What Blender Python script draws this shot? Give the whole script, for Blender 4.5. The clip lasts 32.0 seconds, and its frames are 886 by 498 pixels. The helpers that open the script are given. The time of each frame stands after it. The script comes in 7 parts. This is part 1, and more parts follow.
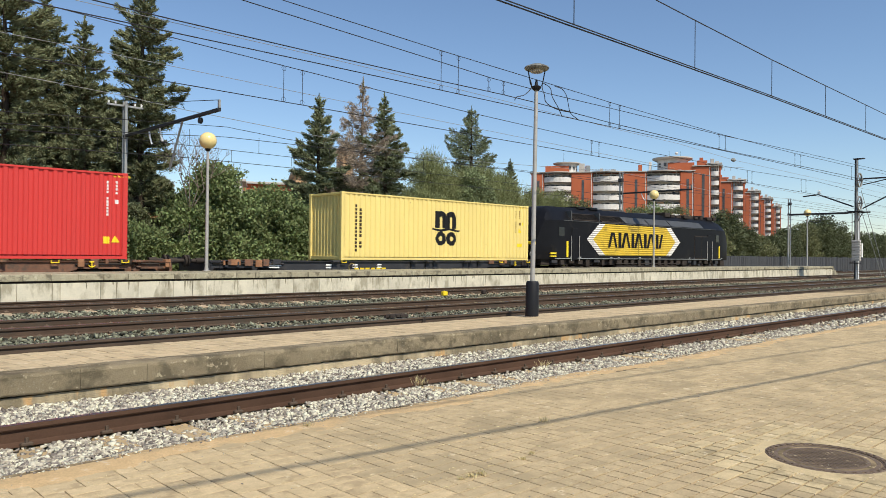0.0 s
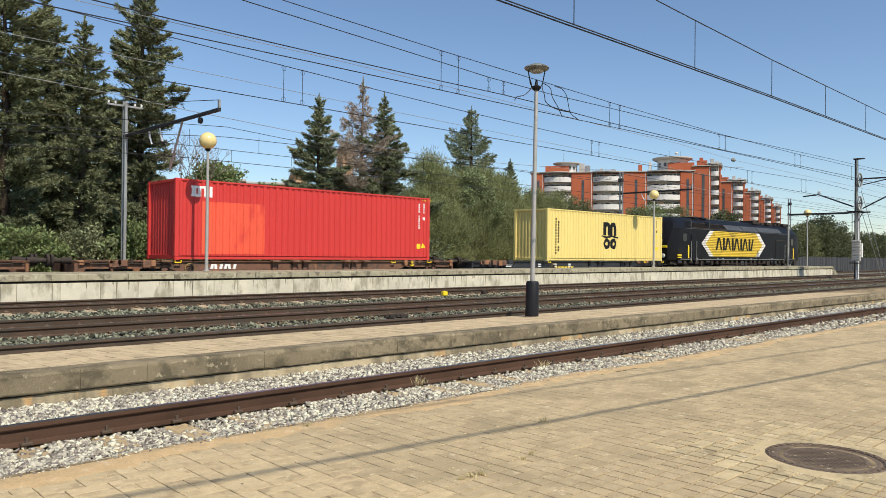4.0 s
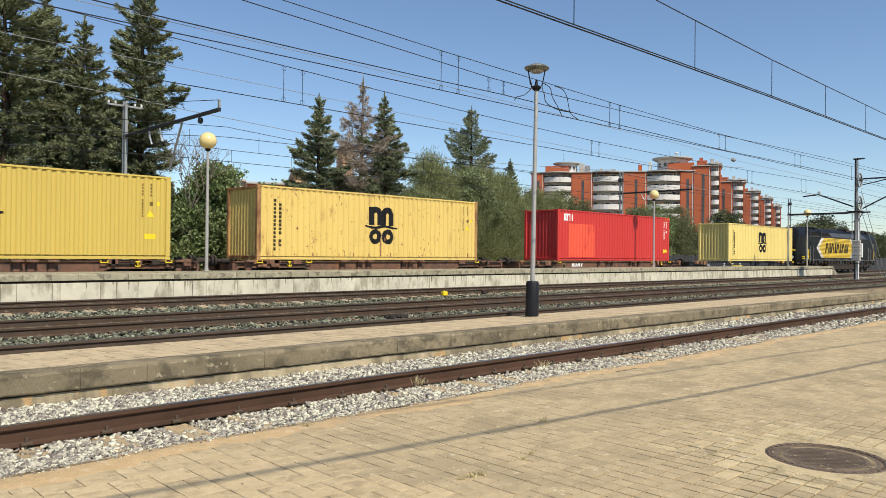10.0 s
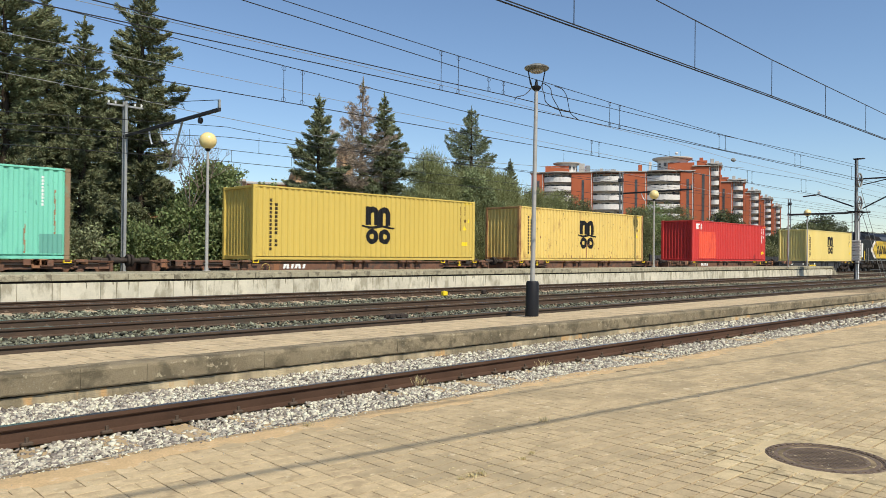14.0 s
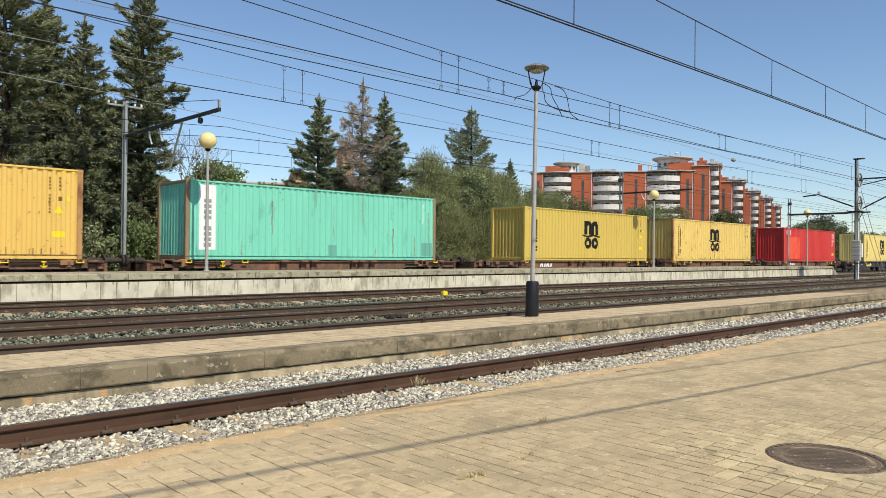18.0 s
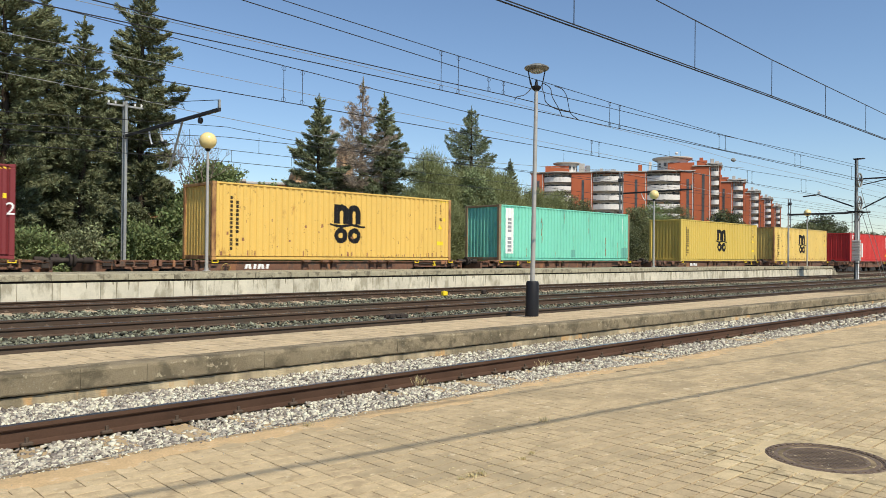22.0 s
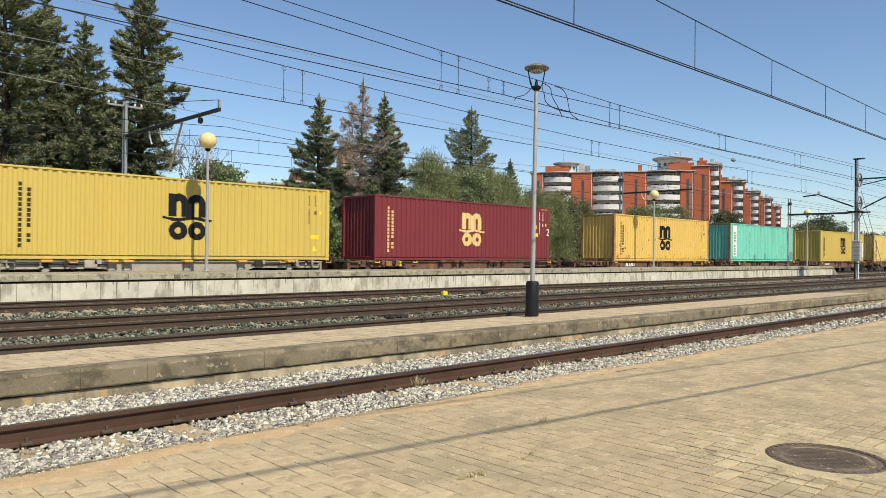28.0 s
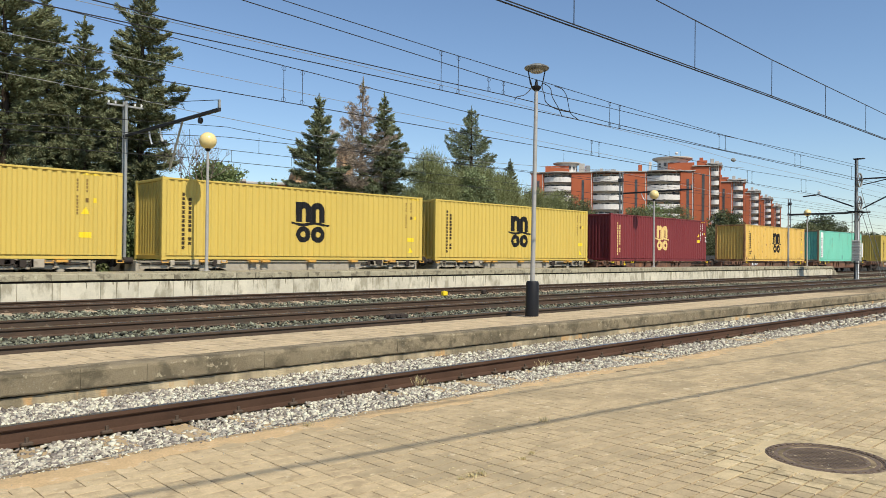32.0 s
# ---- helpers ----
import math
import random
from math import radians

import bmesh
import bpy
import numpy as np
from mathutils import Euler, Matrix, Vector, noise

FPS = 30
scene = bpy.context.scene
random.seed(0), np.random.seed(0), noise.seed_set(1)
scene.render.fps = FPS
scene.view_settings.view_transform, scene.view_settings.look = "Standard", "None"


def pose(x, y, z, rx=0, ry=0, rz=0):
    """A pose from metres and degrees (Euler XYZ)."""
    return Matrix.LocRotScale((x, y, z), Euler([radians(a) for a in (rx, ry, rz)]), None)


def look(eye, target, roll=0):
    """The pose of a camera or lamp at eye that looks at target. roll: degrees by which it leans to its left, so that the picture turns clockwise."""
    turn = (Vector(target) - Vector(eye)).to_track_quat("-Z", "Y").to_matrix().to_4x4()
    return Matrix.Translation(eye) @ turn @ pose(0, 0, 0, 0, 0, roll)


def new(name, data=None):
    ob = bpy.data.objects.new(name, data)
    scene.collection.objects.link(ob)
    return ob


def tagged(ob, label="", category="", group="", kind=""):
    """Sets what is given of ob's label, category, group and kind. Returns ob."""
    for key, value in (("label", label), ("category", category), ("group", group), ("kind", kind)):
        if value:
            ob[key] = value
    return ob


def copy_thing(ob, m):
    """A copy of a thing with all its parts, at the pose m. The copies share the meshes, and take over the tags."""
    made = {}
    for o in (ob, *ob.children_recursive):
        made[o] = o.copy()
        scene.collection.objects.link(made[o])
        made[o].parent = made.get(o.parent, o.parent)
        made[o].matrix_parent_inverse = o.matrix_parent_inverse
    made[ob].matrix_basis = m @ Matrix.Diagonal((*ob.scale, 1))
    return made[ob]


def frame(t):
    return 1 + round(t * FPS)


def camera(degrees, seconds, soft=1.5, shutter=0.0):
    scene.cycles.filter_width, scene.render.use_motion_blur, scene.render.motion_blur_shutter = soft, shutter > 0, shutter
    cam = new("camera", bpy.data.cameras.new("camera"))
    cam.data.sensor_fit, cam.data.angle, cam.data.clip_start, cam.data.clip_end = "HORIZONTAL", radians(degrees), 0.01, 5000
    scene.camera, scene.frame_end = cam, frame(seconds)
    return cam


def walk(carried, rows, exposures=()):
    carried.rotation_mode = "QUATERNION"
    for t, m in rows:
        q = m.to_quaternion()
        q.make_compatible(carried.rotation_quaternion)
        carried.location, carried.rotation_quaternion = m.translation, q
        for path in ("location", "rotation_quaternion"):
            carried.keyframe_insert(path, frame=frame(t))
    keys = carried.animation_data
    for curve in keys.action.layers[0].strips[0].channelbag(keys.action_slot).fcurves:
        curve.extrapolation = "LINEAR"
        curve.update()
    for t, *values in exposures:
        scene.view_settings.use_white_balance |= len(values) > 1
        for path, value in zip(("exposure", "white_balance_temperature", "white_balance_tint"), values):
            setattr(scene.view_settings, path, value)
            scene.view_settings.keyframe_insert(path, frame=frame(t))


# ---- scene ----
cam = camera(61.91, 32.0, soft=0.8, shutter=0.3)
EYE = Vector((0.0, 0.0, 1.38))
YAW, PITCH, ROLL = radians(43.853), radians(0.419), 0.589
AIM = Vector((math.sin(YAW) * math.cos(PITCH), math.cos(YAW) * math.cos(PITCH), math.sin(PITCH)))
STAND = look(EYE, EYE + AIM, ROLL)
walk(cam, [(0.0, STAND), (32.0, STAND)])

# ---- light ----
SUN_WAY = Vector((0.11, 1.0, -1.19)).normalized()
world = bpy.data.worlds.new("sky")
scene.world = world
world.use_nodes = True
sky = world.node_tree.nodes.new("ShaderNodeTexSky")
sky.sky_type, sky.sun_disc = "NISHITA", False
sky.sun_elevation = math.asin(-SUN_WAY.z)
sky.sun_rotation = math.atan2(-SUN_WAY.x, -SUN_WAY.y)
sky.air_density, sky.dust_density, sky.ozone_density = 1.0, 0.15, 4.0
back = world.node_tree.nodes["Background"]
back.inputs["Strength"].default_value = 0.132
world.node_tree.links.new(sky.outputs[0], back.inputs[0])
sun = new("sun", bpy.data.lights.new("sun", "SUN"))
sun.data.energy, sun.data.angle, sun.data.color = 4.9, radians(0.53), (1.0, 0.925, 0.79)
sun.matrix_world = look((0, 0, 60), Vector((0, 0, 60)) + SUN_WAY)
scene.view_settings.exposure = 0.0


# ---- materials ----
def node(tree, kind, **inputs):
    n = tree.nodes.new(kind)
    for key, value in inputs.items():
        n.inputs[key.replace("_", " ")].default_value = value
    return n


def surface(name, colour, rough=0.7, metal=0.0, vary=0.25, scale=2.0, stretch=(1, 1, 1), bump=0.15, grain=60.0,
            dirt=None, dirt_at=0.55, dirt_scale=1.2, dirt_stretch=(1, 1, 1), scuff=None, scuff_at=0.68, scuff_scale=7.0, scuff_stretch=(1, 1, 0.45), rand=0.0, island=0.0, spec=None, hue=0.0,
            spots=None, spot_scale=12.0, spot_size=0.2, fine_mix=0.35):
    """A weathered surface: two scales of colour change, patches of dirt, fine relief, shift from piece to piece."""
    m = bpy.data.materials.new(name)
    m.use_nodes = True
    t = m.node_tree
    b = t.nodes["Principled BSDF"]
    b.inputs["Metallic"].default_value = metal
    b.inputs["Specular IOR Level"].default_value = spec if spec is not None else (0.15 if rough > 0.78 else 0.45)
    co = t.nodes.new("ShaderNodeTexCoord")

    where = co.outputs["Object"]
    if rand:
        away = t.nodes.new("ShaderNodeVectorMath")
        away.operation = "MULTIPLY_ADD"
        away.inputs[1].default_value = (61.0, 37.0, 53.0)
        t.links.new(t.nodes.new("ShaderNodeObjectInfo").outputs["Random"], away.inputs[0])
        t.links.new(co.outputs["Object"], away.inputs[2])
        where = away.outputs[0]

    def noise_at(sc, st, detail=5.0, rough_n=0.6):
        mp = t.nodes.new("ShaderNodeMapping")
        mp.inputs["Scale"].default_value = st
        t.links.new(where, mp.inputs[0])
        n = node(t, "ShaderNodeTexNoise", Scale=sc, Detail=detail, Roughness=rough_n)
        t.links.new(mp.outputs[0], n.inputs["Vector"])
        return n.outputs["Fac"]

    def blend(fac, a, bcol, mode="MIX"):
        mx = t.nodes.new("ShaderNodeMix")
        mx.data_type, mx.blend_type = "RGBA", mode
        if isinstance(fac, float):
            mx.inputs[0].default_value = fac
        else:
            t.links.new(fac, mx.inputs[0])
        for s, v in ((mx.inputs[6], a), (mx.inputs[7], bcol)):
            if isinstance(v, tuple):
                s.default_value = (*v, 1)
            else:
                t.links.new(v, s)
        return mx.outputs[2]

    def span(fac, lo, hi):
        r = t.nodes.new("ShaderNodeMapRange")
        r.inputs[1].default_value, r.inputs[2].default_value = lo, hi
        t.links.new(fac, r.inputs[0])
        return r.outputs[0]

    lo = tuple(c * (1 - vary) for c in colour)
    hi = tuple(min(1.0, c * (1 + vary)) for c in colour)
    col = blend(span(noise_at(scale, stretch), 0.3, 0.7), lo, hi)
    fine = noise_at(grain, (1, 1, 1), 3.0)
    col = blend(fine_mix, col, blend(span(fine, 0.3, 0.7), lo, hi), "MIX")
    if dirt:
        col = blend(span(noise_at(dirt_scale, dirt_stretch, 7.0, 0.65), dirt_at, dirt_at + 0.12), col, dirt)
    if scuff:
        col = blend(span(noise_at(scuff_scale, scuff_stretch, 4.0, 0.7), scuff_at, scuff_at + 0.05), col, scuff)
    if spots:
        vor = node(t, "ShaderNodeTexVoronoi", Scale=spot_scale)
        t.links.new(where, vor.inputs["Vector"])
        near = span(vor.outputs["Distance"], spot_size, spot_size * 0.6)
        patchy = span(noise_at(1.6, (1, 1, 1), 4.0), 0.53, 0.62)
        both = t.nodes.new("ShaderNodeMath")
        both.operation = "MULTIPLY"
        t.links.new(near, both.inputs[0])
        t.links.new(patchy, both.inputs[1])
        col = blend(both.outputs[0], col, spots)
    if rand or island or hue:
        hs = t.nodes.new("ShaderNodeHueSaturation")
        if island:
            src = t.nodes.new("ShaderNodeNewGeometry").outputs["Random Per Island"]
        else:
            src = t.nodes.new("ShaderNodeObjectInfo").outputs["Random"]
        amount = island or rand or 0.1
        r = t.nodes.new("ShaderNodeMapRange")
        r.inputs[3].default_value, r.inputs[4].default_value = 1 - amount, 1 + amount
        t.links.new(src, r.inputs[0])
        t.links.new(r.outputs[0], hs.inputs["Value"])
        if hue:
            r2 = t.nodes.new("ShaderNodeMapRange")
            r2.inputs[3].default_value, r2.inputs[4].default_value = 0.5 - hue, 0.5 + hue
            t.links.new(src, r2.inputs[0])
            t.links.new(r2.outputs[0], hs.inputs["Hue"])
        t.links.new(col, hs.inputs["Color"])
        col = hs.outputs[0]
    t.links.new(col, b.inputs["Base Color"])
    rr = t.nodes.new("ShaderNodeMapRange")
    rr.inputs[3].default_value, rr.inputs[4].default_value = max(0.05, rough - 0.12), min(1, rough + 0.12)
    t.links.new(fine, rr.inputs[0])
    t.links.new(rr.outputs[0], b.inputs["Roughness"])
    if bump:
        bp = node(t, "ShaderNodeBump", Strength=bump, Distance=0.02)
        t.links.new(fine, bp.inputs["Height"])
        t.links.new(bp.outputs[0], b.inputs["Normal"])
    return m


def foliage(name, colour, vary=0.35, through_light=0.25, hue=0.02):
    m = surface(name, colour, 0.65, vary=0.3, scale=0.5, bump=0.0, grain=9.0, island=vary, hue=hue, spec=0.25)
    t = m.node_tree
    b = t.nodes["Principled BSDF"]
    out = t.nodes["Material Output"]
    tr = t.nodes.new("ShaderNodeBsdfTranslucent")
    mx = t.nodes.new("ShaderNodeMixShader")
    mx.inputs[0].default_value = through_light
    t.links.new(b.inputs["Base Color"].links[0].from_socket, tr.inputs[0])
    t.links.new(b.outputs[0], mx.inputs[1])
    t.links.new(tr.outputs[0], mx.inputs[2])
    t.links.new(mx.outputs[0], out.inputs[0])
    return m


PAVER = surface("paver", (0.55, 0.425, 0.25), 0.9, vary=0.2, scale=14, bump=0.5, grain=110, rand=0.07, fine_mix=0.5,
                dirt=(0.40, 0.305, 0.18), dirt_at=0.52, dirt_scale=5.0, scuff=(0.60, 0.49, 0.31), scuff_at=0.62)
PAVER_FAR = surface("paver_joined", (0.48, 0.372, 0.22), 0.9, vary=0.24, scale=9, bump=0.5, grain=90, island=0.08, fine_mix=0.5,
                    dirt=(0.395, 0.31, 0.185), dirt_at=0.48, dirt_scale=1.6, scuff=(0.62, 0.51, 0.33), scuff_at=0.62)
PAVER_PALE = surface("paver_relaid", (0.53, 0.42, 0.245), 0.9, vary=0.22, scale=8, bump=0.5, grain=90, island=0.12, fine_mix=0.5,
                     dirt=(0.35, 0.28, 0.165), dirt_at=0.51, dirt_scale=3.0, scuff=(0.66, 0.55, 0.37), scuff_at=0.61)
JOINT = surface("joint_sand", (0.33, 0.25, 0.145), 0.95, vary=0.35, scale=3, bump=0.5, grain=120, dirt=(0.13, 0.10, 0.06), dirt_at=0.47, dirt_scale=1.3, scuff=(0.55, 0.45, 0.28), scuff_at=0.58)
SANDY = surface("sandy_mortar", (0.60, 0.42, 0.22), 0.95, vary=0.25, scale=7, bump=0.7, grain=80, fine_mix=0.5, dirt=(0.44, 0.34, 0.20), dirt_at=0.52, dirt_scale=2.0, scuff=(0.66, 0.53, 0.34), scuff_at=0.6)
EARTH = surface("earth", (0.27, 0.22, 0.15), 0.95, vary=0.3, scale=0.4, bump=0.5, grain=20, dirt=(0.13, 0.13, 0.06), dirt_at=0.55, dirt_scale=0.3)
STONE_LIGHT = surface("ballast_light", (0.45, 0.41, 0.33), 0.85, vary=0.3, scale=20, bump=0.3, grain=90, island=0.66, hue=0.035)
STONE_GREEN = surface("ballast_green", (0.17, 0.17, 0.12), 0.85, vary=0.3, scale=14, bump=0.3, grain=90, island=0.85, hue=0.025)
BED_LIGHT = surface("ballast_bed", (0.20, 0.165, 0.115), 0.95, vary=0.5, scale=22, bump=0.9, grain=30)
BED_DARK = surface("ballast_bed_dark", (0.125, 0.12, 0.09), 0.95, vary=0.5, scale=16, bump=1.0, grain=26, dirt=(0.10, 0.065, 0.04), dirt_at=0.56, dirt_scale=2.0)
RAIL_DARK = surface("rail_rust_deep", (0.09, 0.06, 0.042), 0.8, vary=0.35, scale=4, stretch=(0.5, 1, 1), bump=0.3, grain=60, metal=0.1, dirt=(0.075, 0.06, 0.045), dirt_at=0.5, dirt_scale=2.0, dirt_stretch=(0.3, 1, 1))
RAIL_RUST = surface("rail_rust", (0.085, 0.048, 0.031), 0.8, vary=0.35, scale=3, stretch=(0.5, 1, 1), bump=0.2, grain=80, metal=0.1)
RAIL_GREY = surface("rail_rust_dark", (0.085, 0.058, 0.038), 0.75, vary=0.3, scale=3, bump=0.2, grain=80, metal=0.1)
RAIL_TOP = surface("rail_running_face", (0.21, 0.22, 0.245), 0.3, metal=0.85, vary=0.2, scale=2, stretch=(0.2, 1, 1), bump=0.05, grain=90)
RAIL_TOP_RUST = surface("rail_face_worn", (0.13, 0.11, 0.10), 0.45, metal=0.5, vary=0.25, scale=2, stretch=(0.2, 1, 1), bump=0.05, grain=90)
SLEEPER = surface("sleeper_concrete", (0.42, 0.33, 0.225), 0.9, vary=0.3, scale=6, bump=0.3, grain=60, rand=0.15, dirt=(0.24, 0.16, 0.09), dirt_at=0.52, dirt_scale=5)
SLEEPER_BUFF = surface("sleeper_buff", (0.46, 0.34, 0.19), 0.92, vary=0.3, scale=6, bump=0.5, grain=70, rand=0.12)
CLIP_IRON = surface("clip_iron", (0.13, 0.09, 0.06), 0.7, vary=0.4, scale=14, metal=0.2)
COPING = surface("old_coping", (0.285, 0.232, 0.148), 0.93, vary=0.5, scale=0.7, bump=0.8, grain=110, fine_mix=0.45,
                 dirt=(0.15, 0.124, 0.08), dirt_at=0.47, dirt_scale=3.0, dirt_stretch=(1, 1, 1.2), scuff=(0.43, 0.36, 0.24), scuff_at=0.615,
                 scuff_scale=7.0, scuff_stretch=(1, 1, 1), spots=(0.56, 0.53, 0.44), spot_scale=48.0, spot_size=0.19)
PLINTH = surface("old_plinth", (0.24, 0.2, 0.13), 0.93, vary=0.35, scale=6, bump=0.7, grain=70, stretch=(1, 1, 0.5), fine_mix=0.5,
                 dirt=(0.56, 0.46, 0.295), dirt_at=0.475, dirt_scale=1.15, dirt_stretch=(1, 1, 0.2), scuff=(0.53, 0.34, 0.16), scuff_at=0.57, scuff_scale=2.2)
MIDTOP = surface("worn_concrete_tiles", (0.52, 0.405, 0.25), 0.93, vary=0.22, scale=5, bump=0.4, grain=60, rand=0.09, fine_mix=0.5,
                 dirt=(0.36, 0.285, 0.18), dirt_at=0.53, dirt_scale=3.5, scuff=(0.60, 0.49, 0.33), scuff_at=0.62)
PLATFORM_WALL = surface("streaked_concrete", (0.60, 0.555, 0.43), 0.9, vary=0.14, scale=3.0, bump=0.25, grain=30, rand=0.05,
                        dirt=(0.36, 0.325, 0.235), dirt_at=0.5, dirt_scale=1.7, dirt_stretch=(1.3, 1, 0.55))
PLATFORM_COPING = surface("coping_concrete", (0.36, 0.325, 0.225), 0.9, vary=0.25, scale=5, bump=0.3, grain=35, rand=0.12, fine_mix=0.5,
                          dirt=(0.17, 0.15, 0.105), dirt_at=0.5, dirt_scale=3.5, scuff=(0.46, 0.42, 0.30), scuff_at=0.62)
GALV = surface("galvanised_steel", (0.40, 0.385, 0.355), 0.55, metal=0.25, vary=0.15, scale=6, bump=0.05, grain=50)
MAST_GREY = surface("mast_steel", (0.30, 0.31, 0.30), 0.6, metal=0.3, vary=0.2, scale=4, bump=0.1)
LAMP_HEAD = surface("lamp_head_enamel", (0.20, 0.20, 0.175), 0.5, vary=0.25, scale=6, bump=0.1, dirt=(0.10, 0.09, 0.07), dirt_at=0.5, dirt_scale=5)
MAST_DARK = surface("mast_dark_steel", (0.035, 0.035, 0.038), 0.6, metal=0.3, vary=0.25, scale=4, bump=0.1)
WIRE = surface("wire_copper_dark", (0.03, 0.03, 0.033), 0.6, metal=0.3, vary=0.2, bump=0)
WIRE_PALE = surface("wire_aluminium", (0.35, 0.35, 0.34), 0.5, metal=0.5, vary=0.1, bump=0)
PORCELAIN = surface("porcelain", (0.75, 0.74, 0.70), 0.3, vary=0.08, bump=0)
BLACK_PAINT = surface("black_paint", (0.012, 0.012, 0.014), 0.5, spec=0.25, vary=0.3, scale=3, bump=0.08, dirt=(0.04, 0.037, 0.034), dirt_at=0.6)
GLOBE = surface("yellowed_acrylic", (0.80, 0.63, 0.27), 0.28, vary=0.05, scale=2, bump=0.0, spec=0.5)
IRON = surface("cast_iron", (0.15, 0.105, 0.072), 0.72, metal=0.0, vary=0.4, scale=14, bump=0.5, grain=90, dirt=(0.33, 0.25, 0.155), dirt_at=0.61, dirt_scale=11)


def box_paint(name, colour, dirt, at=0.62, vary=0.06, scuff_at=0.72):
    return surface(name, colour, 0.5, vary=vary, scale=0.7, stretch=(1, 1, 0.35), bump=0.04, grain=25, dirt=dirt, dirt_at=at,
                   dirt_scale=2.2, dirt_stretch=(1, 1, 0.4), spec=0.35, scuff=tuple(c * 0.55 for c in dirt), scuff_at=scuff_at)


Y_PALE = box_paint("yellow_paint_pale", (0.75, 0.595, 0.205), (0.62, 0.44, 0.15), 0.66, 0.07, 0.69)
Y_WORN = box_paint("yellow_paint_worn", (0.70, 0.505, 0.15), (0.50, 0.31, 0.10), 0.585, 0.09, 0.625)
Y_DEEP = box_paint("yellow_paint_deep", (0.58, 0.425, 0.095), (0.47, 0.32, 0.085), 0.66)
Y_ORANGE = box_paint("yellow_paint_orange", (0.70, 0.46, 0.115), (0.42, 0.22, 0.06), 0.62, 0.08, 0.64)
RED = box_paint("red_paint", (0.56, 0.042, 0.036), (0.50, 0.05, 0.04), 0.66)
RED_PATCH = box_paint("red_paint_fresh", (0.74, 0.10, 0.05), (0.60, 0.055, 0.04), 0.55, 0.1)
MAROON = box_paint("maroon_paint", (0.19, 0.03, 0.033), (0.155, 0.03, 0.032), 0.68)
GREEN = box_paint("mint_green_paint", (0.19, 0.575, 0.425), (0.14, 0.43, 0.335), 0.57, 0.10, 0.67)
GREEN_RUST = box_paint("rusted_green_frame", (0.24, 0.165, 0.095), (0.15, 0.30, 0.21), 0.56, 0.25, 0.6)
GREEN_PATCH = box_paint("grey_green_patch", (0.13, 0.36, 0.29), (0.16, 0.30, 0.25), 0.55)
Y_RUST = box_paint("rusted_yellow_frame", (0.40, 0.22, 0.085), (0.20, 0.09, 0.042), 0.47, 0.25, 0.6)
RUST = surface("rusty_frame", (0.30, 0.15, 0.08), 0.8, vary=0.35, scale=4, bump=0.3)
INK = surface("black_marking", (0.011, 0.011, 0.012), 0.65, spec=0.2, vary=0.2, bump=0)
WHITE_MARK = surface("white_marking", (0.80, 0.80, 0.76), 0.6, vary=0.1, scale=5, bump=0)
GOLD_MARK = surface("straw_marking", (0.72, 0.52, 0.20), 0.6, vary=0.1, scale=5, bump=0)
GREY_MARK = surface("grey_marking", (0.27, 0.28, 0.29), 0.6, vary=0.1, scale=5, bump=0)
BROWN_INK = surface("weathered_black_marking", (0.045, 0.032, 0.015), 0.65, spec=0.2, vary=0.3, scale=12, bump=0)
FADED_YELLOW = surface("faded_yellow_enamel", (0.42, 0.31, 0.07), 0.65, vary=0.3, scale=9, bump=0.1, dirt=(0.16, 0.10, 0.05), dirt_at=0.5, dirt_scale=8)
FINE_INK = surface("faded_fine_marking", (0.17, 0.105, 0.03), 0.65, spec=0.2, vary=0.2, bump=0)
YELLOW_MARK = surface("yellow_marking", (0.85, 0.62, 0.02), 0.5, vary=0.1, bump=0)
WAGON_BROWN = surface("wagon_brown", (0.17, 0.082, 0.048), 0.75, vary=0.35, scale=3, bump=0.2, dirt=(0.09, 0.06, 0.042), dirt_at=0.5, dirt_scale=2.5, scuff=(0.27, 0.12, 0.055), scuff_at=0.6, scuff_scale=2.0)
WAGON_BLACK = surface("wagon_black", (0.03, 0.03, 0.033), 0.6, vary=0.3, scale=2, bump=0.1, dirt=(0.08, 0.07, 0.06), dirt_at=0.6)
WAGON_GREY = surface("wagon_grey", (0.40, 0.35, 0.265), 0.75, vary=0.2, scale=3, bump=0.15, dirt=(0.24, 0.19, 0.135), dirt_at=0.54, dirt_scale=2.5)
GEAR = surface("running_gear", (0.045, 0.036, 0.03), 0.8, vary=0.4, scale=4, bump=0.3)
ORANGE_PAINT = surface("orange_paint", (0.62, 0.34, 0.07), 0.6, vary=0.25, scale=6, bump=0.1, dirt=(0.35, 0.19, 0.06), dirt_at=0.58, dirt_scale=5)
LOCO_BLACK = surface("loco_black", (0.008, 0.008, 0.0095), 0.45, vary=0.25, scale=1.5, bump=0.03, dirt=(0.02, 0.0185, 0.017), dirt_at=0.58, spec=0.12)
LOCO_GREY = surface("loco_grey_roof", (0.055, 0.057, 0.058), 0.5, vary=0.3, scale=2, bump=0.1, dirt=(0.10, 0.095, 0.085), dirt_at=0.55)
LOCO_YELLOW = surface("loco_yellow", (0.60, 0.41, 0.03), 0.45, vary=0.2, scale=1.5, bump=0.03, dirt=(0.22, 0.15, 0.03), dirt_at=0.56, dirt_scale=0.9, dirt_stretch=(0.6, 1, 1.2))
GLASS_DARK = surface("dark_glass", (0.010, 0.011, 0.013), 0.08, vary=0.1, bump=0, spec=0.4)
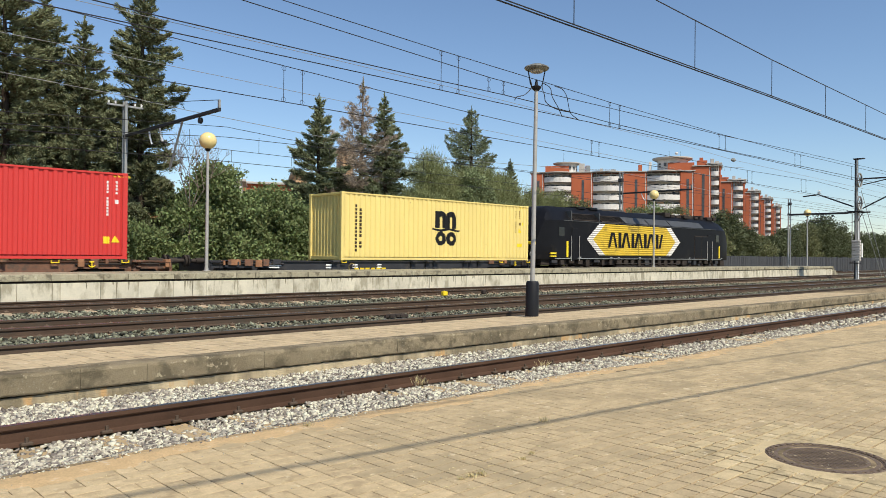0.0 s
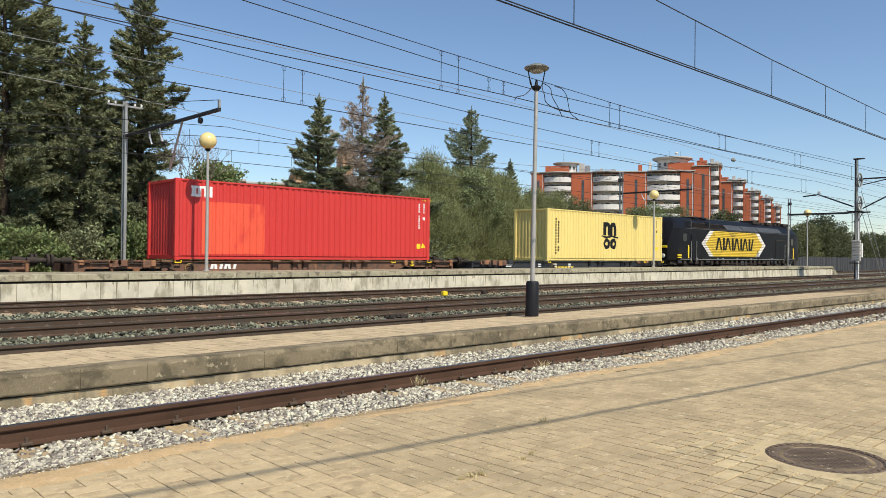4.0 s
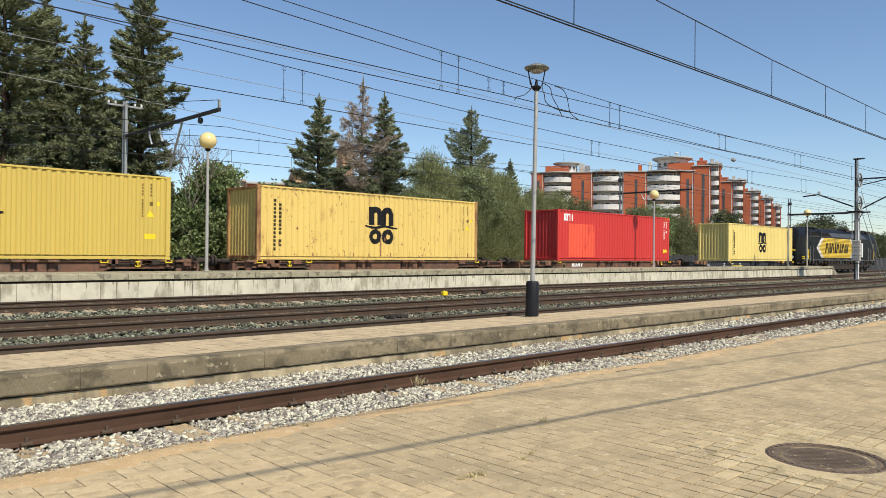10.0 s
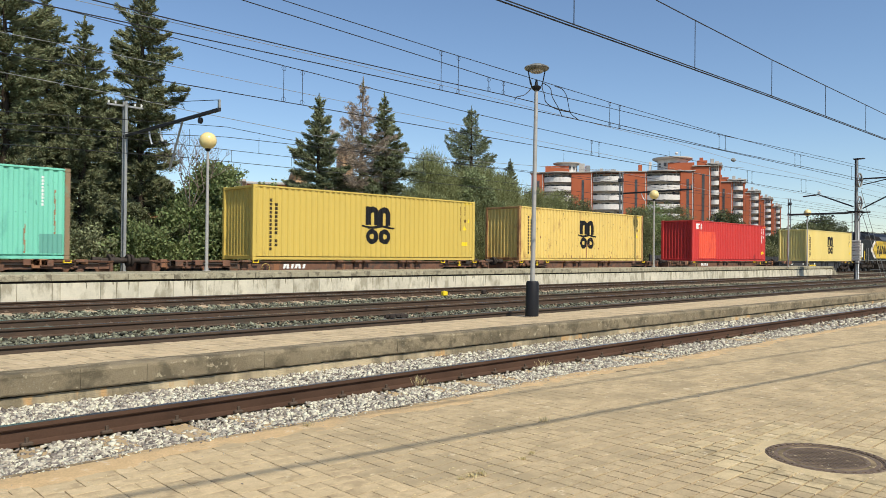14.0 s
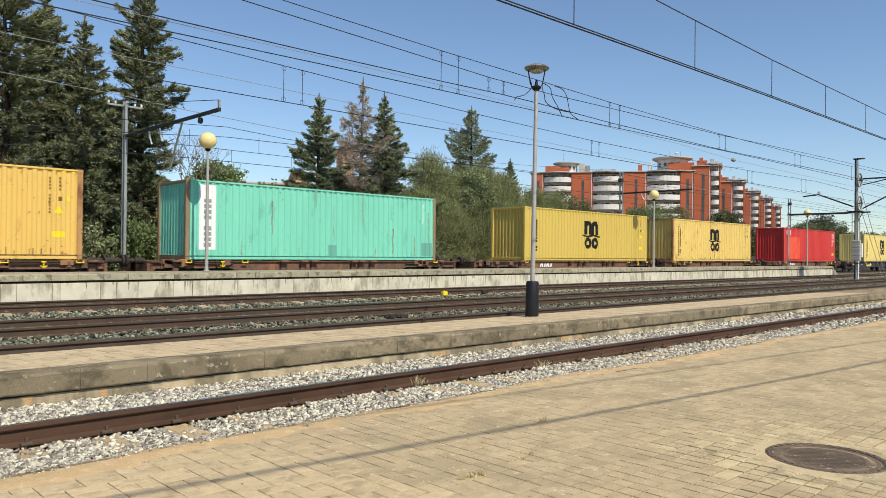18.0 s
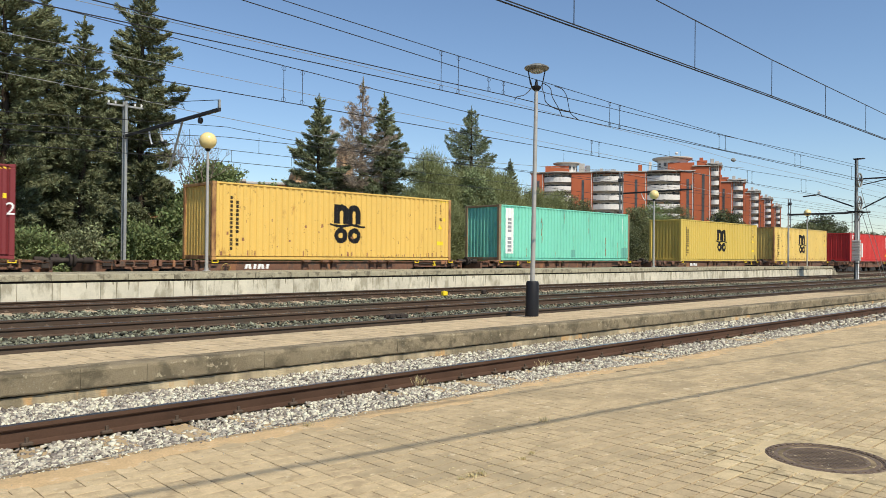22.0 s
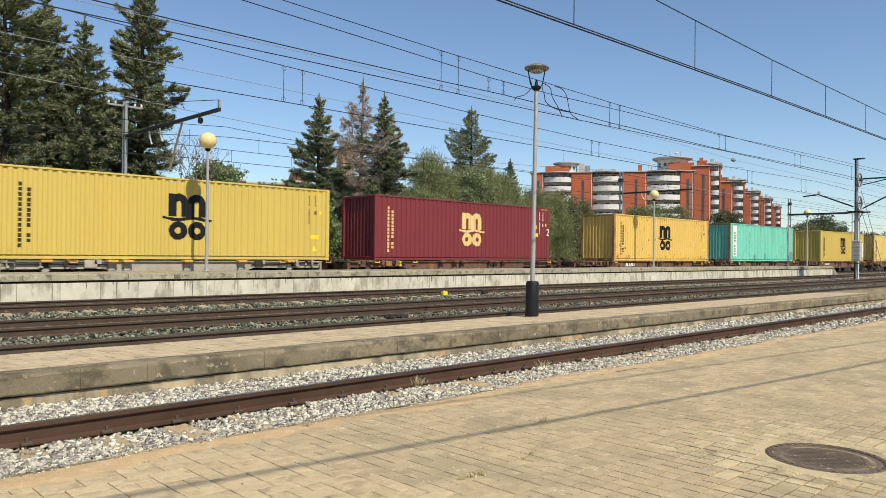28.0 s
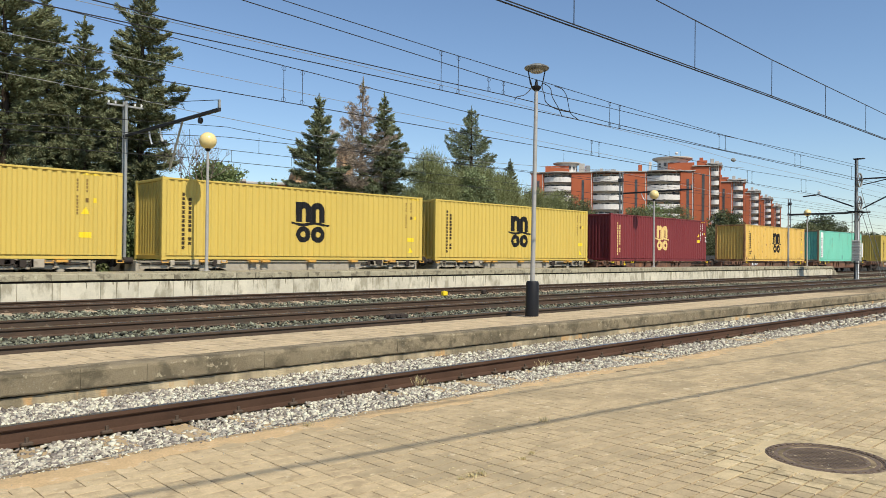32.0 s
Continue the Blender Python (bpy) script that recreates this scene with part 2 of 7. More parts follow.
ORANGE_BRICK = surface("orange_brick", (0.44, 0.125, 0.06), 0.9, vary=0.12, scale=0.3, bump=0.1, grain=6)
WHITE_RENDER = surface("white_render", (0.66, 0.635, 0.59), 0.9, vary=0.12, scale=0.6, bump=0.05, grain=4, dirt=(0.42, 0.40, 0.37), dirt_at=0.56, dirt_scale=0.5, dirt_stretch=(1, 1, 0.5))
SHADE_GLASS = surface("window_dark", (0.075, 0.075, 0.075), 0.25, vary=0.6, scale=0.35, bump=0)
PEACH = surface("peach_render", (0.66, 0.42, 0.24), 0.9, vary=0.12, scale=0.4, bump=0.05)
ROOF_SLAB = surface("roof_slab", (0.46, 0.43, 0.39), 0.85, vary=0.15, scale=0.4, bump=0.05)
FENCE_GREY = surface("fence_grey", (0.05, 0.052, 0.055), 0.75, vary=0.25, scale=0.6, stretch=(1, 1, 0.3), bump=0.1)
BARK = surface("bark", (0.06, 0.045, 0.032), 0.95, vary=0.35, scale=4, stretch=(1, 1, 0.2), bump=0.6, grain=30)
CYPRESS = foliage("cypress_green", (0.20, 0.216, 0.112), 0.55, 0.05, 0.025)
# darker than the sprigs: the shade inside the crowns is put into this colour
SHADED_CORE = surface("shaded_crown_core", (0.10, 0.105, 0.055), 0.9, vary=0.4, scale=3, bump=0.6, grain=12)
CYPRESS_B = foliage("cypress_blue_green", (0.22, 0.25, 0.138), 0.42, 0.05, 0.02)
LEAF = foliage("leaf_green", (0.215, 0.265, 0.108), 0.45, 0.3, 0.02)
LEAF_OLIVE = foliage("leaf_olive", (0.19, 0.20, 0.095), 0.4, 0.3, 0.015)
FEATHER = foliage("feathery_olive", (0.25, 0.268, 0.118), 0.35, 0.3, 0.015)
DEAD = foliage("dead_needles", (0.40, 0.325, 0.25), 0.45, 0.08, 0.012)
DEAD_WOOD = surface("dead_wood", (0.22, 0.175, 0.14), 0.95, vary=0.35, scale=4, stretch=(1, 1, 0.2), bump=0.5, grain=30)
PALE_LEAF = foliage("pale_leaf", (0.25, 0.29, 0.145), 0.4, 0.3, 0.015)
FAR_LEAF = foliage("far_leaf", (0.105, 0.12, 0.058), 0.4, 0.2, 0.015)
DRY_GRASS = foliage("dry_grass", (0.66, 0.56, 0.31), 0.3, 0.35, 0.01)


# ---- shapes ----
class Shape:
    """Collects vertices and faces of one part."""

    def __init__(self):
        self.v, self.f = [], []

    def add(self, verts, faces):
        n = len(self.v)
        self.v.extend(verts)
        self.f.extend([tuple(i + n for i in f) for f in faces])
        return self

    def box(self, x0, x1, y0, y1, z0, z1, c=0.0):
        if c <= 0:
            v = [(x, y, z) for x in (x0, x1) for y in (y0, y1) for z in (z0, z1)]
            return self.add(v, [(0, 1, 3, 2), (4, 6, 7, 5), (0, 4, 5, 1), (2, 3, 7, 6), (0, 2, 6, 4), (1, 5, 7, 3)])
        lo, hi = (x0, y0, z0), (x1, y1, z1)
        v, idx = [], {}
        for s in range(8):
            sg = [(s >> k) & 1 for k in range(3)]
            for a in range(3):
                p = [(hi[k] if sg[k] else lo[k]) for k in range(3)]
                for k in range(3):
                    if k != a:
                        p[k] += -c if sg[k] else c
                idx[(s, a)] = len(v)
                v.append(tuple(p))
        f = []
        for a in range(3):
            b, d = (a + 1) % 3, (a + 2) % 3
            for s in (0, 1):
                q = [(s << a) | (i << b) | (j << d) for i, j in ((0, 0), (1, 0), (1, 1), (0, 1))]
                f.append(tuple(idx[(k, a)] for k in q))
            for i in (0, 1):
                for j in (0, 1):
                    s0 = (i << b) | (j << d)
                    s1 = s0 | (1 << a)
                    f.append((idx[(s0, b)], idx[(s1, b)], idx[(s1, d)], idx[(s0, d)]))
        f += [tuple(idx[(s, a)] for a in range(3)) for s in range(8)]
        return self.add(v, f)

    def tube(self, p0, p1, r0, r1=None, n=8, cap=True):
        p0, p1 = Vector(p0), Vector(p1)
        r1 = r0 if r1 is None else r1
        w = (p1 - p0).normalized()
        a = w.orthogonal().normalized()
        b = w.cross(a)
        v = []
        for p, r in ((p0, r0), (p1, r1)):
            for k in range(n):
                t = 2 * math.pi * k / n
                v.append(tuple(p + a * (r * math.cos(t)) + b * (r * math.sin(t))))
        f = [(k, (k + 1) % n, n + (k + 1) % n, n + k) for k in range(n)]
        if cap:
            f += [tuple(range(n - 1, -1, -1)), tuple(range(n, 2 * n))]
        return self.add(v, f)

    def line(self, pts, r, n=6, r_end=None):
        """A bent tube along points, joined ring to ring."""
        pts = [Vector(p) for p in pts]
        v, f = [], []
        for i, p in enumerate(pts):
            w = (pts[min(i + 1, len(pts) - 1)] - pts[max(i - 1, 0)]).normalized()
            a = w.cross(Vector((0.013, 0.21, 1.0))).normalized() if abs(w.z) < 0.95 else w.cross(Vector((1, 0.1, 0))).normalized()
            b = w.cross(a)
            rad = r if r_end is None else r + (r_end - r) * i / (len(pts) - 1)
            for k in range(n):
                t = 2 * math.pi * k / n
                v.append(tuple(p + a * (rad * math.cos(t)) + b * (rad * math.sin(t))))
        for i in range(len(pts) - 1):
            f += [(i * n + k, i * n + (k + 1) % n, (i + 1) * n + (k + 1) % n, (i + 1) * n + k) for k in range(n)]
        f += [tuple(range(n - 1, -1, -1)), tuple(range((len(pts) - 1) * n, len(pts) * n))]
        return self.add(v, f)

    def lathe(self, centre, profile, n=16, axis="z", cap=True):
        v, f = [], []
        cx, cy, cz = centre
        for r, h in profile:
            for k in range(n):
                t = 2 * math.pi * k / n
                a, b = r * math.cos(t), r * math.sin(t)
                v.append((cx + a, cy + b, cz + h) if axis == "z" else ((cx + a, cy + h, cz + b) if axis == "y" else (cx + h, cy + a, cz + b)))
        for i in range(len(profile) - 1):
            f += [(i * n + k, i * n + (k + 1) % n, (i + 1) * n + (k + 1) % n, (i + 1) * n + k) for k in range(n)]
        if cap and profile[0] != profile[-1]:
            f += [tuple(range(n - 1, -1, -1)), tuple(range((len(profile) - 1) * n, len(profile) * n))]
        return self.add(v, f)

    def extrude(self, profile, a0, a1, axis="x"):
        """A closed profile of two coordinates, drawn out along an axis."""
        n = len(profile)
        put = {"x": lambda a, p: (a, p[0], p[1]), "y": lambda a, p: (p[0], a, p[1]), "z": lambda a, p: (p[0], p[1], a)}[axis]
        v = [put(a0, p) for p in profile] + [put(a1, p) for p in profile]
        f = [(k, (k + 1) % n, n + (k + 1) % n, n + k) for k in range(n)]
        f += [tuple(range(n - 1, -1, -1)), tuple(range(n, 2 * n))]
        return self.add(v, f)

    def mesh(self, name, smooth=0.0, tidy=True, weld=False):
        me = bpy.data.meshes.new(name)
        me.from_pydata(self.v, [], self.f)
        if tidy and len(self.f) < 6000:
            bm = bmesh.new()
            bm.from_mesh(me)
            if weld:
                bmesh.ops.remove_doubles(bm, verts=bm.verts, dist=0.0005)
            bmesh.ops.recalc_face_normals(bm, faces=bm.faces)
            bm.to_mesh(me)
            bm.free()
        if smooth:
            me.shade_smooth()
            me.set_sharp_from_angle(angle=radians(smooth))
        return me


DYED = {}


def part(name, shape, material, parent=None, label="", smooth=0.0, at=None):
    me = shape if isinstance(shape, bpy.types.Mesh) else shape.mesh(name, smooth)
    if material is not None and me.materials and me.materials[0] != material:
        key = (me.name, material.name)
        if key not in DYED:
            DYED[key] = me.copy()
            DYED[key].materials.clear()
        me = DYED[key]
    if material is not None and not me.materials:
        me.materials.append(material)
    ob = new(name, me)
    if parent is not None:
        ob.parent = parent
    if at is not None:
        ob.matrix_basis = at
    if label:
        tagged(ob, label)
    return ob


def thing(name, label, category, at=None, group="", kind=""):
    ob = new(name)
    ob.empty_display_size = 0.2
    if at is not None:
        ob.matrix_basis = at
    return tagged(ob, label, category, group, kind)


def raw_mesh(name, verts, faces, material):
    """A large mesh from numpy arrays of points and equal-sided faces."""
    me = bpy.data.meshes.new(name)
    n, k = faces.shape
    me.vertices.add(len(verts))
    me.vertices.foreach_set("co", np.asarray(verts, dtype=np.float32).ravel())
    me.loops.add(n * k)
    me.loops.foreach_set("vertex_index", faces.ravel().astype(np.int32))
    me.polygons.add(n)
    me.polygons.foreach_set("loop_start", np.arange(0, n * k, k, dtype=np.int32))
    me.polygons.foreach_set("loop_total", np.full(n, k, dtype=np.int32))
    me.update(calc_edges=True)
    me.materials.append(material)
    return me


# ---- ground and tracks ----
ground_shape = Shape().add([(-3000, -3000, -0.22), (3000, -3000, -0.22), (3000, 3000, -0.22), (-3000, 3000, -0.22)], [(0, 1, 2, 3)])
tagged(part("ground", ground_shape, EARTH), "dry bare earth around the railway station", "ground", kind="structure")


def rail_profile(y, top, h=0.165):
    half = [(0.036, 0), (0.036, -0.03), (0.028, -0.042), (0.009, -0.052), (0.009, -h + 0.03), (0.03, -h + 0.018), (0.07, -h + 0.008), (0.07, -h)]
    return [(y + a, top + b) for a, b in half] + [(y - a, top + b) for a, b in reversed(half)]


def rail(parent, y, top, x0, x1, body, face, h=0.165):
    r = part("rail", Shape().extrude(rail_profile(y, top, h), x0, x1), body, parent)
    part("running_face", Shape().box(x0, x1, y - 0.027, y + 0.027, top + 0.0005, top + 0.003), face, r, "worn shiny running face")
    return r


def ballast_bed(name, label, y0, y1, top, x0, x1, material, foot=0.4):
    prof = [(y0 - foot, -0.225), (y0, top), (y1, top), (y1 + foot, -0.225)]
    return tagged(part(name, Shape().extrude(prof, x0, x1), material), label, "ballast", kind="structure")


def stones(n, x_rng, y_rng, z_of, size, seed, power=1.0, skip=None):
    """Broken stone chips scattered on a strip, denser towards its start."""
    rng = np.random.default_rng(seed)
    x = x_rng[0] + (x_rng[1] - x_rng[0]) * rng.random(n) ** power
    y = y_rng[0] + (y_rng[1] - y_rng[0]) * rng.random(n)
    if skip is not None:
        keep = ~skip(x, y)
        x, y = x[keep], y[keep]
    n = len(x)
    chip = np.array([(i, j, k) for i in (-1, 1) for j in (-1, 1) for k in (-1, 1)], float)
    tri = np.array([(0, 1, 3), (0, 3, 2), (4, 6, 7), (4, 7, 5), (0, 4, 5), (0, 5, 1), (2, 3, 7), (2, 7, 6), (0, 2, 6), (0, 6, 4), (1, 5, 7), (1, 7, 3)])
    s = size * (0.5 + 0.75 * rng.random((n, 1, 1)) ** 1.6)
    v = chip[None] * (0.25 + 1.0 * rng.random((n, 8, 3))) * np.array([1.0, 0.8, 0.66]) * (0.65 + 0.6 * rng.random((n, 1, 3))) * s
    a, b = rng.random(n) * 6.283, (rng.random(n) - 0.5) * 3.1
    ca, sa, cb, sb = np.cos(a)[:, None], np.sin(a)[:, None], np.cos(b)[:, None], np.sin(b)[:, None]
    vx, vy, vz = v[..., 0], v[..., 1], v[..., 2]
    vx, vz = vx * cb - vz * sb, vx * sb + vz * cb
    vx, vy = vx * ca - vy * sa, vx * sa + vy * ca
    z = z_of(x, y) + (rng.random(n) - 0.35) * size * 0.9
    pts = np.stack([vx + x[:, None], vy + y[:, None], vz * 0.85 + z[:, None]], -1).reshape(-1, 3)
    return pts, (tri[None] + (np.arange(n) * 8)[:, None, None]).reshape(-1, 3)


RAIL_Z = 0.05
# two running lines before the far platform
ballast_bed("ballast_main_lines", "grey-green stained ballast under the two main lines", 11.2, 21.55, -0.15, -40, 420, BED_DARK, 0.02)
ballast_bed("ballast_freight_line", "stained ballast under the freight line behind the platform", 25.0, 27.9, -0.1, -120, 420, BED_DARK)
ballast_bed("ballast_side_line", "pale grey crushed stone beside the low platform", 5.3, 8.3, -0.205, -25, 220, BED_LIGHT, 0.02)

SLEEPER_MESH = Shape().box(-0.13, 0.13, -1.3, 1.3, -0.24, -0.118, 0.015)
for s in (-1, 1):
    SLEEPER_MESH.box(-0.1, 0.1, s * 0.87 - 0.17, s * 0.87 + 0.17, -0.12, -0.1, 0.006)
SLEEPER_MESH = SLEEPER_MESH.mesh("sleeper")
CLIP_MESH = Shape()
for s in (-1, 1):
    for k in (-1, 1):
        CLIP_MESH.box(-0.05, 0.05, s * 0.87 + k * 0.1 - 0.035, s * 0.87 + k * 0.1 + 0.035, -0.1, -0.05, 0.012)
        CLIP_MESH.tube((0, s * 0.87 + k * 0.1, -0.06), (0, s * 0.87 + k * 0.1, -0.025), 0.02, n=6)
CLIP_MESH = CLIP_MESH.mesh("rail_clips")


def track(y, x0, x1, label, rails, sl0, sl1, body=RAIL_DARK, face=RAIL_TOP, top=RAIL_Z, sunk=0.0):
    t = thing("railway_track", label, "railway track", pose(0, 0, 0), "main running lines", "structure")
    for ry in rails:
        rail(t, ry, top, x0, x1, body, face)
    x = sl0
    while x < sl1:
        s = part("sleeper", SLEEPER_MESH, SLEEPER, t, at=pose(x, y, top - 0.05 + 0.005 - sunk))
        part("rail_clips", CLIP_MESH, CLIP_IRON, s)
        x += 0.6
    return t


track(20.40, -40, 420, "broad-gauge track with rusty rails on concrete sleepers beside the far platform", (21.23, 19.57), 1.0, 80, top=RAIL_Z)
track(14.90, -40, 420, "broad-gauge track with brown rails on concrete sleepers", (15.74, 14.06), -1.0, 70, sunk=0.035)
track(26.44, -120, 420, "freight line track behind the far platform", (25.6, 27.28), 0.2, 30)
edge_rail = thing("edging_rail", "old brown rail laid along the back of the low platform", "rail", pose(0, 0, 0), kind="structure")
rail(edge_rail, 10.90, 0.125, -40, 300, RAIL_GREY, RAIL_TOP_RUST)
part("fishplate", Shape().box(9.89, 9.99, 10.855, 10.873, 0.0, 0.10, 0.004).box(9.92, 9.96, 10.84, 10.86, -0.02, 0.13, 0.004), GEAR, edge_rail, "dark joint plate")
side = thing("side_rail", "rusty rail with a polished head in pale ballast", "rail", pose(0, 0, 0), kind="structure")
rail(side, 6.45, 0.02, -25, 220, RAIL_RUST, RAIL_TOP)
CLIP_ONE = Shape()
for k in (-1, 1):
    CLIP_ONE.box(-0.045, 0.045, k * 0.08 - 0.025, k * 0.08 + 0.025, -0.16, -0.13, 0.008)
    CLIP_ONE.tube((0, k * 0.085, -0.13), (0, k * 0.085, -0.095), 0.016, n=6)
CLIP_ONE = CLIP_ONE.mesh("rail_clip")
for i in range(60):
    part("rail_clip", CLIP_ONE, RAIL_GREY, side, at=pose(1.06 + 0.6 * i, 6.45, 0.02))


SIDE_SLEEPER = Shape().box(-0.11, 0.11, -0.75, 0.75, -0.32, -0.172, 0.015).mesh("sleeper")
for i in range(40):
    part("sleeper", SIDE_SLEEPER, SLEEPER_BUFF, side, at=pose(1.06 + 0.6 * i, 6.45, 0.007, 0, 0, 0.7 * math.sin(i * 2.1)))


def on_sleeper(x, y):
    """Where the stones leave a rail or a sleeper's end bare."""
    k = np.round((x - 1.06) / 0.6)
    loose = np.sin(x * 47 + y * 29) + np.sin(x * 83 - y * 61)
    bare = (np.abs(x - 1.06 - 0.6 * k) < 0.13) & (y > 6.12 + 0.07 * np.sin(k * 5.3)) & (y < 6.4) & (loose > np.where(k % 2 == 1, -1.0, 0.5))
    return (np.abs(y - 6.45) < 0.06) | bare


def near_bed(x, y):
    return -0.148 - 0.024 / (1 + np.exp((y - 6.45) * 20)) + 0.10 * np.exp(-((y - 5.15) / 0.35) ** 2) - 0.06 / (1 + np.exp(-(y - 7.6) * 6)) + 0.015 * np.sin(x * 1.7) * np.cos(y * 2.1)


pts, tri = stones(30000, (0.6, 18), (6.4, 8.27), near_bed, 0.028, 3, 1.5, on_sleeper)
ptsn, trin = stones(34000, (0.6, 18), (5.2, 6.4), near_bed, 0.0245, 13, 1.5, on_sleeper)
pts, tri = np.concatenate([pts, ptsn]), np.concatenate([tri, trin + len(pts)])
pts2, tri2 = stones(14000, (16, 60), (5.2, 8.26), near_bed, 0.042, 4, 1.6, lambda x, y: np.abs(y - 6.45) < 0.06)
pts3, tri3 = stones(1800, (0.8, 26), (5.0, 5.3), lambda x, y: 0.004 - 0.10 * np.clip((y - 5.12) / 0.2, 0, 1), 0.011, 8, 1.3)
pts4, tri4 = stones(520, (1.0, 18), (0.5, 5.0), lambda x, y: 0.005 + 0 * x, 0.006, 9, 1.2)
n12, n123 = len(pts) + len(pts2), len(pts) + len(pts2) + len(pts3)
pts2, tri2 = np.concatenate([pts2, pts3, pts4]), np.concatenate([tri2, tri3 + n12 - len(pts), tri4 + n123 - len(pts)])
near_stones = part("ballast_stones", raw_mesh("ballast_stones", np.concatenate([pts, pts2]), np.concatenate([tri, tri2 + len(pts)]), STONE_LIGHT), None)
tagged(near_stones, "loose pale grey crushed stone along the rusty rail", "ballast", kind="stuff")


def main_skip(x, y):
    """Where rails and the ends of the far line's sleepers stay bare."""
    k = np.round((x - 1.0) / 0.6)
    hit = (np.abs(x - 1.0 - 0.6 * k) < 0.15) & (y > 19.0) & (y < 21.5) & (np.sin(k * 2.3) > -0.8)
    for ry in (21.23, 19.57, 15.74, 14.06):
        hit |= np.abs(y - ry) < 0.09
    return hit


pts, tri = stones(38000, (2, 70), (11.05, 21.4), lambda x, y: -0.13 + 0 * x, 0.040, 5, 1.8, main_skip)
main_stones = part("ballast_stones", raw_mesh("ballast_stones", pts, tri, STONE_GREEN), None)
tagged(main_stones, "loose grey-green ballast between the main lines", "ballast", kind="stuff")

# ---- near paving ----
pave = thing("pavement", "worn sandy concrete paver platform with open joints", "pavement", pose(0, 0, 0), kind="structure")
bed = Shape().extrude([(-40, -0.225), (5.12, -0.225), (5.12, -0.005), (-40, -0.005)], -40, 220)
part("bedding", bed, JOINT, pave, "dark sand in the open joints")
TX, TY, OX, OY = 0.118, 0.118, 0.085, 0.064
HOLE = (5.48, 1.85, 0.385)


def paver_heights(i, j):
    x, y = OX + i * TX, OY + j * TY
    return 0.003 + 0.003 * noise.noise(Vector((x * 0.8, y * 0.8, 0))) + 0.003 * noise.noise(Vector((i * 3.1, j * 5.3, 2.0)))


def paver_shape(sh, x, y, z, long=1, c=0.0018, gap=0.0036, h=0.03):
    x0, x1, y0, y1 = x + gap, x + TX * long - gap, y + gap, y + TY - gap
    v = [(x0, y0, z - h), (x1, y0, z - h), (x1, y1, z - h), (x0, y1, z - h), (x0, y0, z - c), (x1, y0, z - c), (x1, y1, z - c), (x0, y1, z - c),
         (x0 + c, y0 + c, z), (x1 - c, y0 + c, z), (x1 - c, y1 - c, z), (x0 + c, y1 - c, z)]
    f = [(0, 1, 5, 4), (1, 2, 6, 5), (2, 3, 7, 6), (3, 0, 4, 7), (4, 5, 9, 8), (5, 6, 10, 9), (6, 7, 11, 10), (7, 4, 8, 11), (8, 9, 10, 11)]
    sh.add(v, f)


PAVER_MESH = {}
for long in (1, 2):
    PAVER_MESH[long] = Shape()
    paver_shape(PAVER_MESH[long], -TX * long / 2, -TY / 2, 0.0, long, gap=0.0029)
    PAVER_MESH[long] = PAVER_MESH[long].mesh("paver")
joined, relaid, singles = Shape(), Shape(), []
random.seed(11)


def paved(i, j):
    x, y = OX + i * TX, OY + j * TY
    if x > 16 and (y < 3.0 or y < 0.31 * x - 1.6):
        return False
    if math.hypot(x + TX / 2 - HOLE[0], y + TY / 2 - HOLE[1]) < HOLE[2] + 0.085:
        return False
    return y + TY <= 5.02 + 0.06 * noise.noise(Vector((x * 0.7, 3.0, 0))) + 0.05 * noise.noise(Vector((x * 3.0, 7.0, 0)))


shift = 0
for j in range(-43, 44):
    shift = shift if random.random() < 0.6 else 1 - shift
    i = -51
    while i < 270:
        if not paved(i, j):
            i += 1
            continue
        long = 2 if (i + shift) % 2 == 0 and paved(i + 1, j) and random.random() < (0.75 if i < 28 else 0.3) else 1
        x, y = OX + i * TX, OY + j * TY
        singles.append((x + 0.3 * y if x < 12 and x + 0.9 * y > 4.0 and y > 0.31 * x - 1.6 else 99, i, j, long))
        i += long
singles.sort()
for rank, (_, i, j, long) in enumerate(singles):
    x, y, z = OX + i * TX, OY + j * TY, paver_heights(i, j)
    if rank < 300:
        part("paver", PAVER_MESH[long], PAVER, pave, at=pose(x + TX * long / 2, y + TY / 2, z, random.uniform(-0.5, 0.5), random.uniform(-0.4, 0.4), random.uniform(-0.6, 0.6)))
    else:
        ring = math.hypot((x - HOLE[0] + 0.1) / 1.25, y - HOLE[1] - 0.1) + 0.35 * noise.noise(Vector((x * 2.0, y * 2.0, 4.0))) + random.uniform(-0.18, 0.18)
        worn = max(0.0, min(1.0, 1.5 - ring)) if x > 2 else 0.0
        wide = 0.0036 + 0.0034 * worn + 0.0022 * max(0.0, noise.noise(Vector((x * 0.9, y * 0.9, 8.0)))) + 0.0012 * random.random()
        paver_shape(relaid if ring < 0.72 else joined, x, y, z + 0.003 * worn * random.random(), long, gap=wide)
tagged(part("paver_field", joined.mesh("paver_field", tidy=False), PAVER_FAR, pave, "rows of sandy concrete pavers"), kind="stuff")
tagged(part("paver_field", relaid.mesh("paver_field", tidy=False), PAVER_PALE, pave, "paler relaid pavers around the manhole"), kind="stuff")
for ax0, ax1, ay0, ay1 in ((32, 220, -40, 5.0), (16.03, 32, -40, 3.0), (-40, 16.03, -40, -5.02), (-40, -5.94, -5.02, 5.0)):
    part("paver_apron", Shape().box(ax0, ax1, ay0, ay1, -0.05, 0.001), PAVER_FAR, pave)

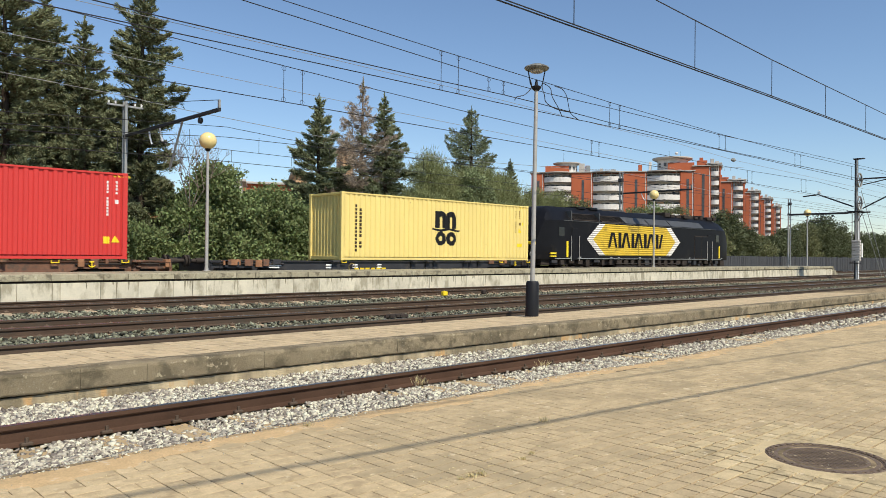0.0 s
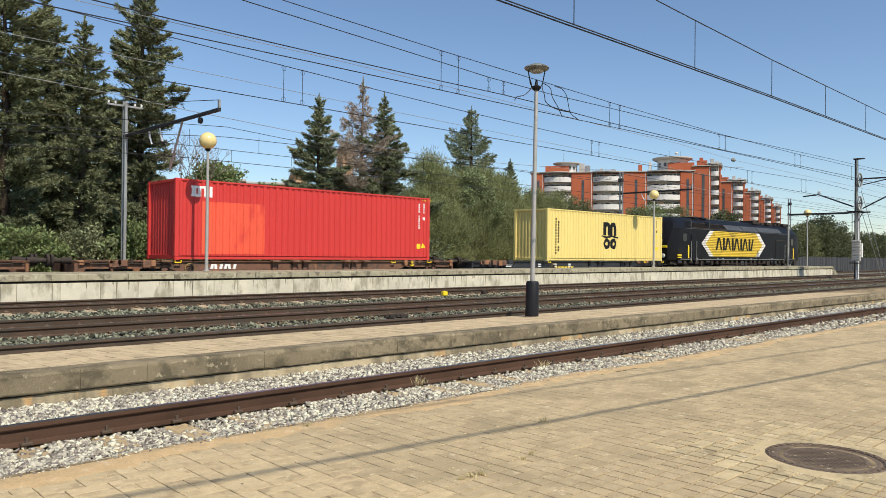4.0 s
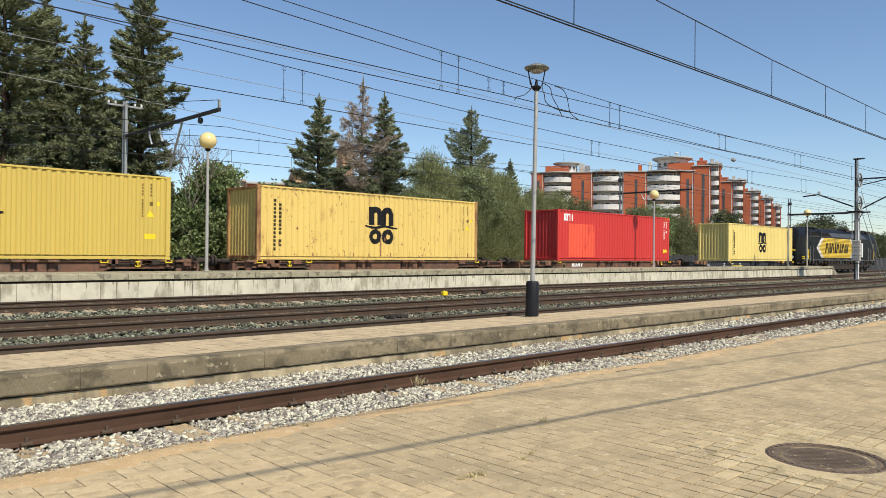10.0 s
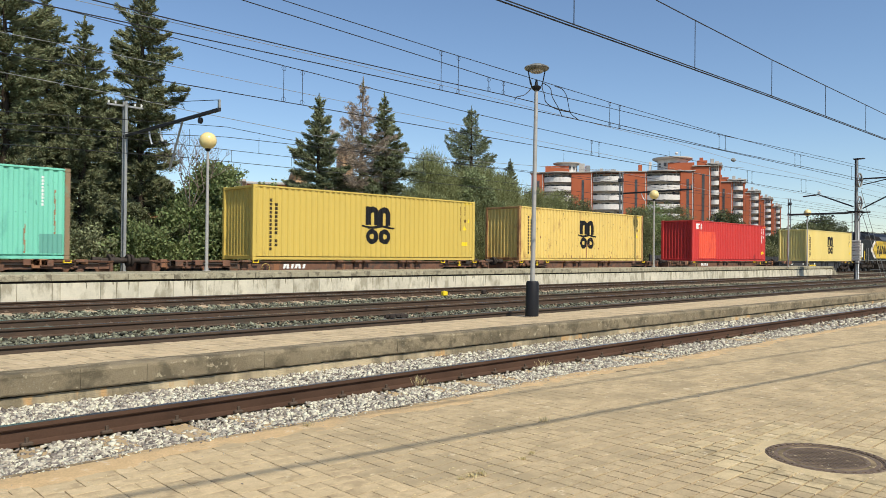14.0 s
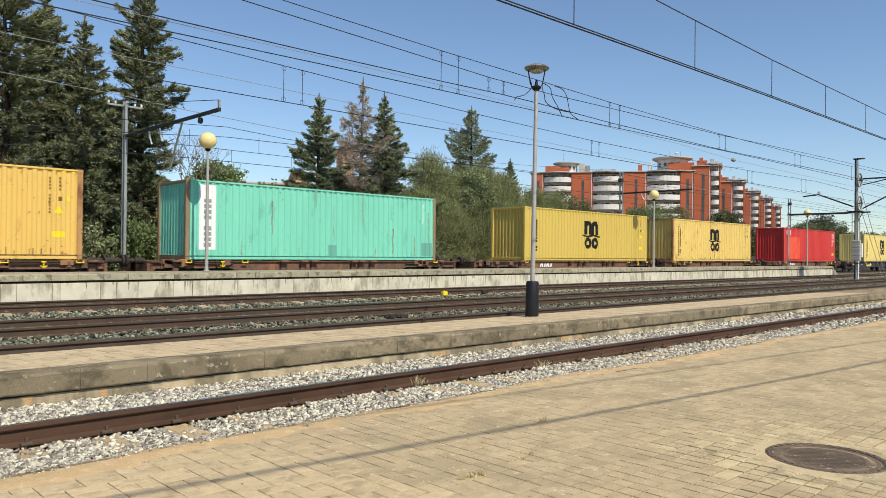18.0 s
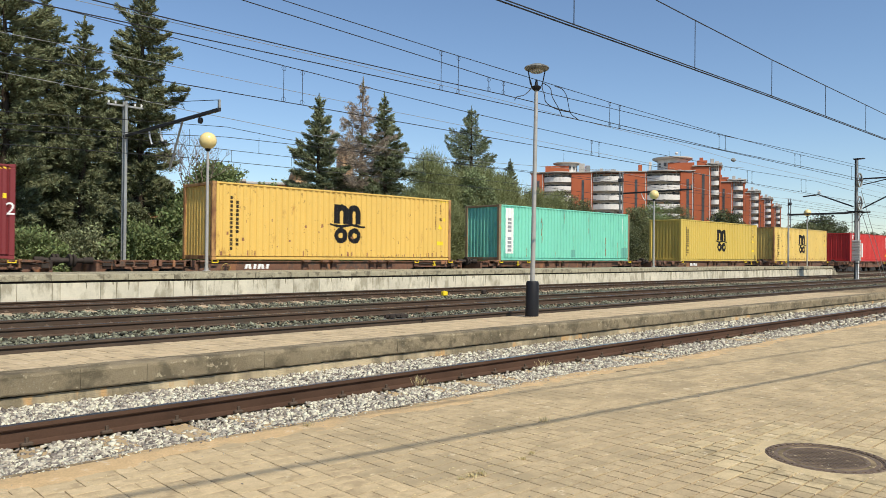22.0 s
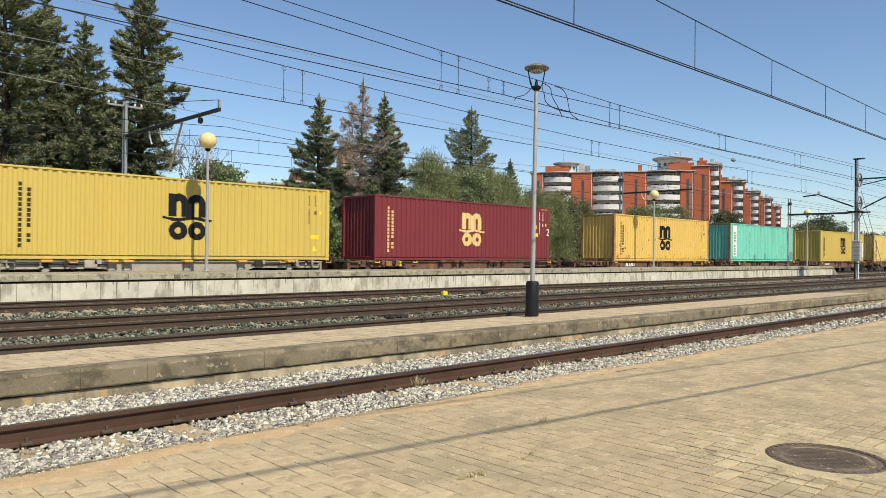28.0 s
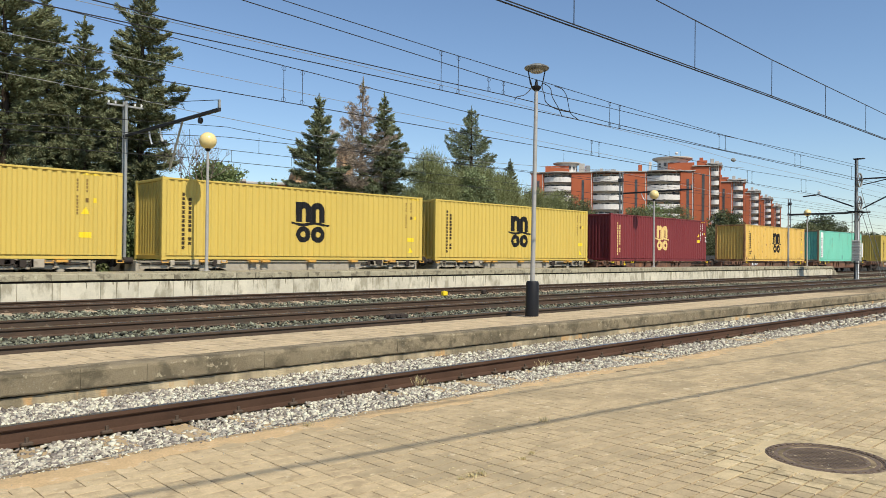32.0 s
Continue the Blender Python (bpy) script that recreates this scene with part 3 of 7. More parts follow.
# sandy mortar strip with an uneven outline along the paving edge
strip, prev = Shape(), None
for k in range(1000):
    x = -2 + k * 0.05
    n1 = noise.noise(Vector((x * 0.9, 0.3, 0))) * 0.10 + noise.noise(Vector((x * 4.0, 1.3, 0))) * 0.06 + noise.noise(Vector((x * 13.0, 2.3, 0))) * 0.03
    n2 = noise.noise(Vector((x * 0.8, 9.3, 0))) * 0.10 + noise.noise(Vector((x * 5.0, 5.3, 0))) * 0.04
    row = [(x, 4.84 + n1 * 1.6, 0.0025), (x, 5.02 + n1 * 0.5, 0.009 + 0.03 * n2), (x, 5.2 + n2, -0.02 + 0.1 * n1), (x, 5.45 + n2, -0.15)]
    strip.v.extend(row)
    if k:
        b = 4 * k
        strip.f += [(b - 4 + q, b + q, b + q + 1, b - 3 + q) for q in range(3)]
tagged(part("sandy_edge_strip", strip, SANDY, None, smooth=60), "crumbled orange sandy mortar along the paving edge", "mortar strip", kind="structure")

# ---- manhole ----
cover = thing("manhole_cover", "rusty round cast-iron manhole cover set in the paving", "manhole cover", pose(HOLE[0], HOLE[1], -0.009))
part("frame", Shape().lathe((0, 0, 0), [(0.333, -0.06), (0.39, -0.06), (0.39, 0.008), (0.385, 0.012), (0.380, 0.012), (0.378, -0.008), (0.349, -0.008), (0.347, 0.010), (0.341, 0.010), (0.333, -0.06)], 48), IRON, cover, smooth=30)
lid = part("lid", Shape().lathe((0, 0, 0), [(0.33, -0.05), (0.33, 0.002), (0.33, 0.006), (0.305, 0.006), (0.302, -0.022), (0.273, -0.022), (0.27, 0.006), (0.25, 0.006), (0.245, -0.045), (0.0, -0.045)], 48), IRON, cover, smooth=30)
grid = Shape()
for k in range(-7, 8):
    o = k * 0.034
    h = math.sqrt(max(0, 0.245 ** 2 - o * o))
    for w in ((1, 1), (1, -1)):
        ux, uy = w[0] / 2 ** 0.5, w[1] / 2 ** 0.5
        grid.add([(ux * a - uy * b, uy * a + ux * b, z) for z in (-0.044, 0.006) for a, b in ((-h, o - 0.007), (h, o - 0.007), (h, o + 0.007), (-h, o + 0.007))],
                 [(0, 1, 2, 3), (4, 5, 6, 7), (0, 1, 5, 4), (2, 3, 7, 6), (1, 2, 6, 5), (3, 0, 4, 7)])
part("raised_grid", grid, IRON, lid)
STUD = Shape().box(-0.013, 0.013, -0.019, 0.019, -0.012, 0.011, 0.003).mesh("stud")
for k in range(36):
    a = 2 * math.pi * k / 36
    part("stud", STUD, IRON, lid, at=pose(0.364 * math.cos(a), 0.364 * math.sin(a), 0.002, 0, 0, math.degrees(a) + 20))
concrete_ring = Shape().lathe((HOLE[0], HOLE[1], 0), [(0.388, -0.05), (0.388, -0.001), (0.42, 0.002), (0.50, 0.001), (0.56, -0.003), (0.56, -0.05)], 48)
part("mortar_ring", concrete_ring, PAVER_PALE, pave, "pale mortar around the manhole")

# ---- low platform in the middle ----
low = thing("low_platform", "low old concrete platform with stained coping blocks", "platform", pose(0, 0, 0), kind="structure")
part("core", Shape().extrude([(8.36, -0.22), (10.74, -0.22), (10.74, 0.032), (8.36, 0.12)], -40, 260), JOINT, low)
part("plinth", Shape().extrude([(8.275, -0.225), (8.5, -0.225), (8.5, -0.095), (8.275, -0.095)], -40, 260), PLINTH, low, "rough pale plinth with ochre stains")
random.seed(5)
x = -6.0
while x < 75:
    ln = random.choice((0.70, 0.74, 0.72, 0.71, 1.44))
    n = int(26 * ln)
    dz, dy = random.uniform(-0.002, 0.002), random.uniform(-0.003, 0.003)
    sh = Shape()
    rows = []
    for k in range(n):
        xx = x + 0.002 + (ln - 0.004) * k / (n - 1)
        w1 = 0.016 * noise.noise(Vector((xx * 2.3, 1, 0))) + 0.014 * noise.noise(Vector((xx * 11, 3, 0)))
        w2 = 0.016 * noise.noise(Vector((xx * 2.7, 6, 0))) + 0.018 * noise.noise(Vector((xx * 13, 8, 0)))
        rows.append([(xx, 8.25 + dy, -0.08 + w2 * 0.5), (xx, 8.238 + dy + w1, -0.062 + w2 * 0.7), (xx, 8.234 + dy + w1, 0.105 + w2 * 1.2), (xx, 8.247 + dy + w1, 0.134 + dz + w2 * 0.9),
                     (xx, 8.275 + dy + w2, 0.142 + dz + w2 * 0.4), (xx, 8.66, 0.125 + dz * 0.4), (xx, 8.66, -0.075)])
    for k, r in enumerate(rows):
        sh.v.extend(r)
        if k:
            b = 7 * k
            sh.f += [(b - 7 + q, b + q, b + q + 1, b - 6 + q) for q in range(6)]
    sh.f += [tuple(range(6, -1, -1)), tuple(range(7 * (n - 1), 7 * n))]
    part("coping_block", sh, COPING, low, smooth=22)
    x += ln
part("coping_run", Shape().extrude([(8.24, -0.04), (8.24, 0.11), (8.3, 0.14), (8.66, 0.12), (8.66, -0.04)], x, 260), COPING, low)
random.seed(6)
SLAB_MESH = Shape().box(-0.096, 0.096, -0.197, 0.197, -0.02, 0.0, 0.003).mesh("slab")
for i in range(150):
    for j in range(5):
        px, py = 0.6 + 0.2 * i, 8.87 + 0.4 * j
        part("slab", SLAB_MESH, MIDTOP, low, at=pose(px, py, 0.127 - (py - 8.36) * 0.037 + random.uniform(-0.003, 0.003), -2.12, 0, 0))

# ---- far platform ----
far = thing("far_platform", "high platform with streaked white concrete wall and grey coping", "platform", pose(0, 0, 0), kind="structure")
END_X = 65.6
part("core", Shape().box(-40, END_X, 21.70, 24.72, -0.225, 0.715), PLATFORM_COPING, far)
# near-black strip: the shadow below the coping's overhang is put into its colour
part("recess", Shape().box(-40, END_X, 21.66, 21.72, 0.47, 0.56), GEAR, far, "recess under the coping, its shadow put into the dark colour")
random.seed(7)
WALL_PANEL = Shape().box(0.004, 1.046, 21.62, 21.69, -0.22, 0.495, 0.006).mesh("wall_panel")
DRIP_STAIN = surface("dark_drip_stain", (0.26, 0.23, 0.16), 0.92, vary=0.3, scale=9, bump=0.2, grain=40, fine_mix=0.5)


def stain_sheet(rnd, more):
    """Thin film of grime: tapering runs of uneven length below the coping."""
    sh = Shape()
    for _ in range(rnd.choice((1, 2, 3, 3, 4, 5)) + more):
        cx, w, ln = rnd.uniform(0.08, 0.97), rnd.uniform(0.008, 0.032), 0.08 + 0.56 * rnd.random() ** 1.7
        top = [(cx + w * q, 0.492) for q in (-1.0, -0.3, 0.4, 1.0)]
        low_ = [(cx + w * q * 0.35 + rnd.uniform(-0.012, 0.012), 0.492 - ln * f) for q, f in ((-1.0, 0.45), (-0.3, 0.8), (0.4, 1.0), (1.0, 0.55))]
        sh.add([(min(1.04, max(0.01, a)), 21.6185, z) for a, z in top + low_], [(0, 1, 5, 4), (1, 2, 6, 5), (2, 3, 7, 6)])
    return sh


x = -2.0
while x < END_X - 1.0:
    panel = part("wall_panel", WALL_PANEL, PLATFORM_WALL, far, at=pose(x, random.uniform(-0.004, 0.004), 0))
    if x > 1:
        part("drip_stain", stain_sheet(random.Random(int(x * 100)), 0 if x < 16 else 2), DRIP_STAIN, panel)
    x += 1.05
COPE = Shape().box(0.004, 0.676, 21.57, 22.02, 0.552, 0.73, 0.012).mesh("coping_slab")
x = -2.0
while x < END_X - 0.5:
    part("coping_slab", COPE, PLATFORM_COPING, far, at=pose(x, random.uniform(-0.006, 0.006), random.uniform(-0.004, 0.004)))
    x += 0.68
for k in range(5):
    part("end_step", Shape().box(END_X + 0.35 * k - 0.02, END_X + 0.35 * (k + 1), 21.7, 24.7, -0.225, 0.72 - 0.18 * (k + 1) + 0.03, 0.01), PLATFORM_COPING, far)


# ---- train ----
TRAIN_Y, DECK_Z = 26.44, 1.09
TIMES = [0, 2, 4, 6, 8, 10, 12, 14, 16, 18, 20, 22, 24, 26, 28, 30, 32]
MOVERS, WHEELS = [], []


def run(t):
    """How far the train has gone after t seconds: it gathers speed slowly."""
    return 3.38 * t + 0.0195 * t * t


CL, CW, CH = 12.192, 2.438, 2.896
PITCH_RIB, RIB_DEEP = 0.278, 0.038
RIB_X0, RIB_X1 = 0.17, CL - 0.17


def rib_depth(x):
    """Inward depth of the corrugated side sheet at x."""
    if x <= RIB_X0 or x >= RIB_X1:
        return 0.0
    u = ((x - RIB_X0) % PITCH_RIB) / PITCH_RIB
    if u < 0.38:
        return 0.0
    if u < 0.50:
        return RIB_DEEP * (u - 0.38) / 0.12
    if u < 0.88:
        return RIB_DEEP
    return RIB_DEEP * (1 - (u - 0.88) / 0.12)


def rib_breaks():
    xs, k = [RIB_X0], 0
    while True:
        base = RIB_X0 + k * PITCH_RIB
        for u in (0.38, 0.50, 0.88, 1.0):
            x = base + u * PITCH_RIB
            if x >= RIB_X1 - 0.01:
                return xs + [RIB_X1]
            xs.append(x)
        k += 1


SIDE_Y = CW / 2 - 0.012


def side_sheet(sign):
    sh, xs = Shape(), rib_breaks()
    for x in xs:
        y = sign * (SIDE_Y - rib_depth(x))
        sh.v += [(x, y, 0.16), (x, y, CH - 0.07), (x, y - sign * 0.004, CH - 0.07), (x, y - sign * 0.004, 0.16)]
    for k in range(len(xs) - 1):
        a, b = 4 * k, 4 * k + 4
        sh.f += [(a + q, a + (q + 1) % 4, b + (q + 1) % 4, b + q) for q in range(4)]
    return sh


def end_sheet(x, sign):
    """The corrugated end wall: wide flats, short slopes, shallow grooves."""
    sh = Shape()
    w, pitch, cuts = CW - 0.3, 0.237, []
    for k in range(9):
        y0 = -w / 2 + k * pitch
        cuts += [(y0, 0.0), (y0 + 0.082, 0.0), (y0 + 0.118, 0.046), (y0 + 0.2, 0.046)]
    cuts.append((w / 2, 0.0))
    for y, d in cuts:
        sh.v += [(x + sign * d, y, 0.16), (x + sign * d, y, CH - 0.1), (x + sign * (d + 0.004), y, CH - 0.1), (x + sign * (d + 0.004), y, 0.16)]
    for k in range(len(cuts) - 1):
        a, b = 4 * k, 4 * k + 4
        sh.f += [(a + q, a + (q + 1) % 4, b + (q + 1) % 4, b + q) for q in range(4)]
    return sh


def roof_sheet():
    sh = Shape()
    n = 84
    for k in range(n + 1):
        x = 0.15 + (CL - 0.3) * k / n
        d = 0.018 if k % 4 in (1, 2) else 0.0
        sh.v += [(x, -CW / 2 + 0.05, CH - 0.03 - d), (x, CW / 2 - 0.05, CH - 0.03 - d), (x, CW / 2 - 0.05, CH - 0.05 - d), (x, -CW / 2 + 0.05, CH - 0.05 - d)]
    for k in range(n):
        a, b = 4 * k, 4 * k + 4
        sh.f += [(a + q, a + (q + 1) % 4, b + (q + 1) % 4, b + q) for q in range(4)]
    return sh


SIDE_NEAR, SIDE_FAR = side_sheet(-1), side_sheet(1)
POST = Shape().box(0, 0.16, -0.075, 0.075, 0.12, CH - 0.12, 0.012)
CASTING = Shape().box(0, 0.178, -0.081, 0.081, 0, 0.118, 0.008)


def stamp(inside, x0, x1, z0, z1, step=0.025, lift=0.004, fine=False):
    """Paint on the near corrugated side: a thin skin that follows the sheet, wherever inside(x, z) holds."""
    sh = Shape()
    n = max(1, int(round((x1 - x0) / step)))
    cuts = sorted(set([x0 + (x1 - x0) * k / n for k in range(n + 1)] + [x for x in rib_breaks() if x0 < x < x1]))
    zn = max(2, round((z1 - z0) / (0.018 if fine else 0.015)))
    for a, b in zip(cuts[:-1], cuts[1:]):
        m, start = (a + b) / 2, None
        for k in range(zn + 1):
            z = z0 + (z1 - z0) * k / zn
            ok = k < zn and inside(m, z + (z1 - z0) / zn / 2)
            if ok and start is None:
                start = z
            if not ok and start is not None:
                ya, yb = -(SIDE_Y - rib_depth(a) + lift), -(SIDE_Y - rib_depth(b) + lift)
                cells = max(1, round((z - start) / 0.054)) if fine else 1
                for q in range(cells):
                    za, zb = start + (z - start) * q / cells, start + (z - start) * (q + 1) / cells
                    sh.add([(a, ya, za), (b, yb, za), (b, yb, zb), (a, ya, zb)], [(0, 1, 2, 3)])
                start = None
    return sh


def crest(cx, z, s):
    """A double-arched mark over a waving bar and two rings, as a test of points."""
    def inside(x, zz):
        u, w = (x - cx) / s, (zz - z) / s
        if 0.0 <= w <= 0.84 and -0.72 <= u <= 0.72:
            for c in (-0.335, 0.335):
                d = math.hypot(u - c, max(0.0, w - 0.47))
                if 0.095 <= d <= 0.365:
                    return True
            return w <= 0.82 and -0.72 <= u <= -0.47
        if -0.16 <= w < 0.0 and abs(u) <= 0.95:
            m = -0.075 + 0.04 * math.sin(u * 5.0 + 0.5)
            return abs(w - m) < 0.042 + (0.02 if abs(u) < 0.65 else 0)
        for c in (-0.365, 0.365):
            d = math.hypot((u - c) / 0.345, (w + 0.51) / 0.34)
            if 0.34 <= d <= 1.0:
                return True
        return False
    return inside


def column(x0, z_top, n, w, h, gap, skip=()):
    """A vertical run of small bars in place of lettering."""
    def inside(x, z):
        k = (z_top - z) / (h + gap)
        return 0 <= k < n and int(k) not in skip and (k - int(k)) * (h + gap) < h and x0 <= x <= x0 + w
    return inside


def rect(x0, x1, z0, z1):
    return lambda x, z: x0 <= x <= x1 and z0 <= z <= z1


def tri_mark(cx, z0, s):
    return lambda x, z: 0 <= z - z0 <= s and abs(x - cx) <= (s - (z - z0)) * 0.58


def container(s, paint, label, crest_mat=None, crest_at=(6.12, 1.53, 0.97), posts=None, extra=(), lettering=BROWN_INK, lettering_x=0.72):
    c = thing("shipping_container", label, "container", pose(s, TRAIN_Y, DECK_Z), "containers on the train")
    posts = posts or paint
    part("side_panel", SIDE_NEAR, paint, c)
    part("side_panel", SIDE_FAR, paint, c)
    part("end_panel", end_sheet(0.07, 1), paint, c)
    part("roof", roof_sheet(), paint, c)
    for sgn in (-1, 1):
        y = sgn * (CW / 2 - 0.03)
        part("top_rail", Shape().box(0.17, CL - 0.17, y - 0.034, y + 0.034, CH - 0.075, CH - 0.012, 0.006), paint, c)
        w = sgn * (CW / 2 - 0.105)
        part("bottom_rail", Shape().box(0.17, CL - 0.17, y - 0.03, y + 0.024, 0.02, 0.112, 0.008).box(0.17, CL - 0.17, w - 0.02, w + 0.02, 0.1, 0.17), paint, c)
        for x0 in (0, CL - 0.16):
            part("corner_post", Shape().add([(x + x0, yy + sgn * (CW / 2 - 0.076), z) for x, yy, z in POST.v], POST.f), posts, c)
            for z0 in (0, CH - 0.118):
                xx = x0 if x0 == 0 else CL - 0.178
                part("corner_casting", Shape().add([(x + xx, yy + sgn * (CW / 2 - 0.082), z + z0) for x, yy, z in CASTING.v], CASTING.f), posts, c)
    for x in (0.02, CL - 0.14):
        part("end_sill", Shape().box(x, x + 0.12, -CW / 2 + 0.15, CW / 2 - 0.15, 0.02, 0.17, 0.008), posts, c)
        part("end_header", Shape().box(x, x + 0.12, -CW / 2 + 0.15, CW / 2 - 0.15, CH - 0.12, CH - 0.02, 0.008), posts, c)
    for sgn in (-1, 1):
        d = part("door", Shape().box(CL - 0.09, CL - 0.045, min(0.01 * sgn, sgn * 1.08), max(0.01 * sgn, sgn * 1.08), 0.17, CH - 0.125, 0.01), paint, c)
        for y in (0.28, 0.8):
            part("locking_bar", Shape().tube((CL - 0.03, sgn * y, 0.15), (CL - 0.03, sgn * y, CH - 0.13), 0.018), GALV, d)
    if crest_mat:
        cx, cz, sc = crest_at
        test = crest(cx, cz, sc)
        for nm, xa, xb, za, zb in (("crest_arch", -0.74, 0.74, 0.0, 0.86), ("crest_bar", -0.97, 0.97, -0.165, 0.0), ("crest_ring", -0.73, -0.01, -0.86, -0.165), ("crest_ring", 0.01, 0.73, -0.86, -0.165)):
            part(nm, stamp(test, cx + sc * xa, cx + sc * xb, cz + sc * za, cz + sc * zb, step=0.018, fine=True).mesh(nm, weld=True), crest_mat, c, "dark company mark" if crest_mat is INK else "straw-coloured company mark")
        lx = lettering_x
        tagged(part("lettering", stamp(column(lx, 2.38, 13, 0.10, 0.115, 0.042), lx, lx + 0.10, 0.3, 2.4), lettering, c, "vertical lettering as small bars"), kind="stuff")
        tagged(part("lettering", stamp(column(lx + 0.25, 2.22, 11, 0.10, 0.115, 0.042, (8,)), lx + 0.25, lx + 0.35, 0.3, 2.4), lettering, c, "vertical lettering as small bars"), kind="stuff")
    for nm, test, box, mat, lab in extra:
        mark = part(nm, stamp(test, *box, lift=0.012 if nm == "panel_lettering" else 0.006), mat, c, lab)
        if nm == "rust_stain":
            tagged(mark, kind="stuff")
        if "column" in nm or "lettering" in nm or "band" in nm:
            tagged(mark, kind="stuff")
    MOVERS.append((c, s, TRAIN_Y, DECK_Z))
    return c


def marks(x, mat=INK, tri_z=1.72, plate_z=0.72, plate=True, tri_x=0.28):
    """Number column, code column, warning triangle and plate near the right end."""
    mat = FINE_INK if mat is INK else mat
    out = [("number_column", column(x, 2.60, 12, 0.05, 0.08, 0.027, (4, 11)), (x, x + 0.05, 1.2, 2.65), mat, "number as small bars"),
           ("code_column", column(x + 0.29, 2.62, 4, 0.05, 0.085, 0.035), (x + 0.29, x + 0.34, 2.0, 2.65), mat, "code as small bars"),
           ("notice", rect(x + 0.27, x + 0.37, 1.86, 1.99), (x + 0.25, x + 0.39, 1.84, 2.01), mat, "small notice"),
           ("label", rect(x + 0.52, x + 0.62, 1.86, 2.0), (x + 0.50, x + 0.64, 1.84, 2.02), YELLOW_MARK, "small yellow label"),
           ("warning_triangle", tri_mark(x + tri_x, tri_z - 0.25, 0.24), (x + tri_x - 0.15, x + tri_x + 0.15, tri_z - 0.26, tri_z), YELLOW_MARK, "yellow warning triangle"),
           ("hazard_band", lambda xx, z: ((xx + z) % 0.12) < 0.06, (x + 0.2, x + 0.75, 2.74, 2.80), YELLOW_MARK, "striped height band")]
    if plate:
        out.append(("warning_plate", rect(x + tri_x - 0.2, x + tri_x + 0.2, plate_z, plate_z + 0.17), (x + tri_x - 0.22, x + tri_x + 0.22, plate_z - 0.02, plate_z + 0.19), YELLOW_MARK, "yellow warning plate"))
    return out


def rust_runs(seed, n):
    """Short brown runs rising from the lower rail and a few spots higher up the side."""
    rnd, out = random.Random(seed), []
    runs = [(rnd.uniform(0.3, 11.8), rnd.uniform(0.02, 0.05), 0.17, 0.17 + rnd.uniform(0.04, 0.32) ** 1.3) for _ in range(n)]
    runs += [(q, w, z, z + w * rnd.uniform(0.6, 2.2)) for q, w, z in [(rnd.uniform(0.4, 11.6), rnd.uniform(0.02, 0.07), rnd.uniform(0.4, 1.5)) for _ in range(n // 2)]]
    out.append(("rust_stain", lambda x, z: any(a <= x <= a + w and z0 <= z <= z1 for a, w, z0, z1 in runs), (0.25, 11.95, 0.17, 1.7), RUST, "brown rust runs and spots"))
    return out


GREEN_RUNS = [(3.5, 0.012, 1.0, 2.3), (6.4, 0.014, 0.6, 2.25), (7.9, 0.01, 1.5, 2.7), (9.6, 0.012, 0.3, 1.4), (2.2, 0.01, 0.2, 0.7), (4.7, 0.016, 0.2, 0.5), (8.6, 0.014, 0.2, 0.55), (10.9, 0.02, 0.2, 1.1), (5.5, 0.01, 2.1, 2.75), (11.75, 0.02, 0.8, 2.2)]
container(18.33, Y_PALE, "pale yellow corrugated container with a dark company mark", INK, (6.12, 1.53, 0.97), extra=marks(11.2))
container(-2.66, RED, "bright red corrugated container with a lighter repainted patch", extra=marks(11.52, WHITE_MARK, 0.82, 0.56, False) + [
    ("fresh_patch", rect(1.0, 3.55, 0.22, 2.12), (1.0, 3.55, 0.2, 2.14), RED_PATCH, "lighter red repainted patch"),
    ("company_mark", lambda x, z: 2.28 <= z <= 2.66 and (0.62 <= x <= 0.78 or 0.84 <= x <= 0.98 or 1.06 <= x <= 1.2 or 1.28 <= x <= 1.40 or (z > 2.58 and x < 1.2) or (z < 2.36 and x < 0.98)), (0.6, 1.42, 2.26, 2.68), WHITE_MARK, "white company mark"),
    ("warning_plate", rect(11.43, 11.62, 0.54, 0.76), (11.41, 11.64, 0.52, 0.78), YELLOW_MARK, "yellow warning plate")])
container(-21.36, Y_WORN, "worn yellow corrugated container with rust-streaked lower side", INK, (6.12, 1.53, 0.97), Y_RUST, marks(11.2, plate=False) + rust_runs(31, 34) + [("rust_stain", rect(6.02, 6.1, 0.18, 1.0), (6.0, 6.12, 0.17, 1.02), RUST, "brown rust drip below the mark")])
container(-36.93, Y_DEEP, "clean deep yellow corrugated container with a dark company mark", INK, (6.12, 1.53, 0.97), extra=marks(11.2))
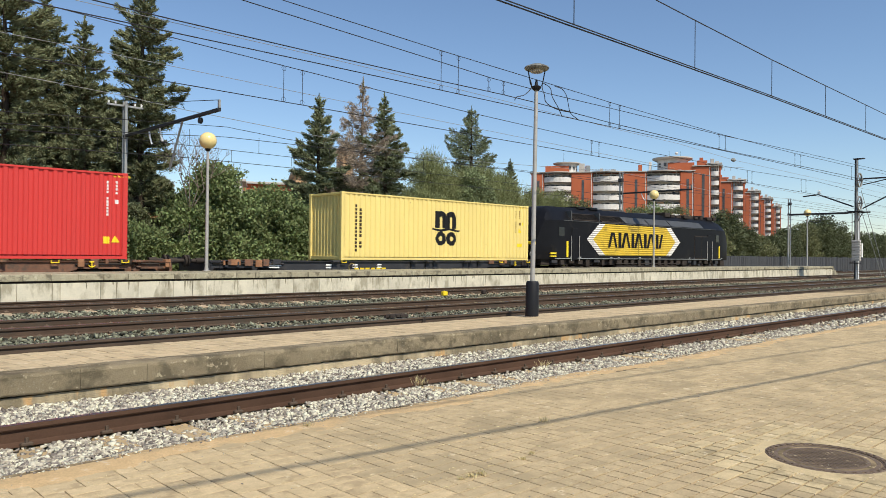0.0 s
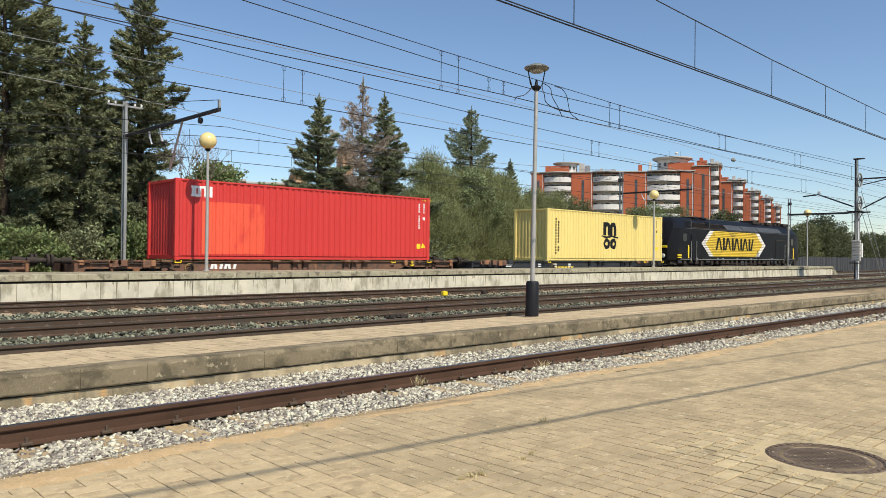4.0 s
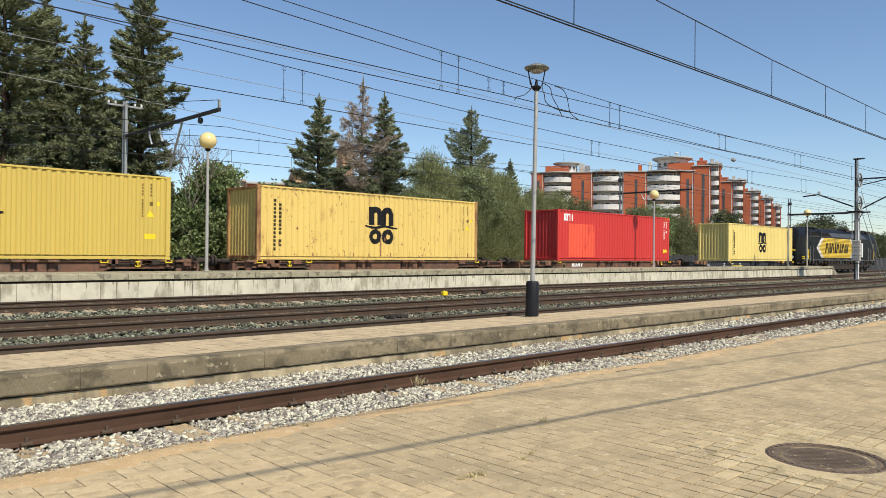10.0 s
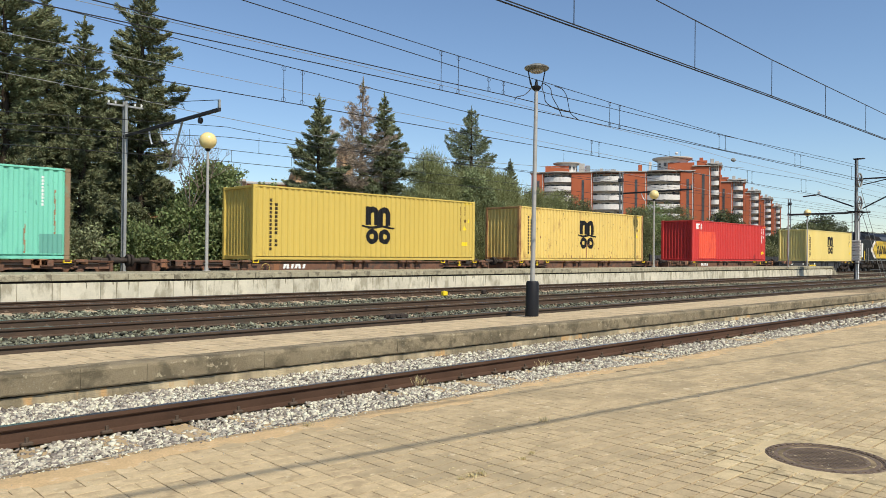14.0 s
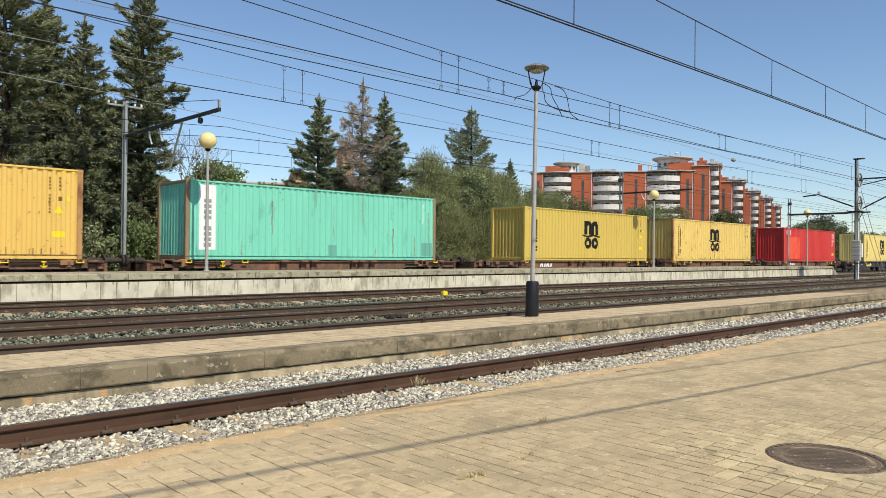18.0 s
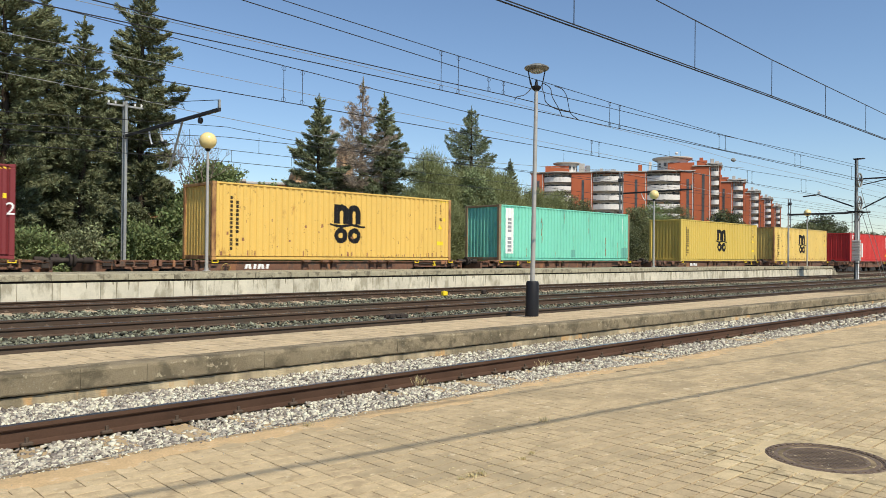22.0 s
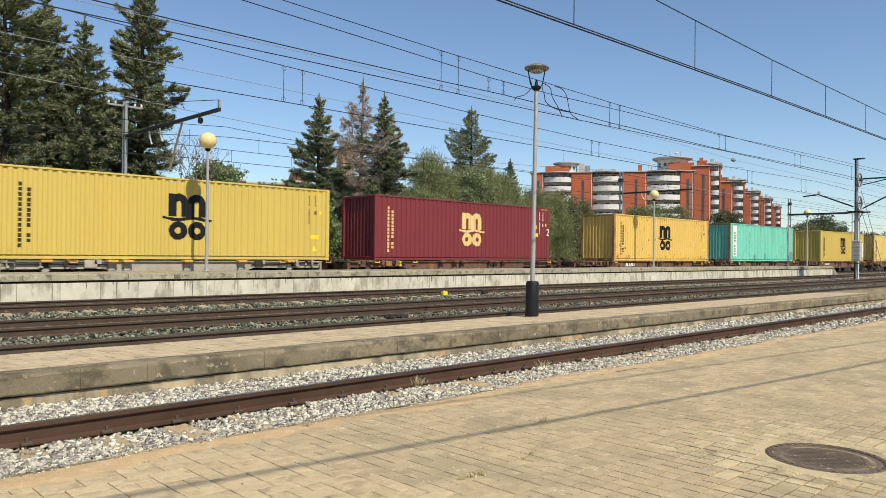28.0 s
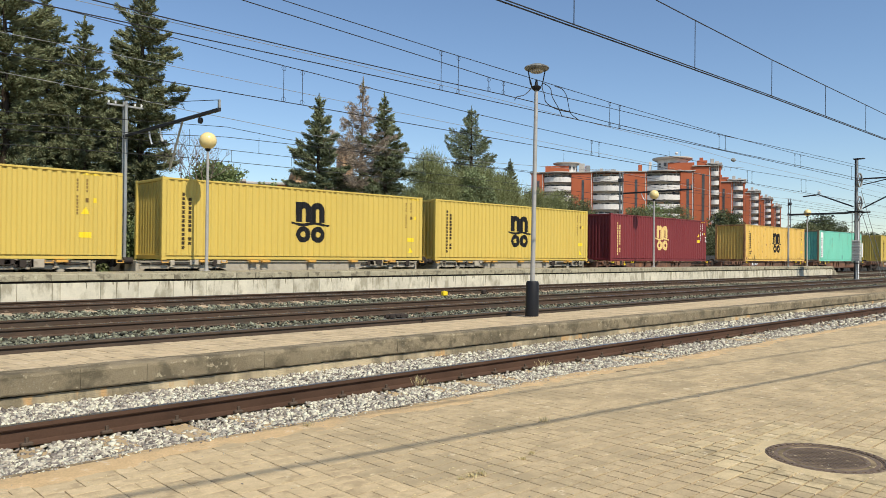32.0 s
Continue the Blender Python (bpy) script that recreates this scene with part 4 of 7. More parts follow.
container(-55.60, GREEN, "mint green corrugated container with white lettering panel and patched corner", posts=GREEN_RUST, extra=[
    ("white_panel", rect(0.50, 1.17, 0.38, 2.72), (0.48, 1.19, 0.36, 2.74), WHITE_MARK, "white lettering panel"),
    ("panel_lettering", column(0.70, 2.22, 9, 0.28, 0.14, 0.06, (4,)), (0.70, 0.98, 0.40, 2.5), GREY_MARK, "grey bars of lettering on the panel"),
    ("patch", rect(11.3, 11.98, 0.2, 0.8), (11.3, 11.98, 0.2, 0.82), GREEN_PATCH, "grey-green repair patch"),
    ("patch", rect(6.15, 6.55, 0.2, 0.62), (6.15, 6.55, 0.2, 0.64), GREEN_PATCH, "grey-green repair patch"),
    ("rust_stain", lambda x, z: any(abs(x - a - 0.012 * math.sin(z * 9 + a)) < w and z0 < z < z1 for a, w, z0, z1 in GREEN_RUNS), (0.2, 12.0, 0.17, 2.75), RUST, "thin brown rust runs"),
    ("code_column", column(11.35, 2.6, 9, 0.08, 0.075, 0.03), (11.35, 11.43, 1.5, 2.65), WHITE_MARK, "small white marks")])
container(-71.24, Y_ORANGE, "orange-yellow corrugated container with scuffed lower side", INK, (6.12, 1.53, 0.97), Y_RUST, marks(11.2) + rust_runs(32, 46))
maroon = container(-89.82, MAROON, "dark maroon corrugated container with straw-coloured marks", GOLD_MARK, (6.12, 1.53, 0.97), extra=marks(11.33, WHITE_MARK, 1.95, 1.3, True, -0.25), lettering=GOLD_MARK)
two = bpy.data.curves.new("painted_digit", "FONT")
two.body, two.size, two.extrude, two.align_x = "2", 0.54, 0.003, "CENTER"
digit = new("painted_digit", two)
digit.data.materials.append(WHITE_MARK)
digit.parent, digit.matrix_basis = maroon, pose(12.06, -SIDE_Y - 0.025, 1.36, 90, 0, 0)
tagged(digit, "white painted digit")
container(-104.40, Y_DEEP, "clean yellow corrugated container with a dark company mark", INK, (6.12, 1.53, 0.97), extra=marks(11.2, tri_z=0.6, plate_z=0.85))
container(-117.42, Y_DEEP, "clean yellow corrugated container at the wagon joint", INK, (6.12, 1.53, 0.97), extra=marks(11.2, tri_z=0.6, plate_z=0.85))
container(-130.96, Y_DEEP, "yellow corrugated container with warning labels at its end", INK, (6.12, 1.53, 0.97), extra=marks(10.75))

# wagons
WHEEL_R = 0.46
WHEELSET = Shape().tube((0, -0.78, 0), (0, 0.78, 0), 0.085, n=10)
for sgn in (-1, 1):
    WHEELSET.lathe((0, sgn * 0.835, 0), [(0.12, -0.09), (0.12, -0.065), (0.36, -0.03), (0.38, -0.068), (WHEEL_R, -0.068), (WHEEL_R, 0.062), (0.38, 0.062), (0.36, 0.02), (0.12, 0.05), (0.12, 0.09)], 20, "y")
WHEELSET = WHEELSET.mesh("wheelset", 40)
BOGIE_SIDE = Shape().extrude([(-1.25, 0.40), (-1.25, 0.66), (-0.7, 0.72), (-0.45, 0.48), (0.45, 0.48), (0.7, 0.72), (1.25, 0.66), (1.25, 0.40), (0.95, 0.36), (0.6, 0.36), (0.4, 0.28), (-0.4, 0.28), (-0.6, 0.36), (-0.95, 0.36)], -0.06, 0.06, "y")
for px in (-0.9, 0.9):
    BOGIE_SIDE.box(px - 0.16, px + 0.16, -0.13, 0.1, 0.3, 0.62, 0.03)
    for q in (-0.26, 0.26):
        BOGIE_SIDE.tube((px + q, -0.02, 0.36), (px + q, -0.02, 0.66), 0.07, n=10)
BOGIE_SIDE = BOGIE_SIDE.mesh("side_frame")
BOLSTER = Shape().box(-0.2, 0.2, -1.0, 1.0, 0.5, 0.78, 0.03).tube((0, 0, 0.7), (0, 0, 0.92), 0.28, n=16).mesh("bolster")
BUFFER = Shape().lathe((0, 0, 0), [(0.11, 0), (0.11, 0.3), (0.075, 0.3), (0.075, 0.55), (0.2, 0.55), (0.22, 0.6), (0.2, 0.63)], 16, "x").mesh("buffer", 35)
PEDESTAL = Shape().box(-0.10, 0.10, -0.055, 0.0, -0.5, -0.06, 0.015).box(-0.13, 0.13, -0.06, -0.005, -0.36, -0.32, 0.01).mesh("pedestal")
PEDESTAL_CAP = Shape().box(-0.17, 0.17, -0.235, 0.06, -0.085, 0.0, 0.012).mesh("cap")
YOKE = Shape().tube((0, 0, -0.02), (0, 0, -0.19), 0.018, n=6).line([(-0.09, 0, -0.14), (-0.07, 0, -0.19), (0, 0, -0.215), (0.07, 0, -0.19), (0.09, 0, -0.14)], 0.018, 6).box(-0.07, 0.07, -0.02, 0.02, -0.06, -0.02, 0.006).mesh("lock_yoke")
TWIST = Shape().box(-0.12, 0.12, -0.03, 0.03, -0.13, -0.105, 0.008).box(-0.12, -0.098, -0.03, 0.03, -0.13, -0.03, 0.006).box(0.098, 0.12, -0.03, 0.03, -0.13, -0.03, 0.006).mesh("lock_bracket")
HOOK = Shape().box(-0.03, 0.03, -0.025, 0.025, -0.17, 0.0, 0.01).box(-0.08, 0.08, -0.03, 0.03, -0.2, -0.15, 0.012).mesh("rope_hook")


def bogie(wagon, x, name="bogie"):
    b = new(name)
    b.parent = wagon
    b.matrix_basis = pose(x, 0, -DECK_Z + RAIL_Z)
    for sgn in (-1, 1):
        part("side_frame", BOGIE_SIDE, GEAR, b, at=pose(0, sgn * 1.0, 0.02, 0, 0, 0 if sgn > 0 else 180))
    part("bolster", BOLSTER, GEAR, b)
    for dx in (-0.9, 0.9):
        w = part("wheelset", WHEELSET, GEAR, b, at=pose(dx, 0, WHEEL_R))
        WHEELS.append((w, dx, WHEEL_R))


def wagon(x0, x1, paint, label, box_at, locks=YELLOW_MARK, bogie_left=True, bogie_right=True, pedestal_mat=None, plates=0, wheel_brake=False):
    """A flat wagon from coupling to coupling; box_at: where its container begins."""
    w = thing("flat_wagon", label, "wagon", pose(x0, TRAIN_Y, DECK_Z), "wagons of the train")
    ln = x1 - x0
    a, b = 0.65, ln - 0.65
    for sgn in (-1, 1):
        prof = [(a, -0.06), (b, -0.06), (b, -0.30), (b - 3.1, -0.30), (b - 4.0, -0.58), (a + 4.0, -0.58), (a + 3.1, -0.30), (a, -0.30)]
        y = sgn * 1.16
        part("side_sill", Shape().extrude(prof, y - 0.012, y + 0.012, "y"), paint, w)
        part("sill_flange", Shape().box(a, b, y - 0.09, y + 0.09, -0.062, -0.035, 0.006), paint, w)
        part("sill_flange", Shape().box(a + 4.0, b - 4.0, y - 0.08, y + 0.08, -0.60, -0.575, 0.006), paint, w)
    part("centre_beam", Shape().box(a, b, -0.24, 0.24, -0.5, -0.08, 0.02), paint, w)
    for x in (a, b - 0.12):
        part("head_stock", Shape().box(x, x + 0.12, -1.2, 1.2, -0.42, -0.04, 0.015), paint, w)
    n = int((b - a) / 1.9)
    for k in range(1, n):
        x = a + (b - a) * k / n
        part("cross_bar", Shape().box(x - 0.05, x + 0.05, -1.15, 1.15, -0.3, -0.07, 0.01), paint, w)
    for x in (-0.35, 4.0, 4.9, 5.4, 7.4, 7.8, 8.4, 12.5) if pedestal_mat is None else (1.5, 3.5, 4.0, 6.1, 8.2, 10.3):
        if a < box_at - x0 + x < b:
            p = part("pedestal", PEDESTAL, paint, w, at=pose(box_at - x0 + x, -1.17, -0.002))
            part("cap", PEDESTAL_CAP, pedestal_mat or paint, p)
    for x in () if pedestal_mat else ((CL - 1.15,) if wheel_brake else (1.4,)):
        part("lock_yoke", YOKE, locks, w, "yellow locking yoke", at=pose(box_at - x0 + x, -1.3, -0.03))
    for x in (0.09, 2.3, CL - 2.25, CL - 0.09) if pedestal_mat else (0.09, CL - 2.25 if wheel_brake else 2.3, CL - 0.09):
        for sgn in (-1, 1):
            part("lock_bracket", TWIST, locks, w, "painted container lock bracket", at=pose(box_at - x0 + x, sgn * 1.3, 0.02))
    for x in (a + 1.2, b - 1.2):
        part("rope_hook", HOOK, paint, w, at=pose(x, -1.27, -0.06))
    for sgn in (-1, 1):
        part("buffer", BUFFER, GEAR, w, at=pose(b, sgn * 0.875, -0.03))
        part("buffer", BUFFER, GEAR, w, at=pose(a, sgn * 0.875, -0.03, 0, 0, 180))
    part("coupling", Shape().tube((b, 0, -0.05), (b + 0.62, 0, -0.09), 0.05, n=8).tube((a, 0, -0.05), (a - 0.62, 0, -0.09), 0.05, n=8), GEAR, w)
    part("brake_cylinder", Shape().lathe((ln / 2 - 2.2, -0.75, -0.42), [(0.05, -0.35), (0.16, -0.3), (0.16, 0.3), (0.05, 0.35)], 14, "x"), GEAR, w, smooth=35)
    part("air_pipe", Shape().line([(a, -0.6, -0.16), (a + 2, -0.62, -0.2), (b - 2, -0.62, -0.2), (b, -0.6, -0.16)], 0.03), GEAR, w)
    rnd = random.Random(int(abs(x0) * 10))
    for k in range(14):
        x = rnd.choice((a, b - 3.4)) + rnd.uniform(0.1, 3.2)
        wd, hg = rnd.uniform(0.06, 0.4), rnd.uniform(0.05, 0.2)
        part("deck_fitting", Shape().box(x, x + wd, -1.26, -1.02, -0.08 - hg, -0.02 + rnd.uniform(0, 0.05), 0.012), rnd.choice((paint, GEAR, WAGON_BROWN, RUST) if pedestal_mat is None else (paint, paint, GEAR)), w)
    for x in (a + 0.3, b - 0.3):
        part("hand_rail", Shape().line([(x - 0.18, -1.25, -0.32), (x - 0.18, -1.27, -0.08), (x + 0.18, -1.27, -0.08), (x + 0.18, -1.25, -0.32)], 0.014), paint, w)
    if wheel_brake:
        hx = box_at - x0 + 0.55
        wheel = part("hand_wheel", Shape().line([(hx + 0.17 * math.cos(q * 0.3927), -1.25, -0.3 + 0.17 * math.sin(q * 0.3927)) for q in range(17)], 0.013, 6), FADED_YELLOW, w, "faded yellow brake hand wheel")
        for q in range(3):
            ca, sa = 0.17 * math.cos(q * 1.0472 + 0.4), 0.17 * math.sin(q * 1.0472 + 0.4)
            part("wheel_spoke", Shape().tube((hx - ca, -1.25, -0.3 - sa), (hx + ca, -1.25, -0.3 + sa), 0.011, n=5), GEAR, wheel)
        part("wheel_shaft", Shape().tube((hx, -1.26, -0.3), (hx, -1.14, -0.3), 0.025, n=8), GEAR, wheel)
    part("side_pipe", Shape().line([(a + 0.2, -1.22, -0.13), (a + 3.2, -1.22, -0.15)], 0.025).line([(b - 3.2, -1.22, -0.15), (b - 0.2, -1.22, -0.13)], 0.025), GEAR, w)
    if bogie_left:
        bogie(w, a + 1.75)
    if bogie_right:
        bogie(w, b - 1.75)
    for k in range(plates):
        x = a + 5.2 + 1.35 * k
        for q in range(2):
            part("plate", Shape().box(x, x + 0.34 - 0.05 * k, -1.178, -1.173, -0.22 - 0.11 * q, -0.16 - 0.11 * q), WHITE_MARK, w, "white line of small writing")
    MOVERS.append((w, x0, TRAIN_Y, DECK_Z))
    return w


w1 = wagon(11.75, 31.3, WAGON_BLACK, "black flat wagon with yellow lock brackets and white plates", 18.33, plates=3, wheel_brake=True)
for q in range(6):
    part("name_bar", Shape().box(7.3 + 0.3 * q, 7.53 + 0.3 * q, -1.18, -1.175, -0.5, -0.32), YELLOW_MARK, w1, "yellow bar of lettering")
for q in range(3):
    part("plate", Shape().box(3.2, 3.85 - 0.1 * q, -1.18, -1.175, -0.15 - 0.08 * q, -0.1 - 0.08 * q), WHITE_MARK, w1, "white line of small writing")
BOUNDS = [11.75, -6.6, -23.0, -41.4, -57.6, -75.9, -91.9]
BOXES = [-2.66, -21.36, -36.93, -55.60, -71.24, -89.82]
for k in range(6):
    wg = wagon(BOUNDS[k + 1], BOUNDS[k], WAGON_BROWN, "rust-brown flat container wagon with side brackets", BOXES[k], wheel_brake=k % 2 == 0)
    if k % 2 == 0:
        m = BOXES[k] - BOUNDS[k + 1] + 1.35
        for q in range(6):
            part("name_bar", Shape().add([(m + 0.18 * q + dx * 0.11 + up * (0.05, -0.03, 0.04)[q % 3], -1.177 + dy, -0.33 + 0.18 * up) for dy in (-0.003, 0.003) for up in (0, 1) for dx in (0, 1)],
                                         [(0, 1, 3, 2), (4, 6, 7, 5), (0, 4, 5, 1), (2, 3, 7, 6), (0, 2, 6, 4), (1, 5, 7, 3)]), WHITE_MARK, wg, "white slanted bar of the company name")
wagon(-104.9, -91.9, WAGON_GREY, "pale grey articulated flat wagon with orange brackets", -104.40, ORANGE_PAINT, True, True, ORANGE_PAINT)
wagon(-118.95, -104.9, WAGON_GREY, "pale grey articulated flat wagon with a shared middle bogie", -117.42, ORANGE_PAINT, True, False, ORANGE_PAINT)
wagon(-132.4, -118.95, WAGON_GREY, "pale grey flat wagon with orange brackets", -130.96, ORANGE_PAINT, True, True, ORANGE_PAINT)

# locomotive
LOCO_X, LOCO_L = 31.15, 22.6
loco = thing("locomotive", "black diesel locomotive with a large yellow side panel and white chevrons", "locomotive", pose(LOCO_X, TRAIN_Y, 0))


def loco_section(x):
    """Half outline at x: (y, z) points from the lower edge up to the roof's middle."""
    e = min(x, LOCO_L - x)
    nose = max(0.0, min(1.0, e / 1.7))
    roof = 2.30 + (4.16 - 2.30) * (math.sin(nose * math.pi / 2) ** 0.75)
    wide = 1.43 * (0.84 + 0.16 * min(1.0, (e / 1.2)) ** 0.5)
    sh = min(3.34, roof - 0.22)
    k = min(3.84, roof - 0.10)
    return [(wide * 0.97, 1.16), (wide, 1.24), (wide, 2.0), (wide, sh), (wide - 0.36 * (k - sh) / 0.5 - 0.02, k), (wide * 0.45, roof), (0.0, roof + 0.02)]


hull = Shape()
xs = [0, 0.06, 0.2, 0.4, 0.65, 0.9, 1.2, 1.5, 1.8, 2.5] + [2.5 + (LOCO_L - 5.0) * k / 10 for k in range(1, 10)] + [LOCO_L - q for q in (2.5, 1.8, 1.5, 1.2, 0.9, 0.65, 0.4, 0.2, 0.06, 0)]
for i, x in enumerate(xs):
    half = loco_section(x)
    ring = [(x, -y, z) for y, z in half] + [(x, y, z) for y, z in reversed(half[:-1])]
    n = len(ring)
    hull.v.extend(ring)
    if i:
        b = n * i
        hull.f += [(b - n + k, b + k, b + (k + 1) % n, b - n + (k + 1) % n) for k in range(n)]
hull.f += [tuple(range(n - 1, -1, -1)), tuple(range(n * (len(xs) - 1), n * len(xs)))]
part("body", hull, LOCO_BLACK, loco, smooth=28)
part("underframe", Shape().box(0.5, LOCO_L - 0.5, -1.2, 1.2, 0.86, 1.18, 0.02), GEAR, loco)
random.seed(21)
for k in range(26):
    ux = 1.2 + 0.8 * k
    hb = random.uniform(0.12, 0.42)
    part("underframe_box", Shape().box(ux, ux + random.uniform(0.25, 0.6), -1.4, -1.15, 1.12 - hb, 1.13, 0.02), random.choice((GEAR, GEAR, WAGON_BLACK)), loco)
    part("rivet_plate", Shape().box(ux, ux + 0.22, -1.446, -1.43, 1.26, 1.33, 0.004), random.choice((MAST_GREY, LOCO_BLACK, LOCO_BLACK)), loco)
part("step_rail", Shape().line([(7.5, -1.38, 0.92), (15.2, -1.38, 0.92)], 0.03), GEAR, loco)
part("fuel_tank", Shape().box(7.6, 15.0, -1.35, 1.35, 0.28, 0.85, 0.08), GEAR, loco)
# ribbed yellow side panel with white chevron ends
PX0, PX1, PZ0, PZ1 = 4.35, 15.15, 1.42, 3.28
RIBS = 15


def chevron(z, tip):
    return tip * (1 - abs(z - (PZ0 + PZ1) / 2) / ((PZ1 - PZ0) / 2))


for sgn in (-1, 1):
    bands = {"white": Shape(), "yellow": Shape()}
    for k in range(RIBS * 2):
        z0, z1 = PZ0 + (PZ1 - PZ0) * k / (RIBS * 2), PZ0 + (PZ1 - PZ0) * (k + 1) / (RIBS * 2)
        d0, d1 = (0.012, 0.045) if k % 2 == 0 else (0.045, 0.012)
        for a, b, which in ((0.0, 0.75, "white"), (0.75, 0, "yellow"), (0, 0.75, "end")):
            def xl(z):
                return PX0 + 1.25 - chevron(z, 1.25) + (0.0 if which == "white" else 0.62)
            def xr(z):
                return PX1 - 1.25 + chevron(z, 1.25) - (0.0 if which == "end" else 0.62)
            if which == "white":
                q = [xl(z0), xl(z0) + 0.62, xl(z1) + 0.62, xl(z1)]
            elif which == "end":
                q = [xr(z0) - 0.62, xr(z0), xr(z1), xr(z1) - 0.62]
            else:
                q = [xl(z0), xr(z0), xr(z1), xl(z1)]
            y0, y1 = sgn * (1.43 + d0), sgn * (1.43 + d1)
            bands["yellow" if which == "yellow" else "white"].add([(q[0], y0, z0), (q[1], y0, z0), (q[2], y1, z1), (q[3], y1, z1)], [(0, 1, 2, 3)])
    part("yellow_panel", bands["yellow"], LOCO_YELLOW, loco, "ribbed yellow panel")
    part("chevron", bands["white"], WHITE_RENDER, loco, "white chevron ends")
    bx = PX0 + 2.3
    for q in range(13):
        yy, lean, wide = sgn * 1.476, (0.16, -0.16, 0.0)[q % 3], (0.24, 0.2, 0.3)[q % 3]
        block = Shape().add([(bx + dx * wide + lean * (2 * up - 1), yy + dy, 1.90 + 0.90 * up) for dy in (-0.004, 0.004) for up in (0, 1) for dx in (0, 1)],
                            [(0, 1, 3, 2), (4, 6, 7, 5), (0, 4, 5, 1), (2, 3, 7, 6), (0, 2, 6, 4), (1, 5, 7, 3)])
        part("name_bar", block, LOCO_BLACK, loco, "dark slanted bar of the company name")
        bx += 0.485
    y = sgn * 1.44
    part("cab_door", Shape().box(2.95, 3.5, y - 0.02, y + 0.02, 1.15, 2.95, 0.012), LOCO_BLACK, loco)
    part("cab_door", Shape().box(LOCO_L - 3.5, LOCO_L - 2.95, y - 0.02, y + 0.02, 1.15, 2.95, 0.012), LOCO_BLACK, loco)
    for hx in (2.85, 3.6, LOCO_L - 2.85, LOCO_L - 3.6):
        part("hand_rail", Shape().tube((hx, y + sgn * 0.05, 1.1), (hx, y + sgn * 0.05, 2.5), 0.018, n=6), GALV, loco)
    for wx in (1.75, LOCO_L - 2.25):
        part("cab_window", Shape().box(wx, wx + 0.5, y - 0.01, y + 0.008, 2.45, 2.98, 0.006), GLASS_DARK, loco, "dark cab side window")
    part("name_bar", Shape().box(2.45, 2.62, y - 0.004, y + 0.006, 1.3, 2.2), YELLOW_MARK, loco, "yellow upright bar of lettering")
    part("name_bar", Shape().box(LOCO_L - 1.75, LOCO_L - 1.6, y - 0.004, y + 0.006, 1.3, 2.2), YELLOW_MARK, loco, "yellow upright bar of lettering")
    part("number_bars", Shape().box(0.95, 1.45, y - 0.06, y + 0.006, 1.32, 1.38).box(0.95, 1.45, y - 0.06, y + 0.006, 1.46, 1.55), YELLOW_MARK, loco, "small yellow bars")
    part("grille", Shape().box(17.2, 19.2, y - 0.01, y + 0.015, 1.25, 2.85, 0.01), GEAR, loco, "dark side grille")
    slope = math.degrees(math.atan2(0.72, 0.36))
    for gx0, gx1, mat, lab in ((3.2, 5.7, GEAR, "dark air intake grille"), (5.95, 8.3, GEAR, "dark upper panel"), (8.5, 11.2, LOCO_GREY, "grey sloped roof panel"), (11.3, 14.0, LOCO_GREY, "grey sloped roof panel"), (14.1, 18.6, LOCO_GREY, "grey sloped roof panel")):
        gx0s = gx0
        def on(x, u, o):
            return (x, sgn * (1.43 - 0.36 * u + o * 0.9), 3.34 + 0.50 * u + o * 0.6)
        sh = Shape().add([on(gx0 + (0.0), 0.12, 0.02), on(gx1, 0.12, 0.02), on(gx1 - 0.25, 0.9, 0.02), on(gx0 - 0.25, 0.9, 0.02),
                          on(gx0, 0.12, -0.03), on(gx1, 0.12, -0.03), on(gx1 - 0.25, 0.9, -0.03), on(gx0 - 0.25, 0.9, -0.03)],
                         [(0, 1, 2, 3), (4, 7, 6, 5), (0, 4, 5, 1), (1, 5, 6, 2), (2, 6, 7, 3), (3, 7, 4, 0)])
        pn = part("roof_panel", sh, mat, loco, lab)
        if mat is GEAR:
            for k in range(6):
                u = 0.2 + 0.11 * k
                part("slat", Shape().add([on(gx0 - 0.05, u, 0.02), on(gx1 - 0.1, u, 0.02), on(gx1 - 0.1, u + 0.05, 0.05), on(gx0 - 0.05, u + 0.05, 0.05), on(gx0 - 0.05, u + 0.06, 0.02), on(gx1 - 0.1, u + 0.06, 0.02)],
                                           [(0, 1, 2, 3), (3, 2, 5, 4)]), LOCO_BLACK, pn)
part("yellow_band", Shape().box(-0.02, 0.1, -1.22, 1.22, 1.98, 2.14, 0.02), YELLOW_MARK, loco, "yellow band across the cab end")
for s2 in (-1, 1):
    part("headlight", Shape().lathe((0.0, s2 * 0.95, 1.45), [(0.14, 0.05), (0.14, -0.03), (0.1, -0.05)], 16, "x"), WHITE_MARK, loco, "round white-rimmed lamp")
    part("buffer", BUFFER, GEAR, loco, at=pose(0.05, s2 * 0.875, 1.05, 0, 0, 180))
    part("windscreen", Shape().add([(0.16, s2 * 0.06, 2.55), (0.16, s2 * 1.1, 2.55), (0.62, s2 * 1.05, 3.35), (0.62, s2 * 0.06, 3.35)], [(0, 1, 2, 3)]), GLASS_DARK, loco, "dark windscreen")
for k in range(9):
    rx = 14.2 + 0.85 * k
    part("roof_unit", Shape().box(rx, rx + random.uniform(0.3, 0.7), -0.75 - 0.2 * random.random(), 0.7, 4.05, 4.22 + 0.16 * random.random(), 0.03), GEAR, loco)
